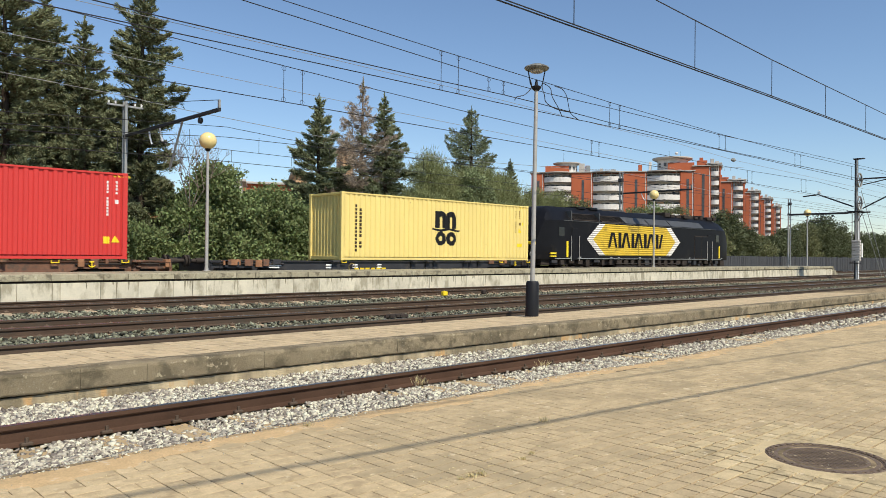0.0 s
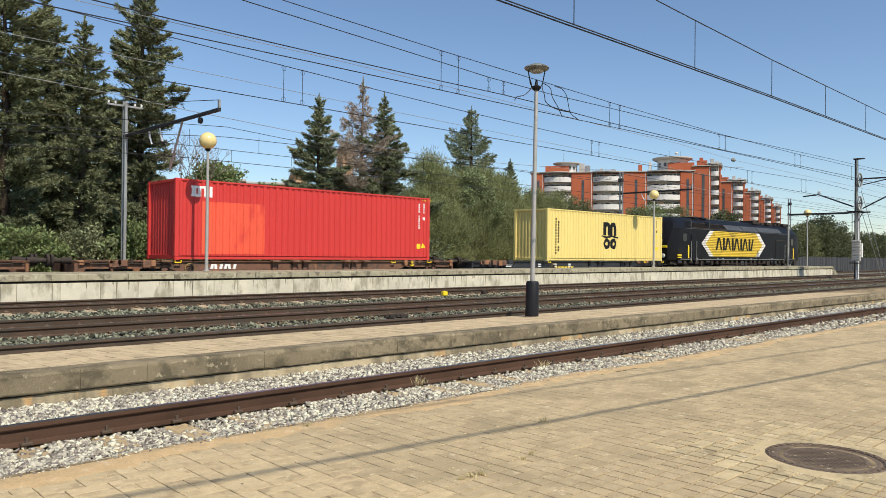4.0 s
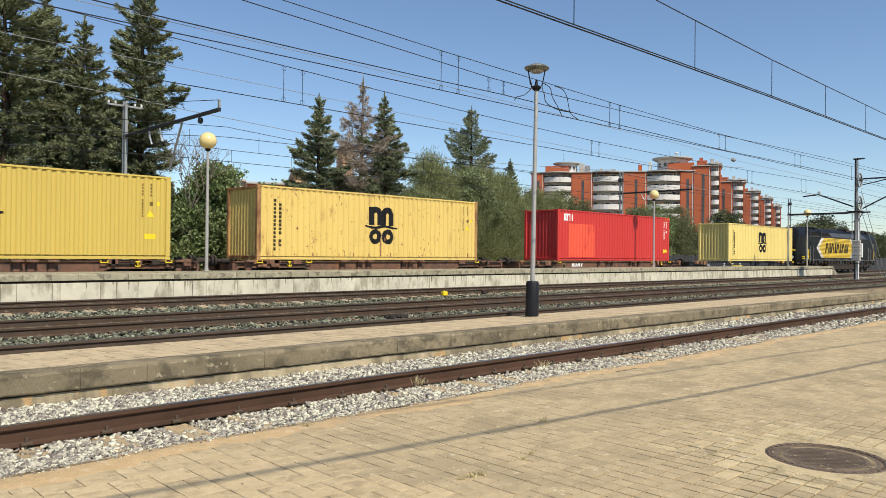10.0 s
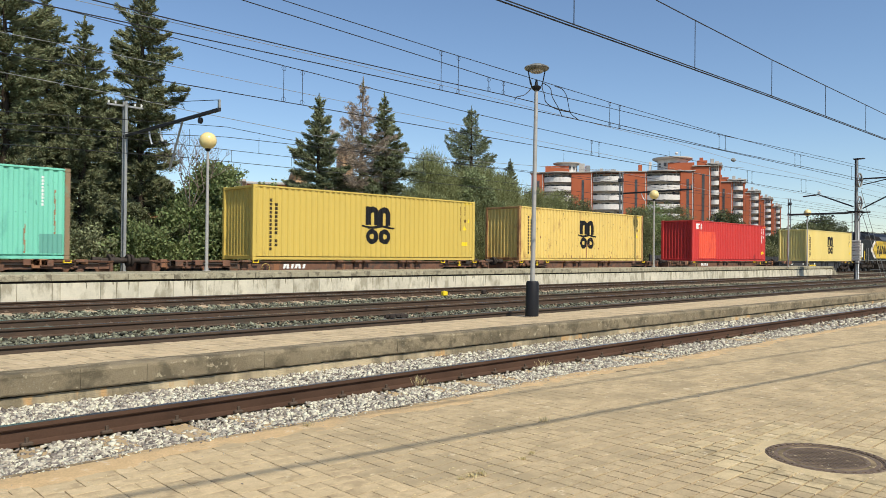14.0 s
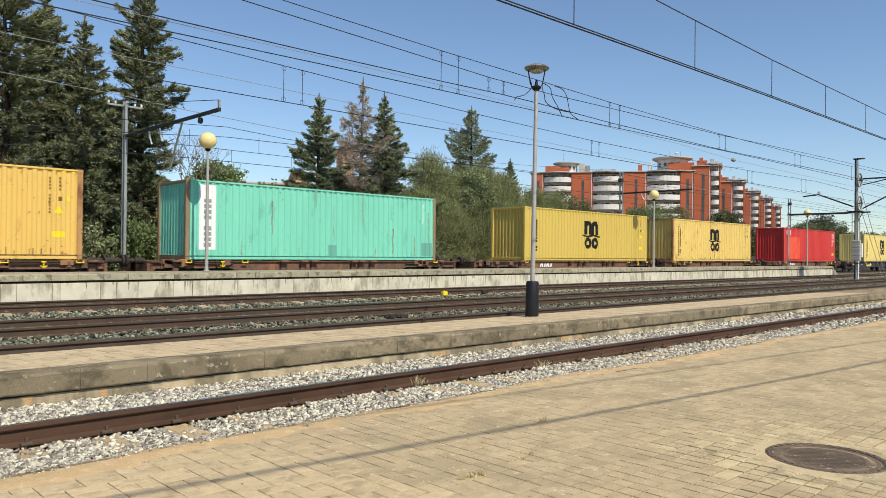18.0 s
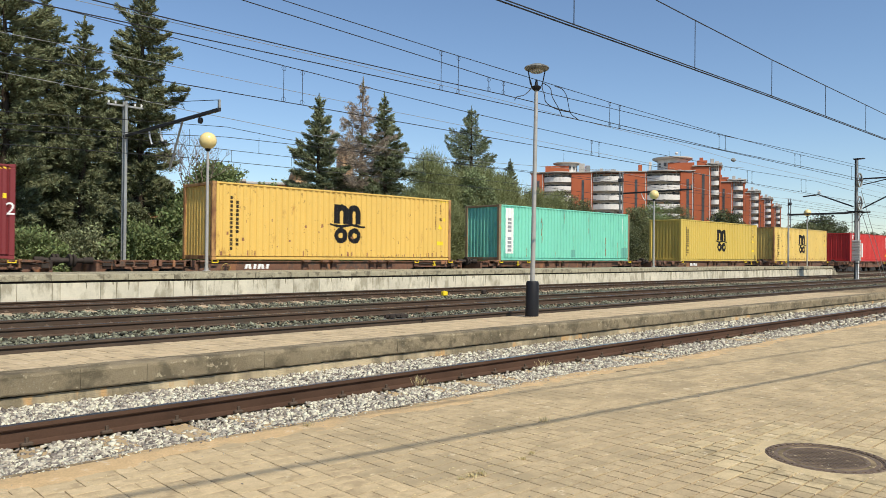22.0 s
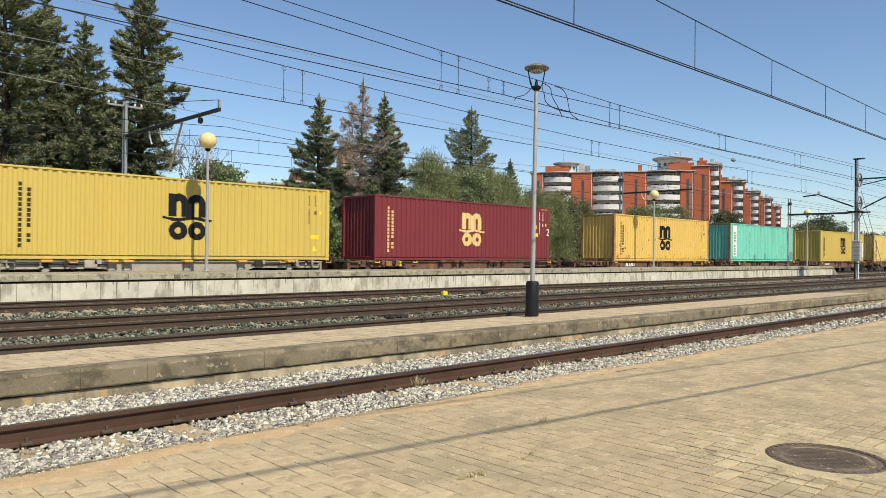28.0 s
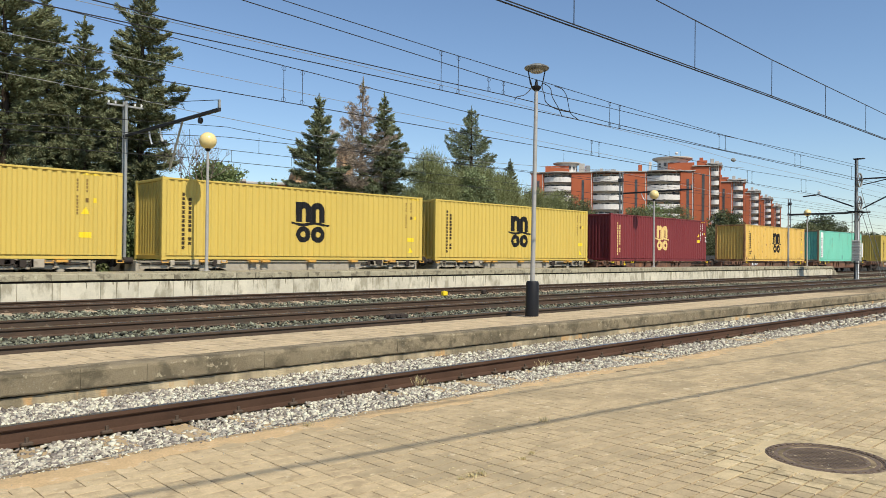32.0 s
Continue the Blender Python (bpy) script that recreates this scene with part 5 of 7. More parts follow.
for fx in (4.4, 5.6):
    part("roof_unit", Shape().box(fx, fx + 0.8, -0.8, 0.8, 4.1, 4.26, 0.04), LOCO_BLACK, loco)
for sgn in (-1, 1):
    for gx in (3.2, 5.95):
        part("panel_frame", Shape().box(gx - 0.32, gx - 0.24, sgn * 1.1 - 0.32, sgn * 1.1 + 0.32, 3.4, 3.92, 0.01), LOCO_GREY, loco)
    part("drip_rail", Shape().box(2.2, LOCO_L - 2.2, sgn * 1.44 - 0.02, sgn * 1.44 + 0.02, 3.33, 3.37, 0.006), LOCO_GREY, loco)
    part("sill_line", Shape().box(1.4, LOCO_L - 1.4, sgn * 1.44 - 0.015, sgn * 1.44 + 0.015, 1.2, 1.24, 0.005), MAST_GREY, loco)
    for dx0 in (17.2, 18.2):
        part("door_leaf", Shape().box(dx0 + 0.03, dx0 + 0.97, sgn * 1.458 - 0.012, sgn * 1.458 + 0.012, 1.3, 2.8, 0.008), LOCO_BLACK, loco)
for fx in (9.5, 12.2, 15.6):
    part("roof_fan", Shape().lathe((fx, 0, 4.1), [(0.6, 0), (0.6, 0.12), (0.52, 0.14)], 20), LOCO_GREY, loco)
for bx in (4.2, LOCO_L - 4.2):
    b = new("bogie")
    b.parent = loco
    b.matrix_basis = pose(bx, 0, RAIL_Z)
    for sgn in (-1, 1):
        part("side_frame", Shape().box(-2.1, 2.1, sgn * 1.12 - 0.09, sgn * 1.12 + 0.09, 0.42, 0.72, 0.04), GEAR, b)
        for dx in (-1.7, 0, 1.7):
            part("axle_box", Shape().box(dx - 0.18, dx + 0.18, sgn * 1.2 - 0.1, sgn * 1.2 + 0.1, 0.36, 0.66, 0.03), GEAR, b)
            part("spring", Shape().tube((dx + 0.35, sgn * 1.16, 0.5), (dx + 0.35, sgn * 1.16, 0.86), 0.09, n=10), GEAR, b)
    for dx in (-1.7, 0, 1.7):
        w = part("wheelset", WHEELSET, GEAR, b, at=pose(dx, 0, WHEEL_R))
        WHEELS.append((w, dx, WHEEL_R))
MOVERS.append((loco, LOCO_X, TRAIN_Y, 0))


# ---- lamps ----
def globe_lamp(x, y, base, height, label):
    lamp = thing("globe_lamp", label, "platform lamp", pose(x, y, base), "globe lamps on the far platform")
    part("base_plate", Shape().lathe((0, 0, 0), [(0.13, 0), (0.13, 0.02), (0.07, 0.03), (0.065, 0.12)], 16), GALV, lamp, smooth=35)
    part("pole", Shape().lathe((0, 0, 0), [(0.06, 0.02), (0.057, 1.5), (0.045, height - 0.62)], 12), GALV, lamp, smooth=35)
    part("collar", Shape().lathe((0, 0, height - 0.66), [(0.05, 0), (0.085, 0.04), (0.10, 0.1), (0.06, 0.12)], 16), BLACK_PAINT, lamp, smooth=35)
    prof = [(max(0.02, 0.29 * math.sin(math.pi * k / 16)), -0.29 * math.cos(math.pi * k / 16)) for k in range(17)]
    part("globe", Shape().lathe((0, 0, height - 0.29), prof, 28), GLOBE, lamp, "yellowed acrylic globe", smooth=60)
    return lamp


gl = globe_lamp(11.69, 23.85, 0.73, 4.755, "slim grey lamp post with a yellowed globe")
for gx in (40.93, 65.2):
    copy_thing(gl, pose(gx, 23.85 if gx < 60 else 23.6, 0.73))

hat = thing("hat_lamp", "slim pale lamp post with disc head and black base", "platform lamp", Matrix.Translation((12.45, 10.17, 0.04)) @ Matrix.Rotation(radians(0.6), 4, AIM))
part("base_sleeve", Shape().lathe((0, 0, 0), [(0.19, -0.02), (0.19, 0.02), (0.145, 0.03), (0.14, 0.74), (0.12, 0.78), (0.06, 0.79)], 20), BLACK_PAINT, hat, "black base sleeve", smooth=35)
part("pole", Shape().lathe((0, 0, 0), [(0.052, 0.7), (0.049, 2.0), (0.040, 4.95)], 14), GALV, hat, smooth=35)
part("collar", Shape().lathe((0, 0, 4.9), [(0.05, 0), (0.10, 0.05), (0.11, 0.09), (0.04, 0.12), (0.02, 0.24)], 16), BLACK_PAINT, hat, smooth=35)
for a in (-1, 1):
    c, s_ = math.cos(YAW) * a, -math.sin(YAW) * a
    part("arm", Shape().line([(0.07 * c, 0.07 * s_, 4.96), (0.13 * c, 0.13 * s_, 5.05), (0.19 * c, 0.19 * s_, 5.38)], 0.014), BLACK_PAINT, hat)
part("disc_head", Shape().lathe((0, 0, 5.33), [(0.02, 0.0), (0.16, 0.0), (0.25, 0.03), (0.27, 0.06), (0.25, 0.09), (0.14, 0.135), (0.02, 0.145)], 28), LAMP_HEAD, hat, "grey disc lamp head", smooth=50)
part("diffuser", Shape().lathe((0, 0, 5.30), [(0.02, 0.0), (0.13, 0.0), (0.155, 0.032)], 24), GALV, hat, "pale lamp glass", smooth=50)


# ---- catenary masts ----
def lattice_mast(at, base, top, label, arm_len, arm_z, brace=True):
    m = thing("catenary_mast", label, "mast", pose(at[0], at[1], base), "catenary masts behind the freight line")
    h = top - base
    for dy in (-0.12, 0.12):
        part("leg", Shape().box(-0.06, 0.06, dy - 0.04, dy + 0.04, 0, h, 0.008), MAST_GREY, m)
    for k in range(int(h / 0.5)):
        z = 0.3 + 0.5 * k
        part("lacing", Shape().tube((0, -0.12, z), (0, 0.12, z + 0.3), 0.012, n=4), MAST_GREY, m)
    z = arm_z - base
    arm = part("boom", Shape().box(-0.05, 0.05, -arm_len, 0.2, z - 0.06, z + 0.06, 0.01), MAST_DARK, m, "long dark boom over the track")
    part("boom_end", Shape().box(-0.03, 0.03, -arm_len, -arm_len + 0.12, z, z + 0.34, 0.008), MAST_GREY, arm)
    part("tie", Shape().line([(0, 0, h - 0.1), (0, -arm_len + 0.06, z + 0.33)], 0.012, 4), MAST_DARK, m)
    if brace:
        part("cross_arm", Shape().box(-0.75, 0.75, -0.04, 0.04, h - 0.24, h - 0.16, 0.01), MAST_GREY, m)
    for q in (-0.68, -0.4, 0.4, 0.68) if brace else ():
        part("insulator", Shape().lathe((q, 0, h - 0.16), [(0.02, 0), (0.05, 0.03), (0.03, 0.06), (0.05, 0.09), (0.02, 0.13)], 10), PORCELAIN, m)
    if not brace:
        part("floodlight", Shape().box(-0.42, -0.12, -0.3, 0.05, h - 0.75, h - 0.45, 0.03), MAST_DARK, m, "dark floodlight box")
    part("pulley", Shape().lathe((0, -arm_len + 1.45, z - 0.2), [(0.05, -0.05), (0.11, -0.05), (0.11, 0.05), (0.05, 0.05)], 14, "x"), MAST_DARK, m)
    if brace:
        part("steady_strut", Shape().tube((0, -arm_len * 0.66, z), (0, -arm_len * 0.53, z - 1.75), 0.04, n=8), MAST_GREY, m)
    for k, yy in enumerate((-arm_len * 0.30, -arm_len * 0.42)):
        part("insulator", Shape().line([(0, yy, z - 0.08), (0, yy - 0.1, z - 0.35), (0, yy - 0.28, z - 0.62)], 0.035, 8), PORCELAIN, m)
        part("steady_arm", Shape().line([(0, yy - 0.28, z - 0.62), (0, yy - 0.6, z - 0.7), (0, yy - 1.3, z - 0.62)], 0.016, 6), MAST_DARK, m)
    return m


lattice_mast((11.86, 31.8), -0.2, 7.70, "grey lattice mast with a long boom over the freight line", 8.45, 6.23)
lattice_mast((49.7, 31.8), -0.2, 7.85, "grey lattice mast with a dark boom before the flats", 5.9, 6.25, False)
lattice_mast((82.2, 31.6), -0.2, 7.8, "distant grey lattice mast beside the freight line", 5.8, 6.0, False)

tm = thing("tension_mast", "tall dark catenary mast with weight wheels and stacked weights", "mast", pose(58.35, 17.75, -0.12))
part("column", Shape().box(-0.09, 0.08, -0.085, 0.11, 0, 8.65, 0.01), MAST_DARK, tm, "dark steel column")
part("column_flange", Shape().box(-0.02, 0.16, -0.15, -0.09, 0, 5.4, 0.01), PORCELAIN, tm, "pale column flange")
part("column_plate", Shape().box(-0.26, -0.10, -0.10, -0.02, 0, 8.6, 0.01), MAST_GREY, tm)
part("cap", Shape().box(-0.2, 0.2, -0.5, 0.2, 8.65, 8.72, 0.01), MAST_DARK, tm)
for z in (7.1, 5.45):
    wheel = part("weight_wheel", Shape().lathe((-0.57, -0.36, z), [(0.44, -0.05), (0.52, -0.06), (0.52, 0.06), (0.44, 0.05), (0.44, -0.05)], 24, "y"), MAST_GREY, tm, "spoked tension wheel", smooth=40)
    for k in range(6):
        a = math.pi * k / 3
        part("spoke", Shape().tube((-0.57, -0.36, z), (-0.57 + 0.45 * math.cos(a), -0.36, z + 0.45 * math.sin(a)), 0.025, n=6), MAST_GREY, wheel)
    part("wheel_arm", Shape().box(-0.62, -0.1, -0.44, -0.08, z - 0.04, z + 0.04, 0.01), MAST_DARK, tm)
for k in range(8):
    part("weight", Shape().box(-0.62, -0.3, -0.42, 0.1, 1.35 + 0.185 * k, 1.515 + 0.185 * k, 0.02), ROOF_SLAB, tm, "stacked concrete weight")
for yy in (-0.36, -0.1, 0.14):
    part("guide_rod", Shape().tube((-0.46, yy, 1.2), (-0.46, yy, 4.9), 0.025, n=6), GALV, tm)
part("guide_bar", Shape().box(-0.52, -0.1, -0.5, 0.4, 4.85, 4.93, 0.01), MAST_DARK, tm)
part("guide_bar", Shape().box(-0.52, -0.1, -0.5, 0.3, 1.15, 1.22, 0.01), MAST_DARK, tm)
part("cantilever", Shape().line([(0, 0.2, 5.25), (0, 2.6, 6.25), (0, 3.7, 6.15)], 0.05, 8), MAST_DARK, tm)
part("cantilever", Shape().line([(0, -0.4, 5.1), (0, -2.2, 6.05)], 0.05, 8), MAST_DARK, tm)
part("top_arm", Shape().box(-0.06, 0.06, -2.6, -0.2, 7.18, 7.28, 0.01), MAST_DARK, tm)
part("top_strut", Shape().tube((0, -0.4, 6.8), (0, -2.4, 7.2), 0.035, n=6), MAST_DARK, tm)
part("cross_beam", Shape().box(-0.05, 0.05, -0.9, 4.8, 4.78, 4.88, 0.01), MAST_DARK, tm, "dark horizontal beam")
for yy in (2.2, -0.4):
    part("steady_arm", Shape().line([(0, yy, 4.8), (0, yy + 0.3, 4.2), (0, yy + 0.7, 4.15)], 0.03, 6), MAST_DARK, tm)
for k in range(3):
    part("insulator", Shape().lathe((0, 2.55 - 0.0, 6.3 + 0.1 * k), [(0.04, 0), (0.16, 0.03), (0.04, 0.07)], 12), PORCELAIN, tm)
part("notice_plate", Shape().box(-0.14, 0.14, -0.40, -0.37, 1.6, 2.6, 0.01), PORCELAIN, tm)
part("stay", Shape().line([(0, -0.3, 6.4), (5.5, -0.4, 0.1)], 0.02, 5).line([(0, -0.3, 5.0), (5.0, -0.3, 0.1)], 0.02, 5), MAST_GREY, tm, "slanting stay rods")
post = thing("beam_post", "slim grey post carrying the cross beam", "post", pose(58.35, 22.5, 0.72))
part("pole", Shape().lathe((0, 0, 0), [(0.07, 0), (0.06, 4.0)], 12), GALV, post, smooth=35)
part("cap", Shape().lathe((0, 0, 3.98), [(0.09, 0), (0.09, 0.08), (0.02, 0.1)], 12), MAST_DARK, post)


# ---- overhead wires ----
def wire(name, label, y, pts, r=0.0095, mat=WIRE, y_end=None, reach=(-40, 160)):
    """A wire along the track through (x, z) points, carried on level past its ends."""
    (xa, za), (xb, zb) = pts[0], pts[-1]
    path = [(reach[0], za)] + list(pts) + [(reach[1], zb)]
    out = []
    for (x0, z0), (x1, z1) in zip(path[:-1], path[1:]):
        n = max(1, int((x1 - x0) / 6))
        for k in range(n):
            u = k / n
            out.append((x0 + (x1 - x0) * u, y, z0 + (z1 - z0) * u))
    out.append((path[-1][0], y, path[-1][1]))
    ob = part(name, Shape().line(out, r * 1.18, 5), mat)
    return tagged(ob, label, "overhead wire", "overhead wires")


def dropper(y, x, z0, z1, parent, loop=True):
    sh = Shape().tube((x, y, z0), (x, y, z1), 0.008, n=4)
    if loop:
        for z, sg in ((z0 + 0.07, 1), (z1 - 0.07, -1)):
            sh.line([(x + 0.07 * math.sin(a), y, z + 0.07 * math.cos(a) - 0.0) for a in [k * math.pi / 4 for k in range(9)]], 0.006, 4)
    part("dropper", sh, WIRE, parent)


def level(pts, x):
    """Height of a wire through (x, z) points."""
    return float(np.interp(x, [p[0] for p in pts], [p[1] for p in pts]))


near_c = [(8.1, 5.13), (13.8, 5.177), (17.6, 5.20), (26.4, 5.208), (60, 5.2)]
near_m = [(2, 6.75), (8, 6.4), (12.5, 6.17), (13.9, 6.135), (17.6, 6.053), (21.1, 6.02), (26.4, 5.98), (34, 6.15), (42, 6.5), (48, 6.9)]
wire("contact_wire", "dark twin contact wire over the side line", 7.2, near_c)
wire("contact_wire", "dark twin contact wire over the side line", 7.235, [(x, z - 0.03 + 0.0006 * min(x, 30)) for x, z in near_c], 0.011)
mess = wire("messenger_wire", "sagging messenger wire over the side line", 7.2, near_m)
for x in (9.82, 13.88, 17.62, 21.12, 24.45, 29):
    dropper(7.2, x, level(near_c, x) - 0.01, level(near_m, x), mess, False)
main_m = [(2, 7.6), (9.5, 7.335), (14.43, 7.178), (18.8, 7.08), (23.3, 6.978), (31.6, 6.877), (40.2, 6.88), (48, 6.98), (58, 7.1), (75, 6.8)]
main_c = [(4.57, 5.99), (10.2, 6.033), (18.4, 6.067), (23.3, 6.105), (31.6, 6.165), (40.2, 6.2), (58, 6.2)]
mess = wire("messenger_wire", "messenger wire over the main line", 15.2, main_m)
wire("contact_wire", "contact wire over the main line", 15.2, main_c, 0.0105)
for x in (14.46, 15.15, 22.95, 23.6, 31.58, 32.2, 40.2, 41.0, 49.0, 49.9):
    dropper(15.2, x, level(main_c, x), level(main_m, x), mess)
twin_m = [(2, 7.1), (7.9, 6.862), (9.82, 6.788), (14.3, 6.616), (15.85, 6.552), (18.6, 6.52), (22.06, 6.56), (30.3, 6.62), (40.2, 6.82), (58, 7.1)]
twin_c = [(4.9, 6.10), (6.4, 6.085), (9.83, 6.088), (13.9, 6.115), (16.35, 6.145), (17.93, 6.14), (22.07, 6.05), (30.3, 6.0), (45, 6.15), (58, 6.15)]
mess = wire("messenger_wire", "second messenger wire over the main line", 14.6, twin_m)
wire("contact_wire", "second contact wire over the main line", 14.6, twin_c, 0.011)
for x in (15.81, 16.45):
    dropper(14.6, x, level(twin_c, x), level(twin_m, x), mess)
# jumper loops between the wires
def smooth_path(pts, n=6):
    """Points of a soft curve through the given ones."""
    q = [Vector(pts[0])] + [Vector(p) for p in pts] + [Vector(pts[-1])]
    out = []
    for i in range(1, len(q) - 2):
        for k in range(n):
            t = k / n
            out.append(0.5 * ((2 * q[i]) + (q[i + 1] - q[i - 1]) * t + (2 * q[i - 1] - 5 * q[i] + 4 * q[i + 1] - q[i + 2]) * t * t + (3 * q[i] - q[i - 1] - 3 * q[i + 1] + q[i + 2]) * t ** 3))
    return out + [q[-2]]



j = wire("feeder_wire", "thin feeder wire above the platform", 23.0, [(5.2, 7.345), (9.4, 7.31), (15.6, 7.2), (33.15, 6.962), (58, 6.6)], 0.008, WIRE_PALE)
for pts in ([(17.2, 14.8, 6.13), (17.54, 15.0, 6.31), (17.92, 15.0, 6.44), (18.25, 15.0, 6.74), (18.4, 15.2, 7.05)], [(19.03, 15.2, 7.02), (18.92, 15.1, 6.8), (18.9, 15.0, 6.59), (19.0, 15.0, 6.35), (19.3, 14.8, 6.15), (19.78, 14.6, 6.09)],
            [(19.1, 15.2, 7.03), (19.46, 15.2, 6.93), (19.3, 15.0, 6.6), (19.5, 14.9, 6.25), (20.1, 15.2, 6.08)], [(19.7, 15.2, 7.03), (20.1, 15.2, 7.0), (20.36, 15.2, 6.8), (20.46, 15.2, 6.52), (20.6, 15.2, 6.25), (21.1, 15.2, 6.07)]):
    tagged(part("jumper_cable", Shape().line(smooth_path(pts), 0.014, 6), WIRE), "looped dark jumper cable between two wires", "cable", "jumper cables")
plat_m = [(1.8, 7.05), (5.95, 6.869), (7.41, 6.805), (12.27, 6.632), (14.67, 6.53), (18.66, 6.41), (26.1, 6.265), (31.3, 6.24), (41, 6.3), (51.7, 6.48), (67, 6.2)]
plat_c = [(5.3, 5.657), (11.8, 5.65), (20, 5.645), (32.4, 5.63), (51.7, 5.6)]
mess = wire("messenger_wire", "messenger wire over the platform line", 18.2, plat_m)
wire("contact_wire", "contact wire over the platform line", 18.2, plat_c, 0.0105)
for x in (11.17, 11.79, 26.15, 26.69, 41.3, 41.9, 49.2, 50.0):
    dropper(18.2, x, level(plat_c, x), level(plat_m, x), mess)
thin = [(11.4, 6.47), (15.58, 6.45), (24.95, 6.3), (29.4, 6.28), (34.75, 6.08), (60, 6.0)]
wire("feeder_wire", "thin pale wire with an insulator above the main line", 16.0, thin, 0.006, WIRE_PALE, reach=(-40, 150))
ins = thing("line_insulator", "grey ribbed insulator hung in a thin wire", "insulator", pose(34.75, 16.0, 6.08))
part("body", Shape().lathe((0, 0, 0), [(0.02, -0.14), (0.08, -0.11), (0.04, -0.07), (0.09, -0.03), (0.04, 0.01), (0.09, 0.05), (0.04, 0.08), (0.07, 0.11), (0.02, 0.14)], 12, "x"), MAST_GREY, ins, smooth=40)
for sx in (-1, 1):
    part("end_cap", Shape().tube((sx * 0.14, 0, 0), (sx * 0.2, 0, 0), 0.03, n=8), GALV, ins)
mess = wire("messenger_wire", "messenger wire over the freight line", 26.4, [(6, 5.74), (10, 6.0), (13.7, 6.22), (16.4, 6.06), (24.8, 5.95), (45, 6.3), (74, 6.3)])
wire("contact_wire", "contact wire over the freight line", 26.4, [(6, 5.19), (10.2, 5.34), (16.4, 5.34), (22.2, 5.33), (45, 5.2)])
for x in (8.0, 12.2, 15.1, 18.5, 24.0, 30.0):
    dropper(26.4, x, 5.33, 5.95, mess, False)
wire("contact_wire", "second contact wire over the freight line", 26.4, [(6, 5.37), (10.2, 5.56), (13.7, 5.83), (19, 5.91), (45, 6.1)], 0.011)
wire("contact_wire", "contact wire beyond the freight line", 27.5, [(6.2, 4.85), (13, 5.03), (17.1, 5.04), (45, 5.0)], 0.011)
for x in (10.0, 14.5, 17.3):
    dropper(27.5, x, 5.03, 5.5, mess, False)
wire("feeder_wire", "pale feeder wire carried on the mast tops", 31.8, [(7.2, 8.12), (11.72, 7.93), (14.6, 7.715), (20.6, 7.42), (31, 7.1), (49.7, 7.9), (66, 7.4), (82.2, 7.8)], 0.012, WIRE_PALE)
# service cables behind the camera, whose shadows cross the paving
for pts, r, lab in (([(-8.9, -1.05), (-0.88, -2.36), (3.12, -2.91), (7.12, -3.41), (11.12, -3.84), (29.1, -5.63)], 0.02, "thick black service cable strung over the paving"),
                    ([(-8.9, -0.39), (10.1, -2.635), (29.1, -4.88)], 0.012, "thin black service cable strung over the paving")):
    tagged(part("service_cable", Shape().line(smooth_path([(x + 0.24, y + 0.95, 7.0) for x, y in pts]), r, 6), WIRE), lab, "cable", "service cables")

def plain_mast(x, y, h, arms, label):
    m = thing("support_mast", label, "mast", pose(x, y, -0.2), "support masts")
    part("column", Shape().box(-0.12, 0.12, -0.12, 0.12, 0, h, 0.02), MAST_GREY, m)
    for ya, za in arms:
        part("arm", Shape().box(-0.05, 0.05, min(0, ya - y), max(0, ya - y), za + 0.2, za + 0.24, 0.01), MAST_DARK, m)


plain_mast(66.0, 9.4, 8.0, [(7.1, 5.2), (7.1, 6.85)], "plain catenary mast on the low platform")
plain_mast(150.0, 24.3, 7.4, [(22.9, 6.58)], "plain catenary mast behind the far platform")
plain_mast(-38.0, 9.4, 8.0, [(7.1, 5.1), (7.1, 6.7)], "plain catenary mast on the low platform")
for px_, py_ in ((-8.66, 0.25), (29.34, -4.3)):
    plain_mast(px_, py_, 7.25, [(py_ - 0.6, 6.99), (py_ + 0.6, 6.99)], "plain pole carrying the service cables")

# ---- lineside ----
yb = thing("yellow_marker_box", "small yellow plastic box between the rails", "track box", pose(18.4, 19.05, -0.1))
part("body", Shape().box(-0.11, 0.11, -0.07, 0.07, 0.0, 0.15, 0.02), YELLOW_MARK, yb)
part("lid", Shape().box(-0.07, 0.07, -0.04, 0.04, 0.15, 0.17, 0.008), YELLOW_MARK, yb)
db = thing("cable_box", "small dark track connection box beside the rail", "track box", pose(20.4, 19.0, -0.1))
part("body", Shape().box(-0.09, 0.09, -0.07, 0.07, 0.0, 0.15, 0.03), GEAR, db)
part("lead", Shape().line([(0.1, 0, 0.15), (0.35, 0.1, 0.05), (0.6, 0.4, 0.0)], 0.02), GEAR, db)
heap = Shape()
for k in range(14):
    heap.lathe((random.uniform(-0.25, 0.25), random.uniform(-0.08, 0.08), 0), [(0.01, -0.03), (0.07, 0.0), (0.06, 0.05), (0.01, 0.07)], 7)
tagged(part("oily_clump", heap, GEAR, None, at=pose(11.1, 13.1, -0.08)), "dark oily clump on the ballast", "debris")


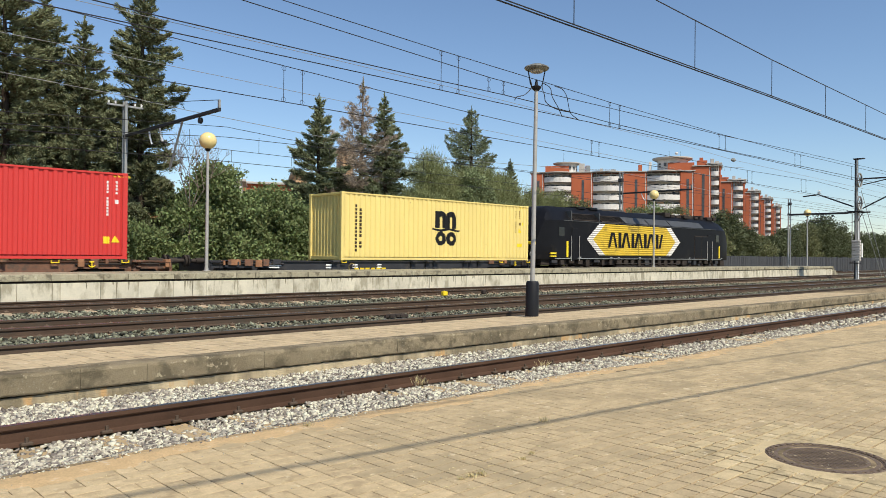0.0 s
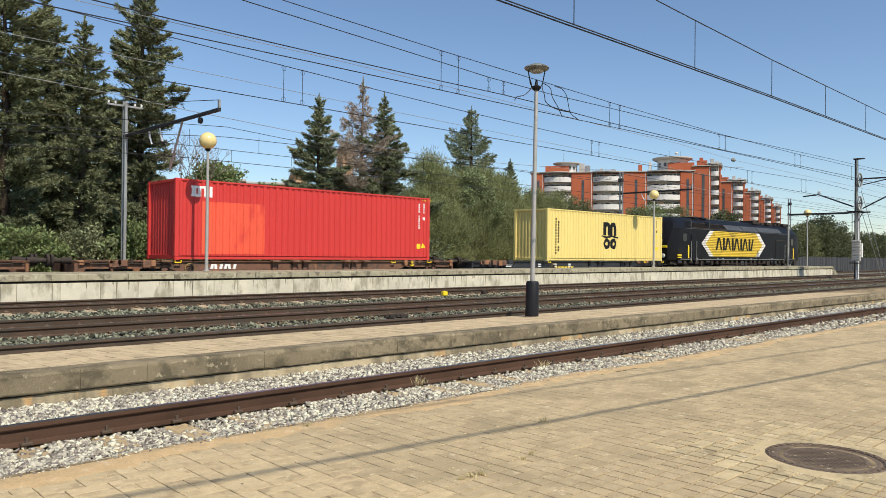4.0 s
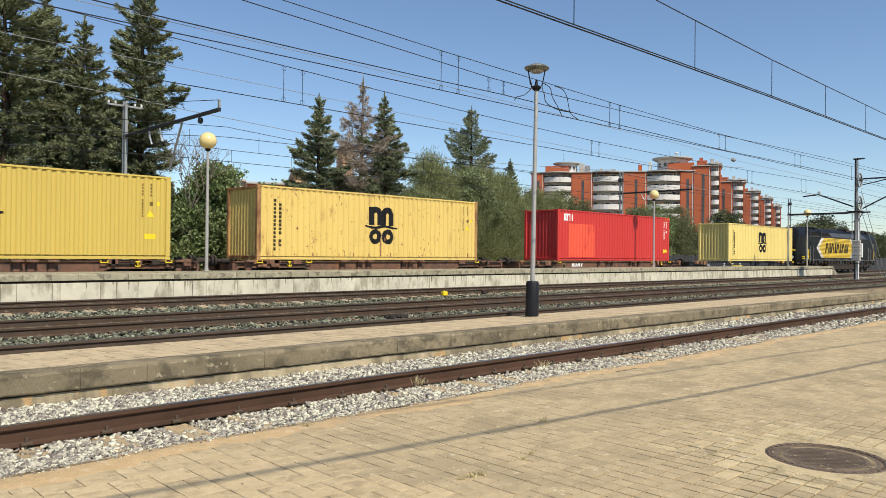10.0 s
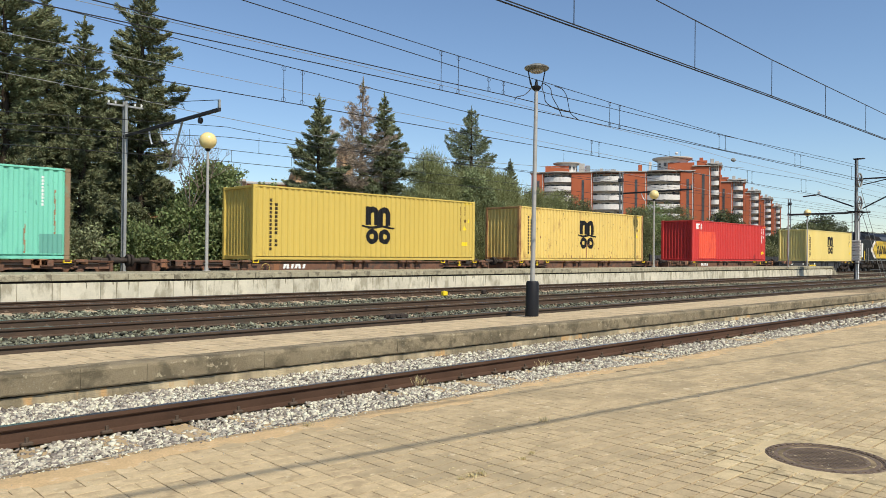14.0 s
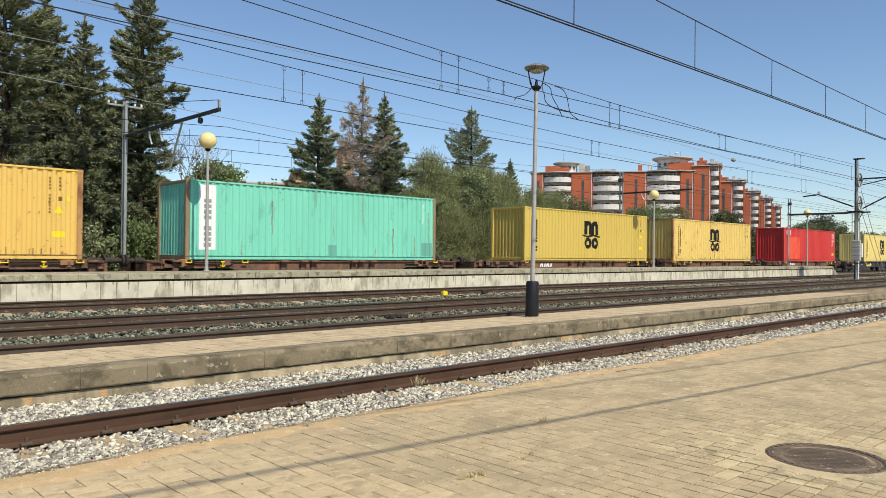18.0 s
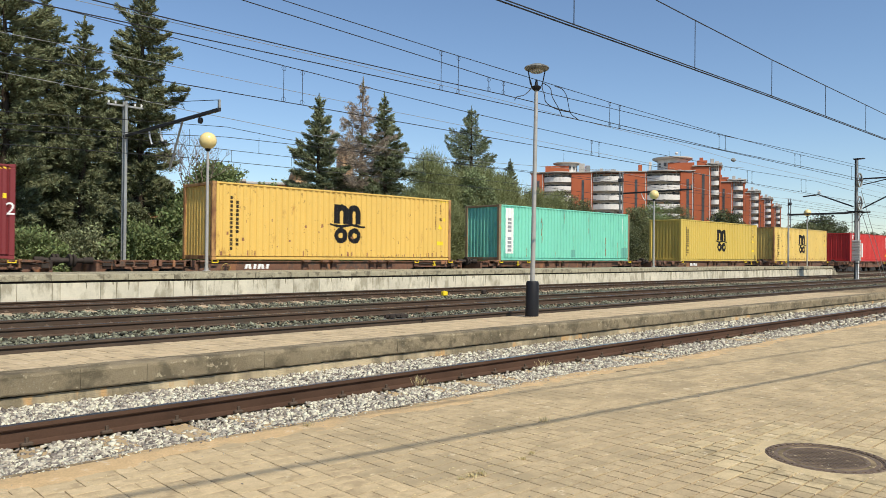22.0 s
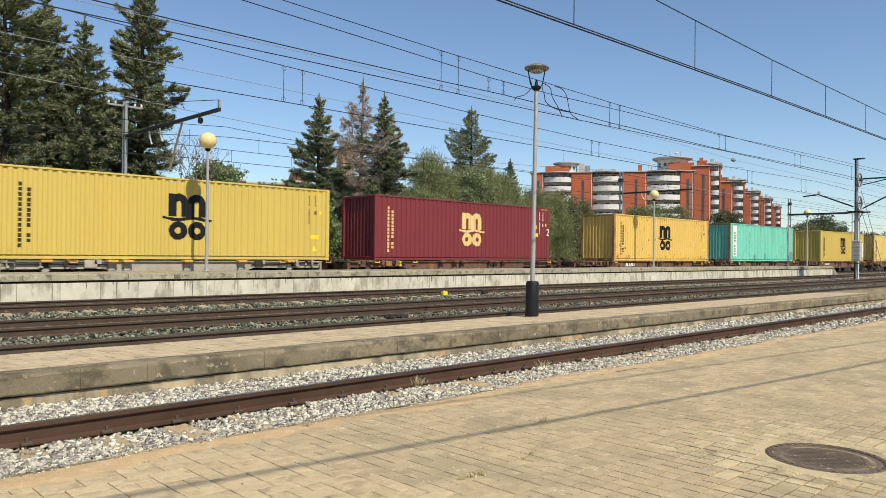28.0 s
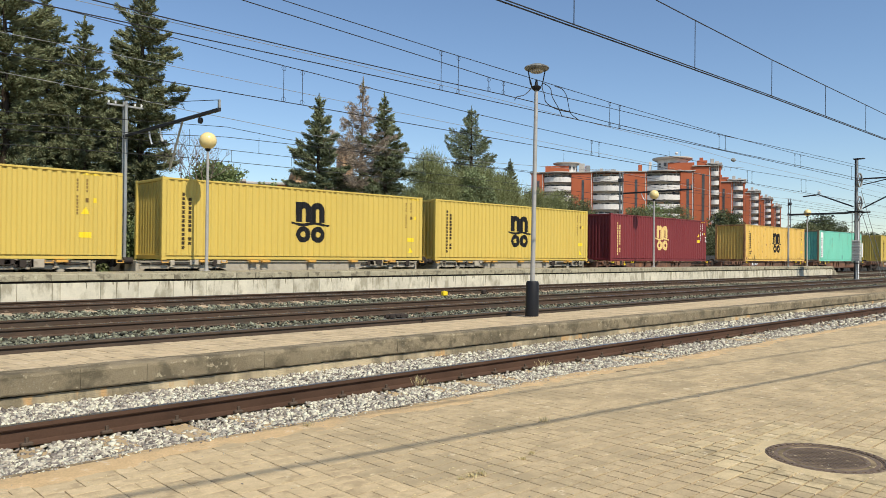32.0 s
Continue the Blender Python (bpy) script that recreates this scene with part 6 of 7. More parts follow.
# ---- trees ----
def leaf_quads(centres, ways, length, width, rng, jitter=0.8):
    """One small bent leaf or sprig at each centre, pointing roughly along its way."""
    n = len(centres)
    d = ways + jitter * (rng.random((n, 3)) - 0.5) * 2
    d /= np.linalg.norm(d, axis=1, keepdims=True) + 1e-9
    side = np.cross(d, rng.normal(size=(n, 3)))
    side /= np.linalg.norm(side, axis=1, keepdims=True) + 1e-9
    up = np.cross(side, d)
    ln = length * (0.6 + 0.8 * rng.random((n, 1)))
    wd = width * (0.6 + 0.8 * rng.random((n, 1)))
    a = centres - d * ln * 0.5
    b = centres + side * wd * 0.5 + up * wd * 0.25
    c = centres + d * ln * 0.5
    e = centres - side * wd * 0.5 + up * wd * 0.25
    v = np.stack([a, b, c, e], 1).reshape(-1, 3)
    return v, np.arange(4 * n).reshape(n, 4)


def leaf_tris(centres, ways, length, width, rng, jitter=0.8):
    """As leaf_quads, with one pointed triangle for each sprig."""
    n = len(centres)
    d = ways + jitter * (rng.random((n, 3)) - 0.5) * 2
    d /= np.linalg.norm(d, axis=1, keepdims=True) + 1e-9
    side = np.cross(d, rng.normal(size=(n, 3)))
    side /= np.linalg.norm(side, axis=1, keepdims=True) + 1e-9
    ln = length * (0.6 + 0.8 * rng.random((n, 1)))
    wd = width * (0.6 + 0.8 * rng.random((n, 1)))
    a = centres - d * ln * 0.45
    v = np.stack([a - side * wd * 0.5, a + side * wd * 0.5, centres + d * ln * 0.55], 1).reshape(-1, 3)
    return v, np.arange(3 * n).reshape(n, 3)


def limb_tube(sh, pts, r0, r1, n=6):
    sh.line(pts, r0, n, r1)


def conifer(x, y, base, height, radius, mat, seed, label, dens=1.0, thin=0.0, sprig=(0.145, 0.048), low=0.03, group="conifers behind the tracks", power=0.7, lean=(0.0, 0.0), wood=BARK, fat=1.0):
    """Limbs clothed in dense, uneven plumes of sprigs with side plumes, and bays of shade between them."""
    rng = np.random.default_rng(seed)
    tree = thing("conifer", label, "tree", pose(x, y, base), group)
    trunk, limbs, inner = Shape(), Shape(), Shape()

    def axis(u):
        return np.array([lean[0] * u + 0.10 * math.sin(3 * u + seed), lean[1] * u + 0.10 * math.cos(2.3 * u + seed), height * u])

    limb_tube(trunk, [tuple(axis(k / 8)) for k in range(9)], 0.05 + 0.017 * height, 0.012, 8)
    cen, way = [], []

    def plume(o, mid, tip, thick, bare):
        """Sprigs round a bent limb: thickest past its middle, lumpy, hanging a little below."""
        o, mid, tip = (np.asarray(q, float) for q in (o, mid, tip))
        ln = np.linalg.norm(tip - o) + 1e-6
        limb_tube(limbs, [tuple(o), tuple(mid), tuple(tip)], 0.01 + 0.014 * ln, 0.006, 4)
        m = int((1 - bare) * (14 + 330 * ln * thick) * (0.055 / sprig[1]) * dens)
        t = 0.12 + 0.9 * rng.random(m) ** 0.85
        phi = rng.random(m) * 6.283
        lump = 0.72 + 0.28 * np.sin(t * ln * 9.0 + seed + 3 * np.sin(phi)) + 0.6 * rng.random(m) ** 2
        rad = thick * lump * np.clip(np.sin(np.pi * np.clip(t, 0, 1) ** 0.75), 0.18, 1) * (0.55 + 0.45 * rng.random(m))
        tt = np.minimum(t, 1.02)[:, None]
        p = (1 - tt) ** 2 * o + 2 * tt * (1 - tt) * mid + tt * tt * tip
        w = (tip - o) / ln
        side = np.cross(w, (0, 0, 1.0))
        side /= np.linalg.norm(side) + 1e-6
        up = np.cross(side, w)
        away = np.cos(phi)[:, None] * side + np.sin(phi)[:, None] * up
        cen.append(p + away * rad[:, None] - np.array([0, 0, 0.18]) * thick)
        way.append(w * 0.9 + away * 0.6 + np.array([0, 0, 0.12]))
        # opaque core of the plume, its dark colour standing in for inner shade
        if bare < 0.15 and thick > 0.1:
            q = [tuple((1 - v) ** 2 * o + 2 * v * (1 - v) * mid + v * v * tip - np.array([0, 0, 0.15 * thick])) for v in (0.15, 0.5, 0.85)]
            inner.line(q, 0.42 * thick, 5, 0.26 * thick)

    nb = int(height * 11.0)
    for k in range(nb):
        u = low + (0.97 - low) * ((k + rng.random()) / nb) ** 0.92
        az = k * 2.399 + rng.normal() * 0.4
        bay = 0.5 + 0.5 * noise.noise(Vector((math.cos(az) * 1.2 + seed * 3.7, math.sin(az) * 1.2, u * height * 0.8)))
        full = radius * (1 - u) ** power * min(1.0, 0.16 + 3.6 * (1 - u))
        ln = min(full * (0.36 + 1.0 * bay) * (0.6 + 0.5 * rng.random()) * (1.45 if rng.random() < 0.25 else 0.92), 1.2 * full) + 0.1
        if rng.random() < thin:
            continue
        rise = -0.12 + 0.42 * rng.random() + 0.7 * u ** 3
        o = axis(u)
        out = np.array([math.cos(az), math.sin(az), 0.0])
        tip = o + out * ln + np.array([0, 0, ln * rise])
        mid = o + out * ln * 0.55 + np.array([0, 0, ln * rise * 0.15 - 0.05 * ln])
        thick = fat * min(0.40, 0.14 + 0.13 * ln) * (0.75 + 0.5 * rng.random())
        plume(o, mid, tip, thick, thin)
        for c in range(int(ln * 3.0 + 0.5)):
            t = 0.3 + 0.6 * rng.random()
            p = (1 - t) ** 2 * o + 2 * t * (1 - t) * mid + t * t * tip
            turn = rng.choice((-1, 1)) * (0.5 + 0.5 * rng.random())
            d = np.array([out[0] * math.cos(turn) - out[1] * math.sin(turn), out[0] * math.sin(turn) + out[1] * math.cos(turn), -0.15 + 0.6 * rng.random()])
            l2 = (0.25 + 0.35 * (1 - t) * ln) * (0.6 + 0.6 * rng.random())
            plume(p, p + d * l2 * 0.55 - np.array([0, 0, 0.04]), p + d * l2 + np.array([0, 0, 0.1 * l2]), thick * 0.78, thin)
    plume(axis(0.9), axis(0.95), axis(1.0), 0.13, thin * 0.5)
    cen, way = np.concatenate(cen), np.concatenate(way)
    v, f = leaf_tris(cen, way, sprig[0], sprig[1], rng, 0.5)
    part("trunk", trunk.mesh("trunk", tidy=False), wood, tree)
    tagged(part("branch_mass", limbs.mesh("branch_mass", tidy=False), wood, tree), kind="stuff")
    part("crown", raw_mesh("crown", v, f, mat), None, tree)
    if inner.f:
        tagged(part("inner_foliage", inner.mesh("inner_foliage", tidy=False), SHADED_CORE, tree, "foliage core inside the crown, coloured dark for the shade there"), kind="stuff")
    return tree


def leafy(x, y, base, height, blobs, mat, seed, label, leaf=(0.13, 0.085), count=12000, name="tree", hang=0.0, category="tree", group="leafy trees behind the tracks", hollow=0.4, clump=0.17):
    """A broad tree or shrub: blobs are (dx, dy, z, rx, rz) swells of the crown."""
    rng = np.random.default_rng(seed)
    tree = thing(name, label, category, pose(x, y, base), group)
    trunk = Shape()
    tot = sum(b[3] ** 2 for b in blobs)
    cen, way = [], []
    for dx, dy, z, rx, rz in blobs:
        limb_tube(trunk, [(0, 0, 0), (dx * 0.35, dy * 0.35, z * 0.45), (dx * 0.9, dy * 0.9, z)], 0.03 + 0.02 * height, 0.02, 6)
        n = int(count * rx ** 2 / tot / 26)
        d = rng.normal(size=(n, 3))
        d /= np.linalg.norm(d, axis=1, keepdims=True)
        lump = np.array([0.8 + 0.42 * noise.noise(Vector((q[0] * 2.2 + seed, q[1] * 2.2, q[2] * 2.2 + dx))) for q in d])[:, None]
        rad = (hollow + (1 - hollow) * rng.random((n, 1)) ** 0.6) * lump
        c = d * rad * np.array([rx, rx, rz]) + np.array([dx, dy, z])
        for q in range(0, n, 9):
            limb_tube(trunk, [(dx * 0.9, dy * 0.9, z - rz * 0.3), tuple(c[q])], 0.02, 0.006, 4)
        reps = 26
        cc = np.repeat(c, reps, 0) + rng.normal(size=(n * reps, 3)) * clump * np.array([1, 1, 0.6])
        cen.append(cc)
        way.append(np.repeat(d, reps, 0) * 0.6 + np.array([0, 0, 0.25 - hang]))
    cen, way = np.concatenate(cen), np.concatenate(way)
    keep = cen[:, 2] > 0.05
    v, f = (leaf_tris if leaf[1] < 0.05 else leaf_quads)(cen[keep], way[keep], leaf[0], leaf[1], rng)
    part("trunk", trunk.mesh("trunk", tidy=False), BARK, tree)
    part("crown", raw_mesh("crown", v, f, mat), None, tree)
    return tree


G = -0.2
conifer(8.2, 35.6, G, 14.6, 3.1, CYPRESS, 1, "tall dense dark green conifer beyond the freight line", power=0.42)
conifer(4.9, 37.0, G, 14.0, 3.0, CYPRESS, 12, "tall dense dark green conifer beyond the freight line", power=0.42)
conifer(10.3, 37.0, G, 13.4, 2.6, CYPRESS, 2, "tall dark conifer crowded by its neighbours", power=0.5)
conifer(11.4, 35.4, G, 12.3, 2.7, CYPRESS, 3, "slender pointed dark green conifer", power=0.62)
conifer(14.0, 35.4, G, 15.2, 3.0, CYPRESS, 4, "tall ragged dark conifer with a broad crown", power=0.5)
conifer(12.9, 37.6, G, 9.4, 2.6, CYPRESS_B, 5, "lower dense dark conifer behind the mast", power=0.5)
conifer(24.4, 36.0, G, 10.9, 4.9, CYPRESS_B, 6, "pointed blue-green conifer behind the train", power=1.05, fat=1.08)
conifer(27.3, 36.0, G, 12.4, 4.9, DEAD, 7, "half-dead conifer with bare brown twigs", dens=0.75, thin=0.25, sprig=(0.18, 0.029), power=0.85, fat=0.95, wood=DEAD_WOOD, lean=(0.35, 0.0))
conifer(28.75, 35.2, G, 11.5, 4.9, CYPRESS_B, 8, "narrow dark green conifer beside the dead one", power=1.0)
conifer(39.6, 38.2, G, 12.7, 3.0, CYPRESS_B, 9, "ragged green conifer rising above feathery shrubs", power=0.42, thin=0.15, low=0.35)
conifer(46.3, 40.2, G, 9.6, 2.4, CYPRESS_B, 10, "small pointed conifer top", power=0.7)
dead = thing("bare_tree", "small leafless tree with fine grey twigs", "tree", pose(14.9, 32.4, G), "leafy trees behind the tracks")
rngd, twigs = random.Random(3), Shape()


def twig(p, d, ln, r, depth):
    q = p + d * ln
    twigs.tube(tuple(p), tuple(q), r, r * 0.6, 4, False)
    if depth:
        for _ in range(3):
            nd = (d + Vector((rngd.uniform(-0.8, 0.8), rngd.uniform(-0.8, 0.8), rngd.uniform(-0.3, 0.7)))).normalized()
            twig(q, nd, ln * rngd.uniform(0.55, 0.85), r * 0.6, depth - 1)


twig(Vector((0, 0, 0)), Vector((0.05, 0, 1)), 3.6, 0.07, 0)
for k in range(4):
    twig(Vector((0.15, 0, 3.4)), Vector((rngd.uniform(-0.5, 0.6), rngd.uniform(-0.4, 0.4), 1)).normalized(), 1.2, 0.035, 4)
tagged(part("twig_mass", twigs.mesh("twig_mass", tidy=False), DEAD_WOOD, dead), kind="stuff")

# leafy trees and shrubs just behind the freight line
leafy(16.4, 32.8, G, 6.0, [(0, 0, 4.75, 1.35, 1.25), (-1.0, 0.3, 3.2, 1.4, 1.2), (1.0, -0.2, 3.4, 1.4, 1.2), (0.2, 0, 2.0, 1.8, 1.4), (-1.4, 0.2, 1.4, 1.3, 1.2), (1.6, 0, 1.5, 1.4, 1.2)], LEAF, 21, "spreading bright green leafy tree by the fence", leaf=(0.17, 0.11), count=38000, clump=0.24)
leafy(19.3, 33.0, G, 5.4, [(0, 0, 4.0, 1.3, 1.1), (1.0, 0, 3.9, 1.0, 0.9), (-1.0, 0, 2.4, 1.4, 1.2), (1.1, 0.1, 2.5, 1.5, 1.2), (0, 0, 1.3, 1.9, 1.2), (1.9, 0, 1.2, 1.3, 1.0)], LEAF, 22, "bushy green leafy tree", leaf=(0.17, 0.11), count=30000, clump=0.24)
leafy(21.9, 33.0, G, 4.6, [(0, 0, 3.2, 1.5, 1.1), (-1.0, 0, 1.7, 1.5, 1.4), (1.2, 0, 1.8, 1.6, 1.4)], LEAF, 23, "bushy green leafy tree", leaf=(0.17, 0.11), count=22000, clump=0.24)
for k, (sx, sy, sh_, sr) in enumerate([(3.0, 31.6, 3.0, 1.6), (5.8, 31.6, 3.2, 1.6), (8.2, 31.5, 2.8, 1.5), (10.6, 31.9, 2.6, 1.5), (12.9, 31.6, 3.2, 1.5), (24.6, 33.2, 3.8, 1.9)]):
    leafy(sx, sy + 1.2, G, sh_, [(0, 0, sh_ * 0.62, sr, sh_ * 0.36), (sr * 0.6, 0, sh_ * 0.4, sr * 0.8, sh_ * 0.34), (-sr * 0.6, 0, sh_ * 0.4, sr * 0.8, sh_ * 0.34)], LEAF if k % 3 else CYPRESS, 40 + k, "dense green shrub along the railway boundary", count=15000, name="shrub", category="shrub", group="shrubs along the boundary")
# feathery tamarisk-like trees
for k, (sx, sy, sh_, sr) in enumerate([(33.4, 36.2, 8.7, 1.9), (35.8, 36.8, 7.8, 2.2), (38.0, 36.2, 8.4, 2.4), (41.0, 36.6, 8.0, 2.2), (43.4, 37.4, 6.4, 2.0), (31.6, 35.4, 5.6, 1.6), (27.6, 33.9, 5.2, 1.8), (30.2, 33.6, 5.8, 1.9), (32.4, 33.8, 5.2, 1.8)]):
    leafy(sx, sy, G, sh_, [(0, 0, sh_ * 0.78, sr * 0.75, sh_ * 0.22), (sr * 0.4, 0, sh_ * 0.58, sr, sh_ * 0.24), (-sr * 0.45, 0, sh_ * 0.52, sr, sh_ * 0.24), (0, 0, sh_ * 0.28, sr * 1.1, sh_ * 0.25)], FEATHER, 60 + k, "feathery olive-green tamarisk tree", leaf=(0.26, 0.03), count=66000, hang=-0.5, hollow=0.4, clump=0.3)
# pale-leaved tree under the ragged conifer
leafy(36.6, 35.2, G, 7.7, [(0, 0, 6.5, 0.9, 1.1), (0.9, 0, 5.5, 1.0, 1.0), (-0.8, 0, 5.4, 0.8, 0.9), (1.9, 0, 4.8, 1.0, 0.9)], PALE_LEAF, 75, "pale green leafy tree among feathery shrubs", leaf=(0.14, 0.1), count=16000)
# separate rounded trees from behind the wagons to the right: x, y, height, radius
for k, (sx, sy, sh_, sr, mt) in enumerate([(45.0, 36.8, 7.2, 1.5, FEATHER), (47.8, 37.2, 7.0, 1.7, FEATHER), (50.6, 38.2, 7.3, 1.7, LEAF_OLIVE), (53.6, 38.5, 7.0, 1.9, LEAF_OLIVE),
                                           (57.5, 39.0, 5.0, 1.9, FAR_LEAF), (61.5, 39.5, 4.9, 2.0, FAR_LEAF), (66.5, 41.0, 7.0, 2.2, LEAF_OLIVE), (71.5, 42.0, 7.9, 2.6, LEAF), (76.5, 42.0, 8.1, 2.6, LEAF_OLIVE),
                                           (81.0, 42.5, 5.4, 2.2, FAR_LEAF), (86.0, 43.0, 4.4, 2.2, FAR_LEAF)]):
    leafy(sx, sy, G, sh_, [(0, 0, sh_ * 0.76, sr * 0.8, sh_ * 0.23), (sr * 0.6, 0, sh_ * 0.6, sr * 0.8, sh_ * 0.24), (-sr * 0.65, 0, sh_ * 0.56, sr * 0.8, sh_ * 0.24), (0.2 * sr, -0.3, sh_ * 0.5, sr * 0.9, sh_ * 0.2), (0, 0, sh_ * 0.25, sr * 1.15, sh_ * 0.24)], mt, 80 + k,
          "rounded olive-green tree behind the railway", leaf=(0.15, 0.1) if mt is not FEATHER else (0.3, 0.03), count=18000 if mt is not FEATHER else 44000, clump=0.22, hang=0.0 if mt is not FEATHER else -0.5)
for k, (sx, sy, sh_, sr) in enumerate([(92.0, 45.0, 5.6, 2.4), (97.5, 46.0, 8.6, 3.0), (103.0, 46.0, 6.2, 2.4), (110.0, 47, 5.0, 3.0), (118.0, 48, 5.4, 3.0), (125.0, 48.5, 7.0, 2.8), (132.0, 48.5, 8.2, 3.4), (138.5, 48, 9.8, 3.6), (146.0, 48.5, 9.4, 4.0),
                                       (155, 50, 7.4, 3.6), (167, 51, 7.6, 4.4), (182, 52, 8.0, 5.0), (198, 53, 8.0, 5.5), (216, 55, 9.0, 6), (235, 58, 9.5, 6.5)]):
    leafy(sx, sy, G, sh_, [(0, 0, sh_ * 0.74, sr * 0.8, sh_ * 0.24), (sr * 0.65, 0, sh_ * 0.54, sr * 0.8, sh_ * 0.27), (-sr * 0.65, 0, sh_ * 0.56, sr * 0.8, sh_ * 0.25), (0, -0.5, sh_ * 0.5, sr * 0.8, sh_ * 0.2), (0, 0, sh_ * 0.25, sr * 1.1, sh_ * 0.24)],
          FAR_LEAF if k % 3 else LEAF_OLIVE, 110 + k, "dark rounded tree beyond the boundary fence", leaf=(0.26, 0.18), count=15000, clump=0.34)

# ---- boundary fence ----
fence = thing("boundary_fence", "dark grey sheet boundary fence behind the tracks", "fence", pose(0, 0, G))
FP = Shape().box(0, 1.96, -0.02, 0.02, 0.02, 1.72, 0.008)
for q in range(4):
    FP.box(0.2 + 0.5 * q, 0.28 + 0.5 * q, -0.045, -0.015, 0.05, 1.7, 0.006)
FP = FP.mesh("fence_panel")
FPOST = Shape().box(-0.05, 0.05, -0.06, 0.06, 0, 1.8, 0.01).mesh("fence_post")
for k in range(90):
    fx = 55 + 2.0 * k
    part("fence_panel", FP, FENCE_GREY, fence, at=pose(fx, 32.4 + 0.012 * (fx - 55), random.uniform(-0.03, 0.03)))
    part("fence_post", FPOST, MAST_DARK, fence, at=pose(fx - 0.02, 32.4 + 0.012 * (fx - 55), 0))


# ---- blocks of flats ----
def balcony(block, u0, u1, z, bulge, glass_y, high):
    n = 8
    sh, slab = Shape(), Shape()
    arc = [(u0 + (u1 - u0) * k / n, -bulge * math.sin(math.pi * k / n) - 0.3) for k in range(n + 1)]
    for k in range(n):
        (xa, ya), (xb, yb_) = arc[k], arc[k + 1]
        sh.add([(xa, ya, z), (xb, yb_, z), (xb, yb_, z + high), (xa, ya, z + high), (xa, ya + 0.15, z), (xb, yb_ + 0.15, z), (xb, yb_ + 0.15, z + high), (xa, ya + 0.15, z + high)],
               [(0, 1, 2, 3), (4, 7, 6, 5), (3, 2, 6, 7), (0, 4, 5, 1)])
    pts = [(x, y) for x, y in arc] + [(u1, 2.4), (u0, 2.4)]
    slab.add([(x, y, zz) for zz in (z - 0.2, z) for x, y in pts], [tuple(range(len(pts) - 1, -1, -1)), tuple(range(len(pts), 2 * len(pts)))] +
             [(k, (k + 1) % len(pts), len(pts) + (k + 1) % len(pts), len(pts) + k) for k in range(len(pts))])
    b = part("balcony", sh.mesh("balcony", weld=True), WHITE_RENDER, block)
    part("balcony_floor", slab, WHITE_RENDER, b)
    rail_top = Shape().line([(x, y, z + high + 0.28) for x, y in arc], 0.05, 4)
    for x, y in arc[1:-1]:
        rail_top.tube((x, y, z + high), (x, y, z + high + 0.28), 0.03, n=4)
    part("balcony_rail", rail_top, MAST_DARK, b)
    rnd = random.Random(int(u0 * 31 + z * 7))
    w = (u1 - u0) / 5
    for k in range(5):
        part("window", Shape().box(u0 + k * w + rnd.uniform(0.1, 0.5), u0 + (k + 1) * w - rnd.uniform(0.1, 0.5), glass_y - 0.1, glass_y, z + 0.05, z + rnd.choice((2.4, 2.4, 1.9))), SHADE_GLASS, b)
    if rnd.random() < 0.5:
        q = u0 + (u1 - u0) * rnd.uniform(0.1, 0.6)
        part("awning", Shape().box(q, q + (u1 - u0) * rnd.uniform(0.12, 0.25), 0.3, 0.45, z + high - 0.1, z + 2.5), rnd.choice((WHITE_RENDER, PEACH, ROOF_SLAB)), b)


def flats(at, turn, width, deep, top, bays, label, storey=3.28, floors=7, high=1.6):
    """A block with its front along local x, facing -y: bays are (u0, u1, kind)."""
    block = thing("apartment_block", label, "building", pose(at[0], at[1], G, 0, 0, turn), "orange brick flats")
    part("wall", Shape().box(0, width, 2.2, deep, 0, top - 0.4), ORANGE_BRICK, block)
    for u0, u1, kind in bays:
        if kind == "brick":
            fin = part("brick_fin", Shape().box(u0, u1, -0.5, 2.25, 0, top - 0.5, 0.05), ORANGE_BRICK, block)
            if u1 - u0 > 4:
                m = u0 + (u1 - u0) * 0.55
                part("slit_window", Shape().box(m - 0.45, m + 0.45, -0.56, -0.44, 2.0, top - 3.0), SHADE_GLASS, fin)
                part("drain_pipe", Shape().box(u1 - 0.5, u1 - 0.32, -0.62, -0.5, 0.5, top - 0.6), WHITE_RENDER, fin)
        else:
            part("back_wall", Shape().box(u0, u1, 1.9, 2.25, 0, top - 0.6), WHITE_RENDER, block)
            for f in range(floors):
                balcony(block, u0 + 0.05, u1 - 0.05, top - 3.5 - storey * f, min(2.4, (u1 - u0) * 0.2), 1.88, high)
    arc = [(-0.6, -0.9)]
    for u0, u1, kind in bays:
        if kind == "brick":
            arc += [(u0 + 0.1, -0.9), (u1 - 0.1, -0.9)]
        else:
            arc += [(u0 + (u1 - u0) * q / 8, -0.9 - min(2.6, (u1 - u0) * 0.24) * math.sin(math.pi * q / 8)) for q in range(1, 8)]
            for q in (1, 3, 5, 7):
                part("terrace_post", Shape().box(u0 + (u1 - u0) * q / 8 - 0.1, u0 + (u1 - u0) * q / 8 + 0.1, -0.55, -0.35, top - 3.5, top - 0.3), WHITE_RENDER, block)
    arc += [(width + 0.6, -0.9)]
    pts = arc + [(width + 0.8, deep), (-0.8, deep)]
    m = len(pts)
    part("roof_slab", Shape().add([(x, y, z) for z in (top - 0.32, top) for x, y in pts], [tuple(range(m - 1, -1, -1)), tuple(range(m, 2 * m))] + [(k, (k + 1) % m, m + (k + 1) % m, m + k) for k in range(m)]), ROOF_SLAB, block)
    return block


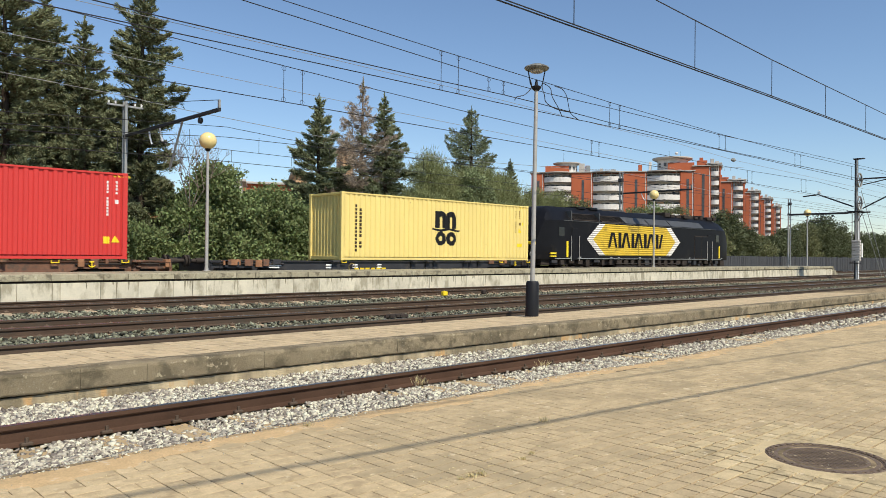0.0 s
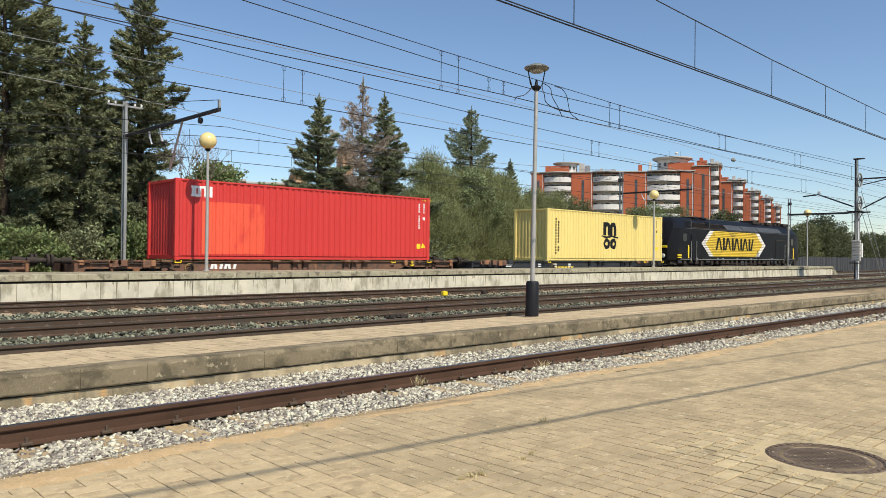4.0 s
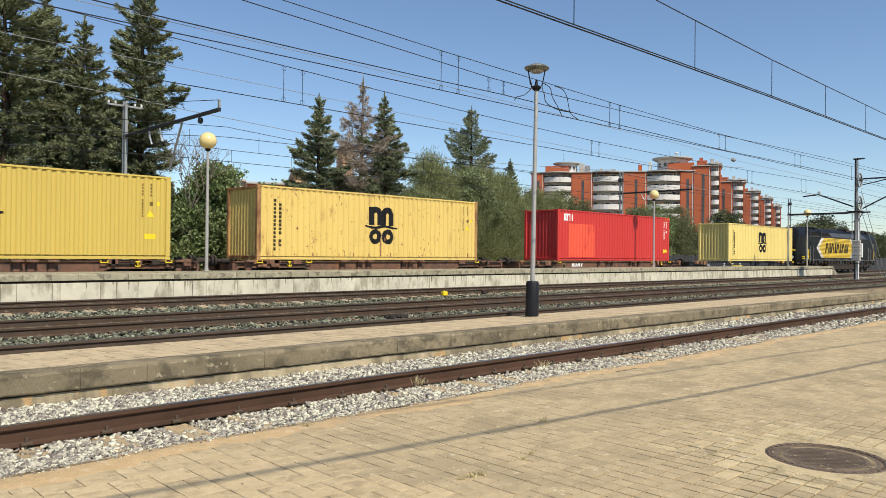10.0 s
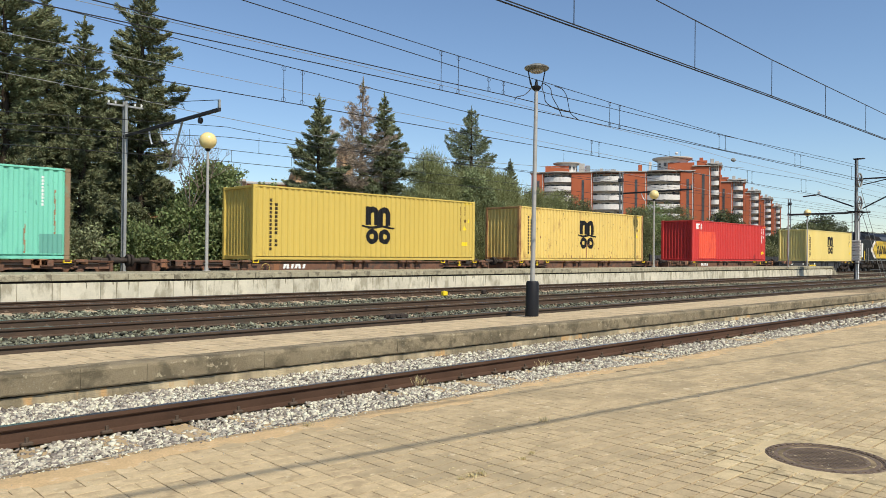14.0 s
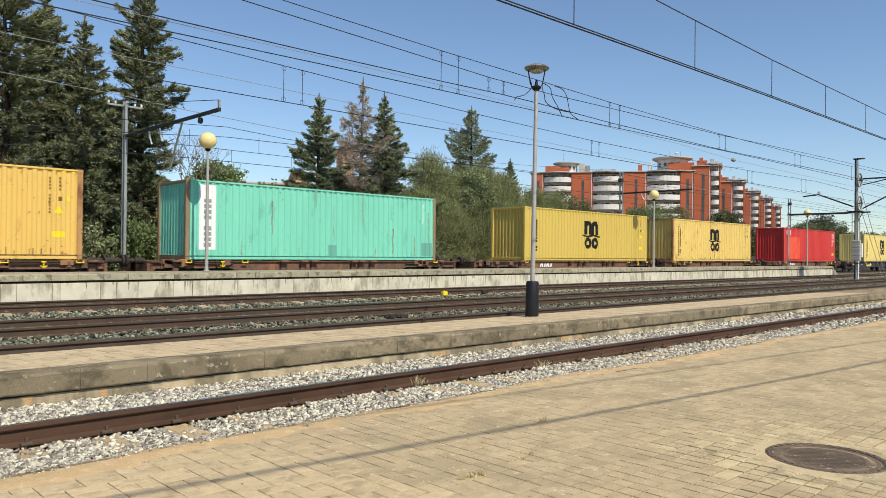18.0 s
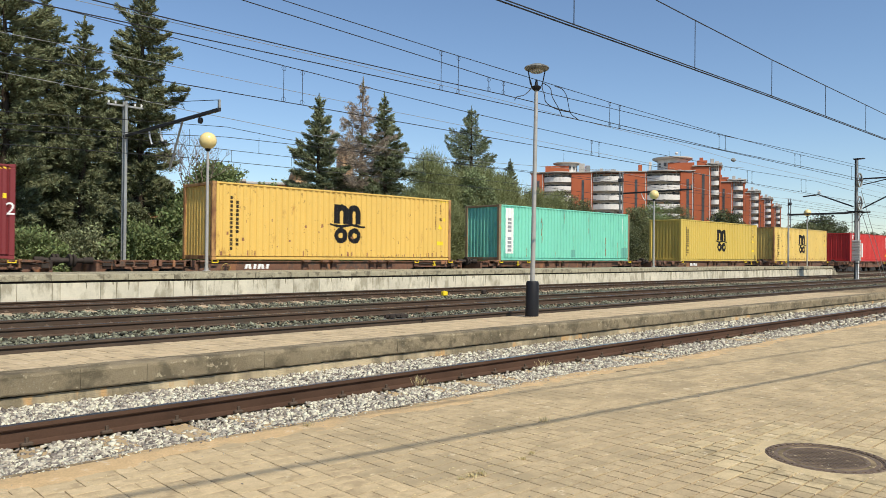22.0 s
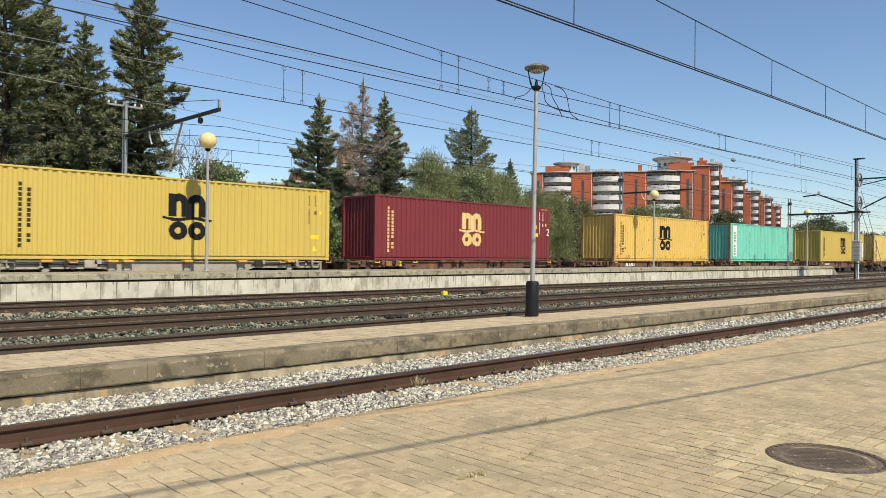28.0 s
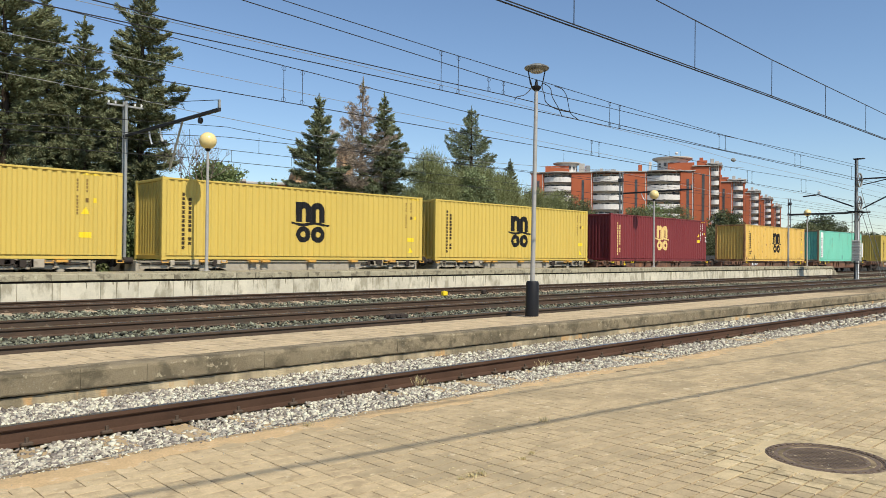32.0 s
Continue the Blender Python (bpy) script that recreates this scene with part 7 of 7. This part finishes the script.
def hat(block, u, v, z0, r, h, brick):
    part("penthouse", Shape().box(u + brick[0], u + brick[1], v - 4 - brick[3], v + 4, z0 - 0.1, z0 + brick[2]), ORANGE_BRICK, block)
    drum = part("roof_drum", Shape().lathe((u, v, z0), [(r * 0.74, 0), (r * 0.74, h * 0.66), (r * 0.8, h * 0.76)], 28), WHITE_RENDER, block, "pale rooftop drum", smooth=30)
    part("drum_brim", Shape().lathe((u, v, z0), [(r * 0.78, h * 0.74), (r * 0.97, h * 0.83), (r, h * 0.86), (r, h * 0.93), (r * 0.3, h)], 28), ROOF_SLAB, drum, "wide grey brim", smooth=30)
    for k in range(5):
        a = -2.6 + 0.45 * k
        part("window", Shape().box(u + r * 0.73 * math.cos(a) - 0.5, u + r * 0.73 * math.cos(a) + 0.5, v + r * 0.73 * math.sin(a) - 0.3, v + r * 0.73 * math.sin(a) + 0.3, z0 + h * 0.3, z0 + h * 0.55), SHADE_GLASS, drum)
    for k in range(7):
        q = u + r * (1.25 + 0.3 * k)
        part("roof_railing", Shape().box(q, q + 0.08, v - 3.2, v - 3.1, z0 - 0.05, z0 + 1.0).box(q, q + r * 0.3, v - 3.2, v - 3.1, z0 + 0.95, z0 + 1.02), MAST_GREY, block)


P0, P1 = Vector((208.5, 171.0, 0)), Vector((239.7, 124.4, 0))
LW = (P1 - P0).length
TURN_L = math.degrees(math.atan2(P1.y - P0.y, P1.x - P0.x))
cuts = [0, 0.08, 0.254, 0.387, 0.575, 0.72, 0.92, 1.0]
kinds = ["brick", "balcony", "brick", "balcony", "brick", "balcony", "brick"]
main = flats(P0, TURN_L, LW, 16, 31.6, [(LW * cuts[k], LW * cuts[k + 1], kinds[k]) for k in range(7)], "orange brick block of flats with curved white balconies")
hat(main, LW * 0.22, 5, 31.6, 5.0, 4.0, (-7.5, 1.0, 2.4, 0))
hat(main, LW * 0.88, 5, 31.6, 6.9, 5.2, (-2.0, 6.8, 2.7, 1.6))
for cu in (0.67, 0.34, 0.80):
    part("chimney", Shape().box(LW * cu, LW * cu + 1.3, 3, 4.5, 31.5, 34.2, 0.05), ORANGE_BRICK, main)
part("dish", Shape().lathe((LW * 0.9, 2.0, 37.3), [(0.05, 0), (0.5, 0.3), (0.62, 0.7), (0.5, 0.9)], 12), WHITE_RENDER, main)
for bx0, bx1, bh, bm in ((0.30, 0.335, 3.4, ROOF_SLAB), (0.345, 0.37, 2.6, MAST_GREY), (0.43, 0.45, 1.5, ROOF_SLAB), (0.735, 0.75, 3.6, WHITE_RENDER), (0.50, 0.53, 1.1, MAST_GREY)):
    part("roof_unit", Shape().box(LW * bx0, LW * bx1, 2.5, 5.0, 31.5, 31.5 + bh, 0.05), bm, main)
for mx in (0.2, 0.86, 0.93):
    part("aerial", Shape().tube((LW * mx, 5, 35.0), (LW * mx, 5, 39.0), 0.06, n=5), MAST_DARK, main)

for k, ((cx, cy), wide, top) in enumerate([((239.5, 124.2), 7.2, 33.2), ((293.1, 143.8), 10.4, 32.9), ((349.2, 159.3), 8.8, 33.0), ((395.9, 171.2), 7.8, 33.1), ((443.6, 183.7), 6.4, 31.9)]):
    wide *= 1.2
    turn = -math.degrees(math.atan2(cx, cy))
    tower = flats((cx, cy), turn, wide, 12, top, [(0, wide * 0.63, "brick"), (wide * 0.63, wide * 0.95, "balcony"), (wide * 0.95, wide, "brick")], "orange brick tower of flats with stacked white balconies", floors=6, high=1.35)
    part("penthouse", Shape().box(wide * 0.1, wide * 0.5, 2, 8, top - 0.1, top + 2.0, 0.05), ORANGE_BRICK, tower)
    part("roof_terrace", Shape().box(wide * 0.45, wide * 1.05, 0.5, 6, top + 0.5, top + 0.9, 0.03), ROOF_SLAB, tower)
    for q, qh in ((0.62, 2.6), (0.8, 1.7), (0.2, 3.1)):
        part("roof_unit", Shape().box(wide * q, wide * q + 1.2, 3.0, 4.6, top - 0.1, top + qh, 0.05), ROOF_SLAB if q > 0.5 else ORANGE_BRICK, tower)
    for q in (0.5, 0.98):
        part("terrace_post", Shape().box(wide * q - 0.12, wide * q + 0.12, 1, 1.3, top - 0.1, top + 0.55), ROOF_SLAB, tower)


def house(px, py, wide, deep, top, wall, label, turn=-30):
    h = thing("house", label, "building", pose(px, py, G, 0, 0, turn), "houses beyond the trees")
    part("wall", Shape().box(0, wide, 0, deep, 0, top, 0.05), wall, h)
    part("roof", Shape().box(-0.6, wide + 0.6, -0.6, deep + 0.6, top, top + 0.4, 0.05), ROOF_SLAB, h)
    n = int(wide / 3)
    for f in range(3):
        for k in range(n):
            w = part("window", Shape().box(1 + 3 * k, 2.4 + 3 * k, -0.05, 0.02, top - 2.6 - 3.1 * f, top - 1.0 - 3.1 * f), SHADE_GLASS, h)
            part("sill", Shape().box(0.9 + 3 * k, 2.5 + 3 * k, -0.15, 0.02, top - 2.72 - 3.1 * f, top - 2.6 - 3.1 * f), WHITE_RENDER, w)
    return h


house(62.8, 116, 9.5, 10, 13.4, ORANGE_BRICK, "brick house with a flat roof beyond the trees")
house(52.0, 108, 6, 10, 12.6, WHITE_RENDER, "pale house with a flat roof beyond the trees")
house(58.5, 92, 2.0, 8, 12.9, PEACH, "brown rendered building beyond the trees")
house(67.0, 92, 1.6, 10, 17.6, PEACH, "peach rendered building beyond the trees")
house(36.0, 98, 5, 10, 10.9, ORANGE_BRICK, "brick house with white trim beyond the trees")


# ---- dry weeds in the paving ----
for k, (wx, wy, ws) in enumerate([(3.23, 3.18, 0.03), (3.31, 3.17, 0.04), (3.38, 3.16, 0.045), (4.85, 3.82, 0.06), (3.85, 3.21, 0.03), (4.0, 3.26, 0.03), (3.3, 4.95, 0.05), (7.9, 6.25, 0.12), (5.7, 6.3, 0.14)]):
    rng = np.random.default_rng(300 + k)
    n = 26
    foot = np.stack([rng.normal(0, ws * 0.35, n), rng.normal(0, ws * 0.35, n), np.full(n, ws * 0.4)], 1)
    v, f = leaf_quads(foot, np.stack([foot[:, 0] * 6, foot[:, 1] * 6, np.full(n, 1.0)], 1), ws, 0.006, rng, 0.5)
    weed = part("dry_weed", raw_mesh("dry_weed", v, f, DRY_GRASS), None, at=pose(wx, wy, 0.0 if wy < 5 else -0.13))
    tagged(weed, "small tuft of straw-dry weed in a joint", "weed", "dry weeds", "stuff")


# straw-like litter lying in the joints and on the pavers
rng = np.random.default_rng(77)
spread = np.stack([1.4 + 9.5 * rng.random(420) ** 1.3, 0.9 + 4.0 * rng.random(420), np.full(420, 0.0085)], 1)
drift = np.stack([rng.uniform(2.6, 4.9, 330), np.zeros(330), np.full(330, 0.0085)], 1)
drift[:, 1] = OY + TY * np.round((2.2 + 0.35 * drift[:, 0] + rng.normal(0, 0.5, 330) - OY) / TY) + rng.normal(0, 0.008, 330)
bits = np.concatenate([spread, drift[drift[:, 1] < 4.9]])
v, f = leaf_quads(bits, np.stack([rng.normal(0, 1, len(bits)), rng.normal(0, 1, len(bits)), np.zeros(len(bits))], 1), 0.026, 0.0045, rng, 0.05)
v[:, 2] = np.maximum(v[:, 2], 0.0075)
tagged(part("straw_litter", raw_mesh("straw_litter", v, f, DRY_GRASS), None), "scattered bits of pale straw on the pavers", "litter", kind="stuff")


# ---- movement of the train ----
TURNS = [0.125 * k for k in range(257)]


def motions():
    for ob, x, y, z in MOVERS:
        walk(ob, [(t, pose(x + run(t), y, z)) for t in TIMES])
    for ob, x, z in WHEELS:
        walk(ob, [(t, pose(x, 0, z, 0, math.degrees(run(t) / WHEEL_R), 0)) for t in TURNS])


motions()
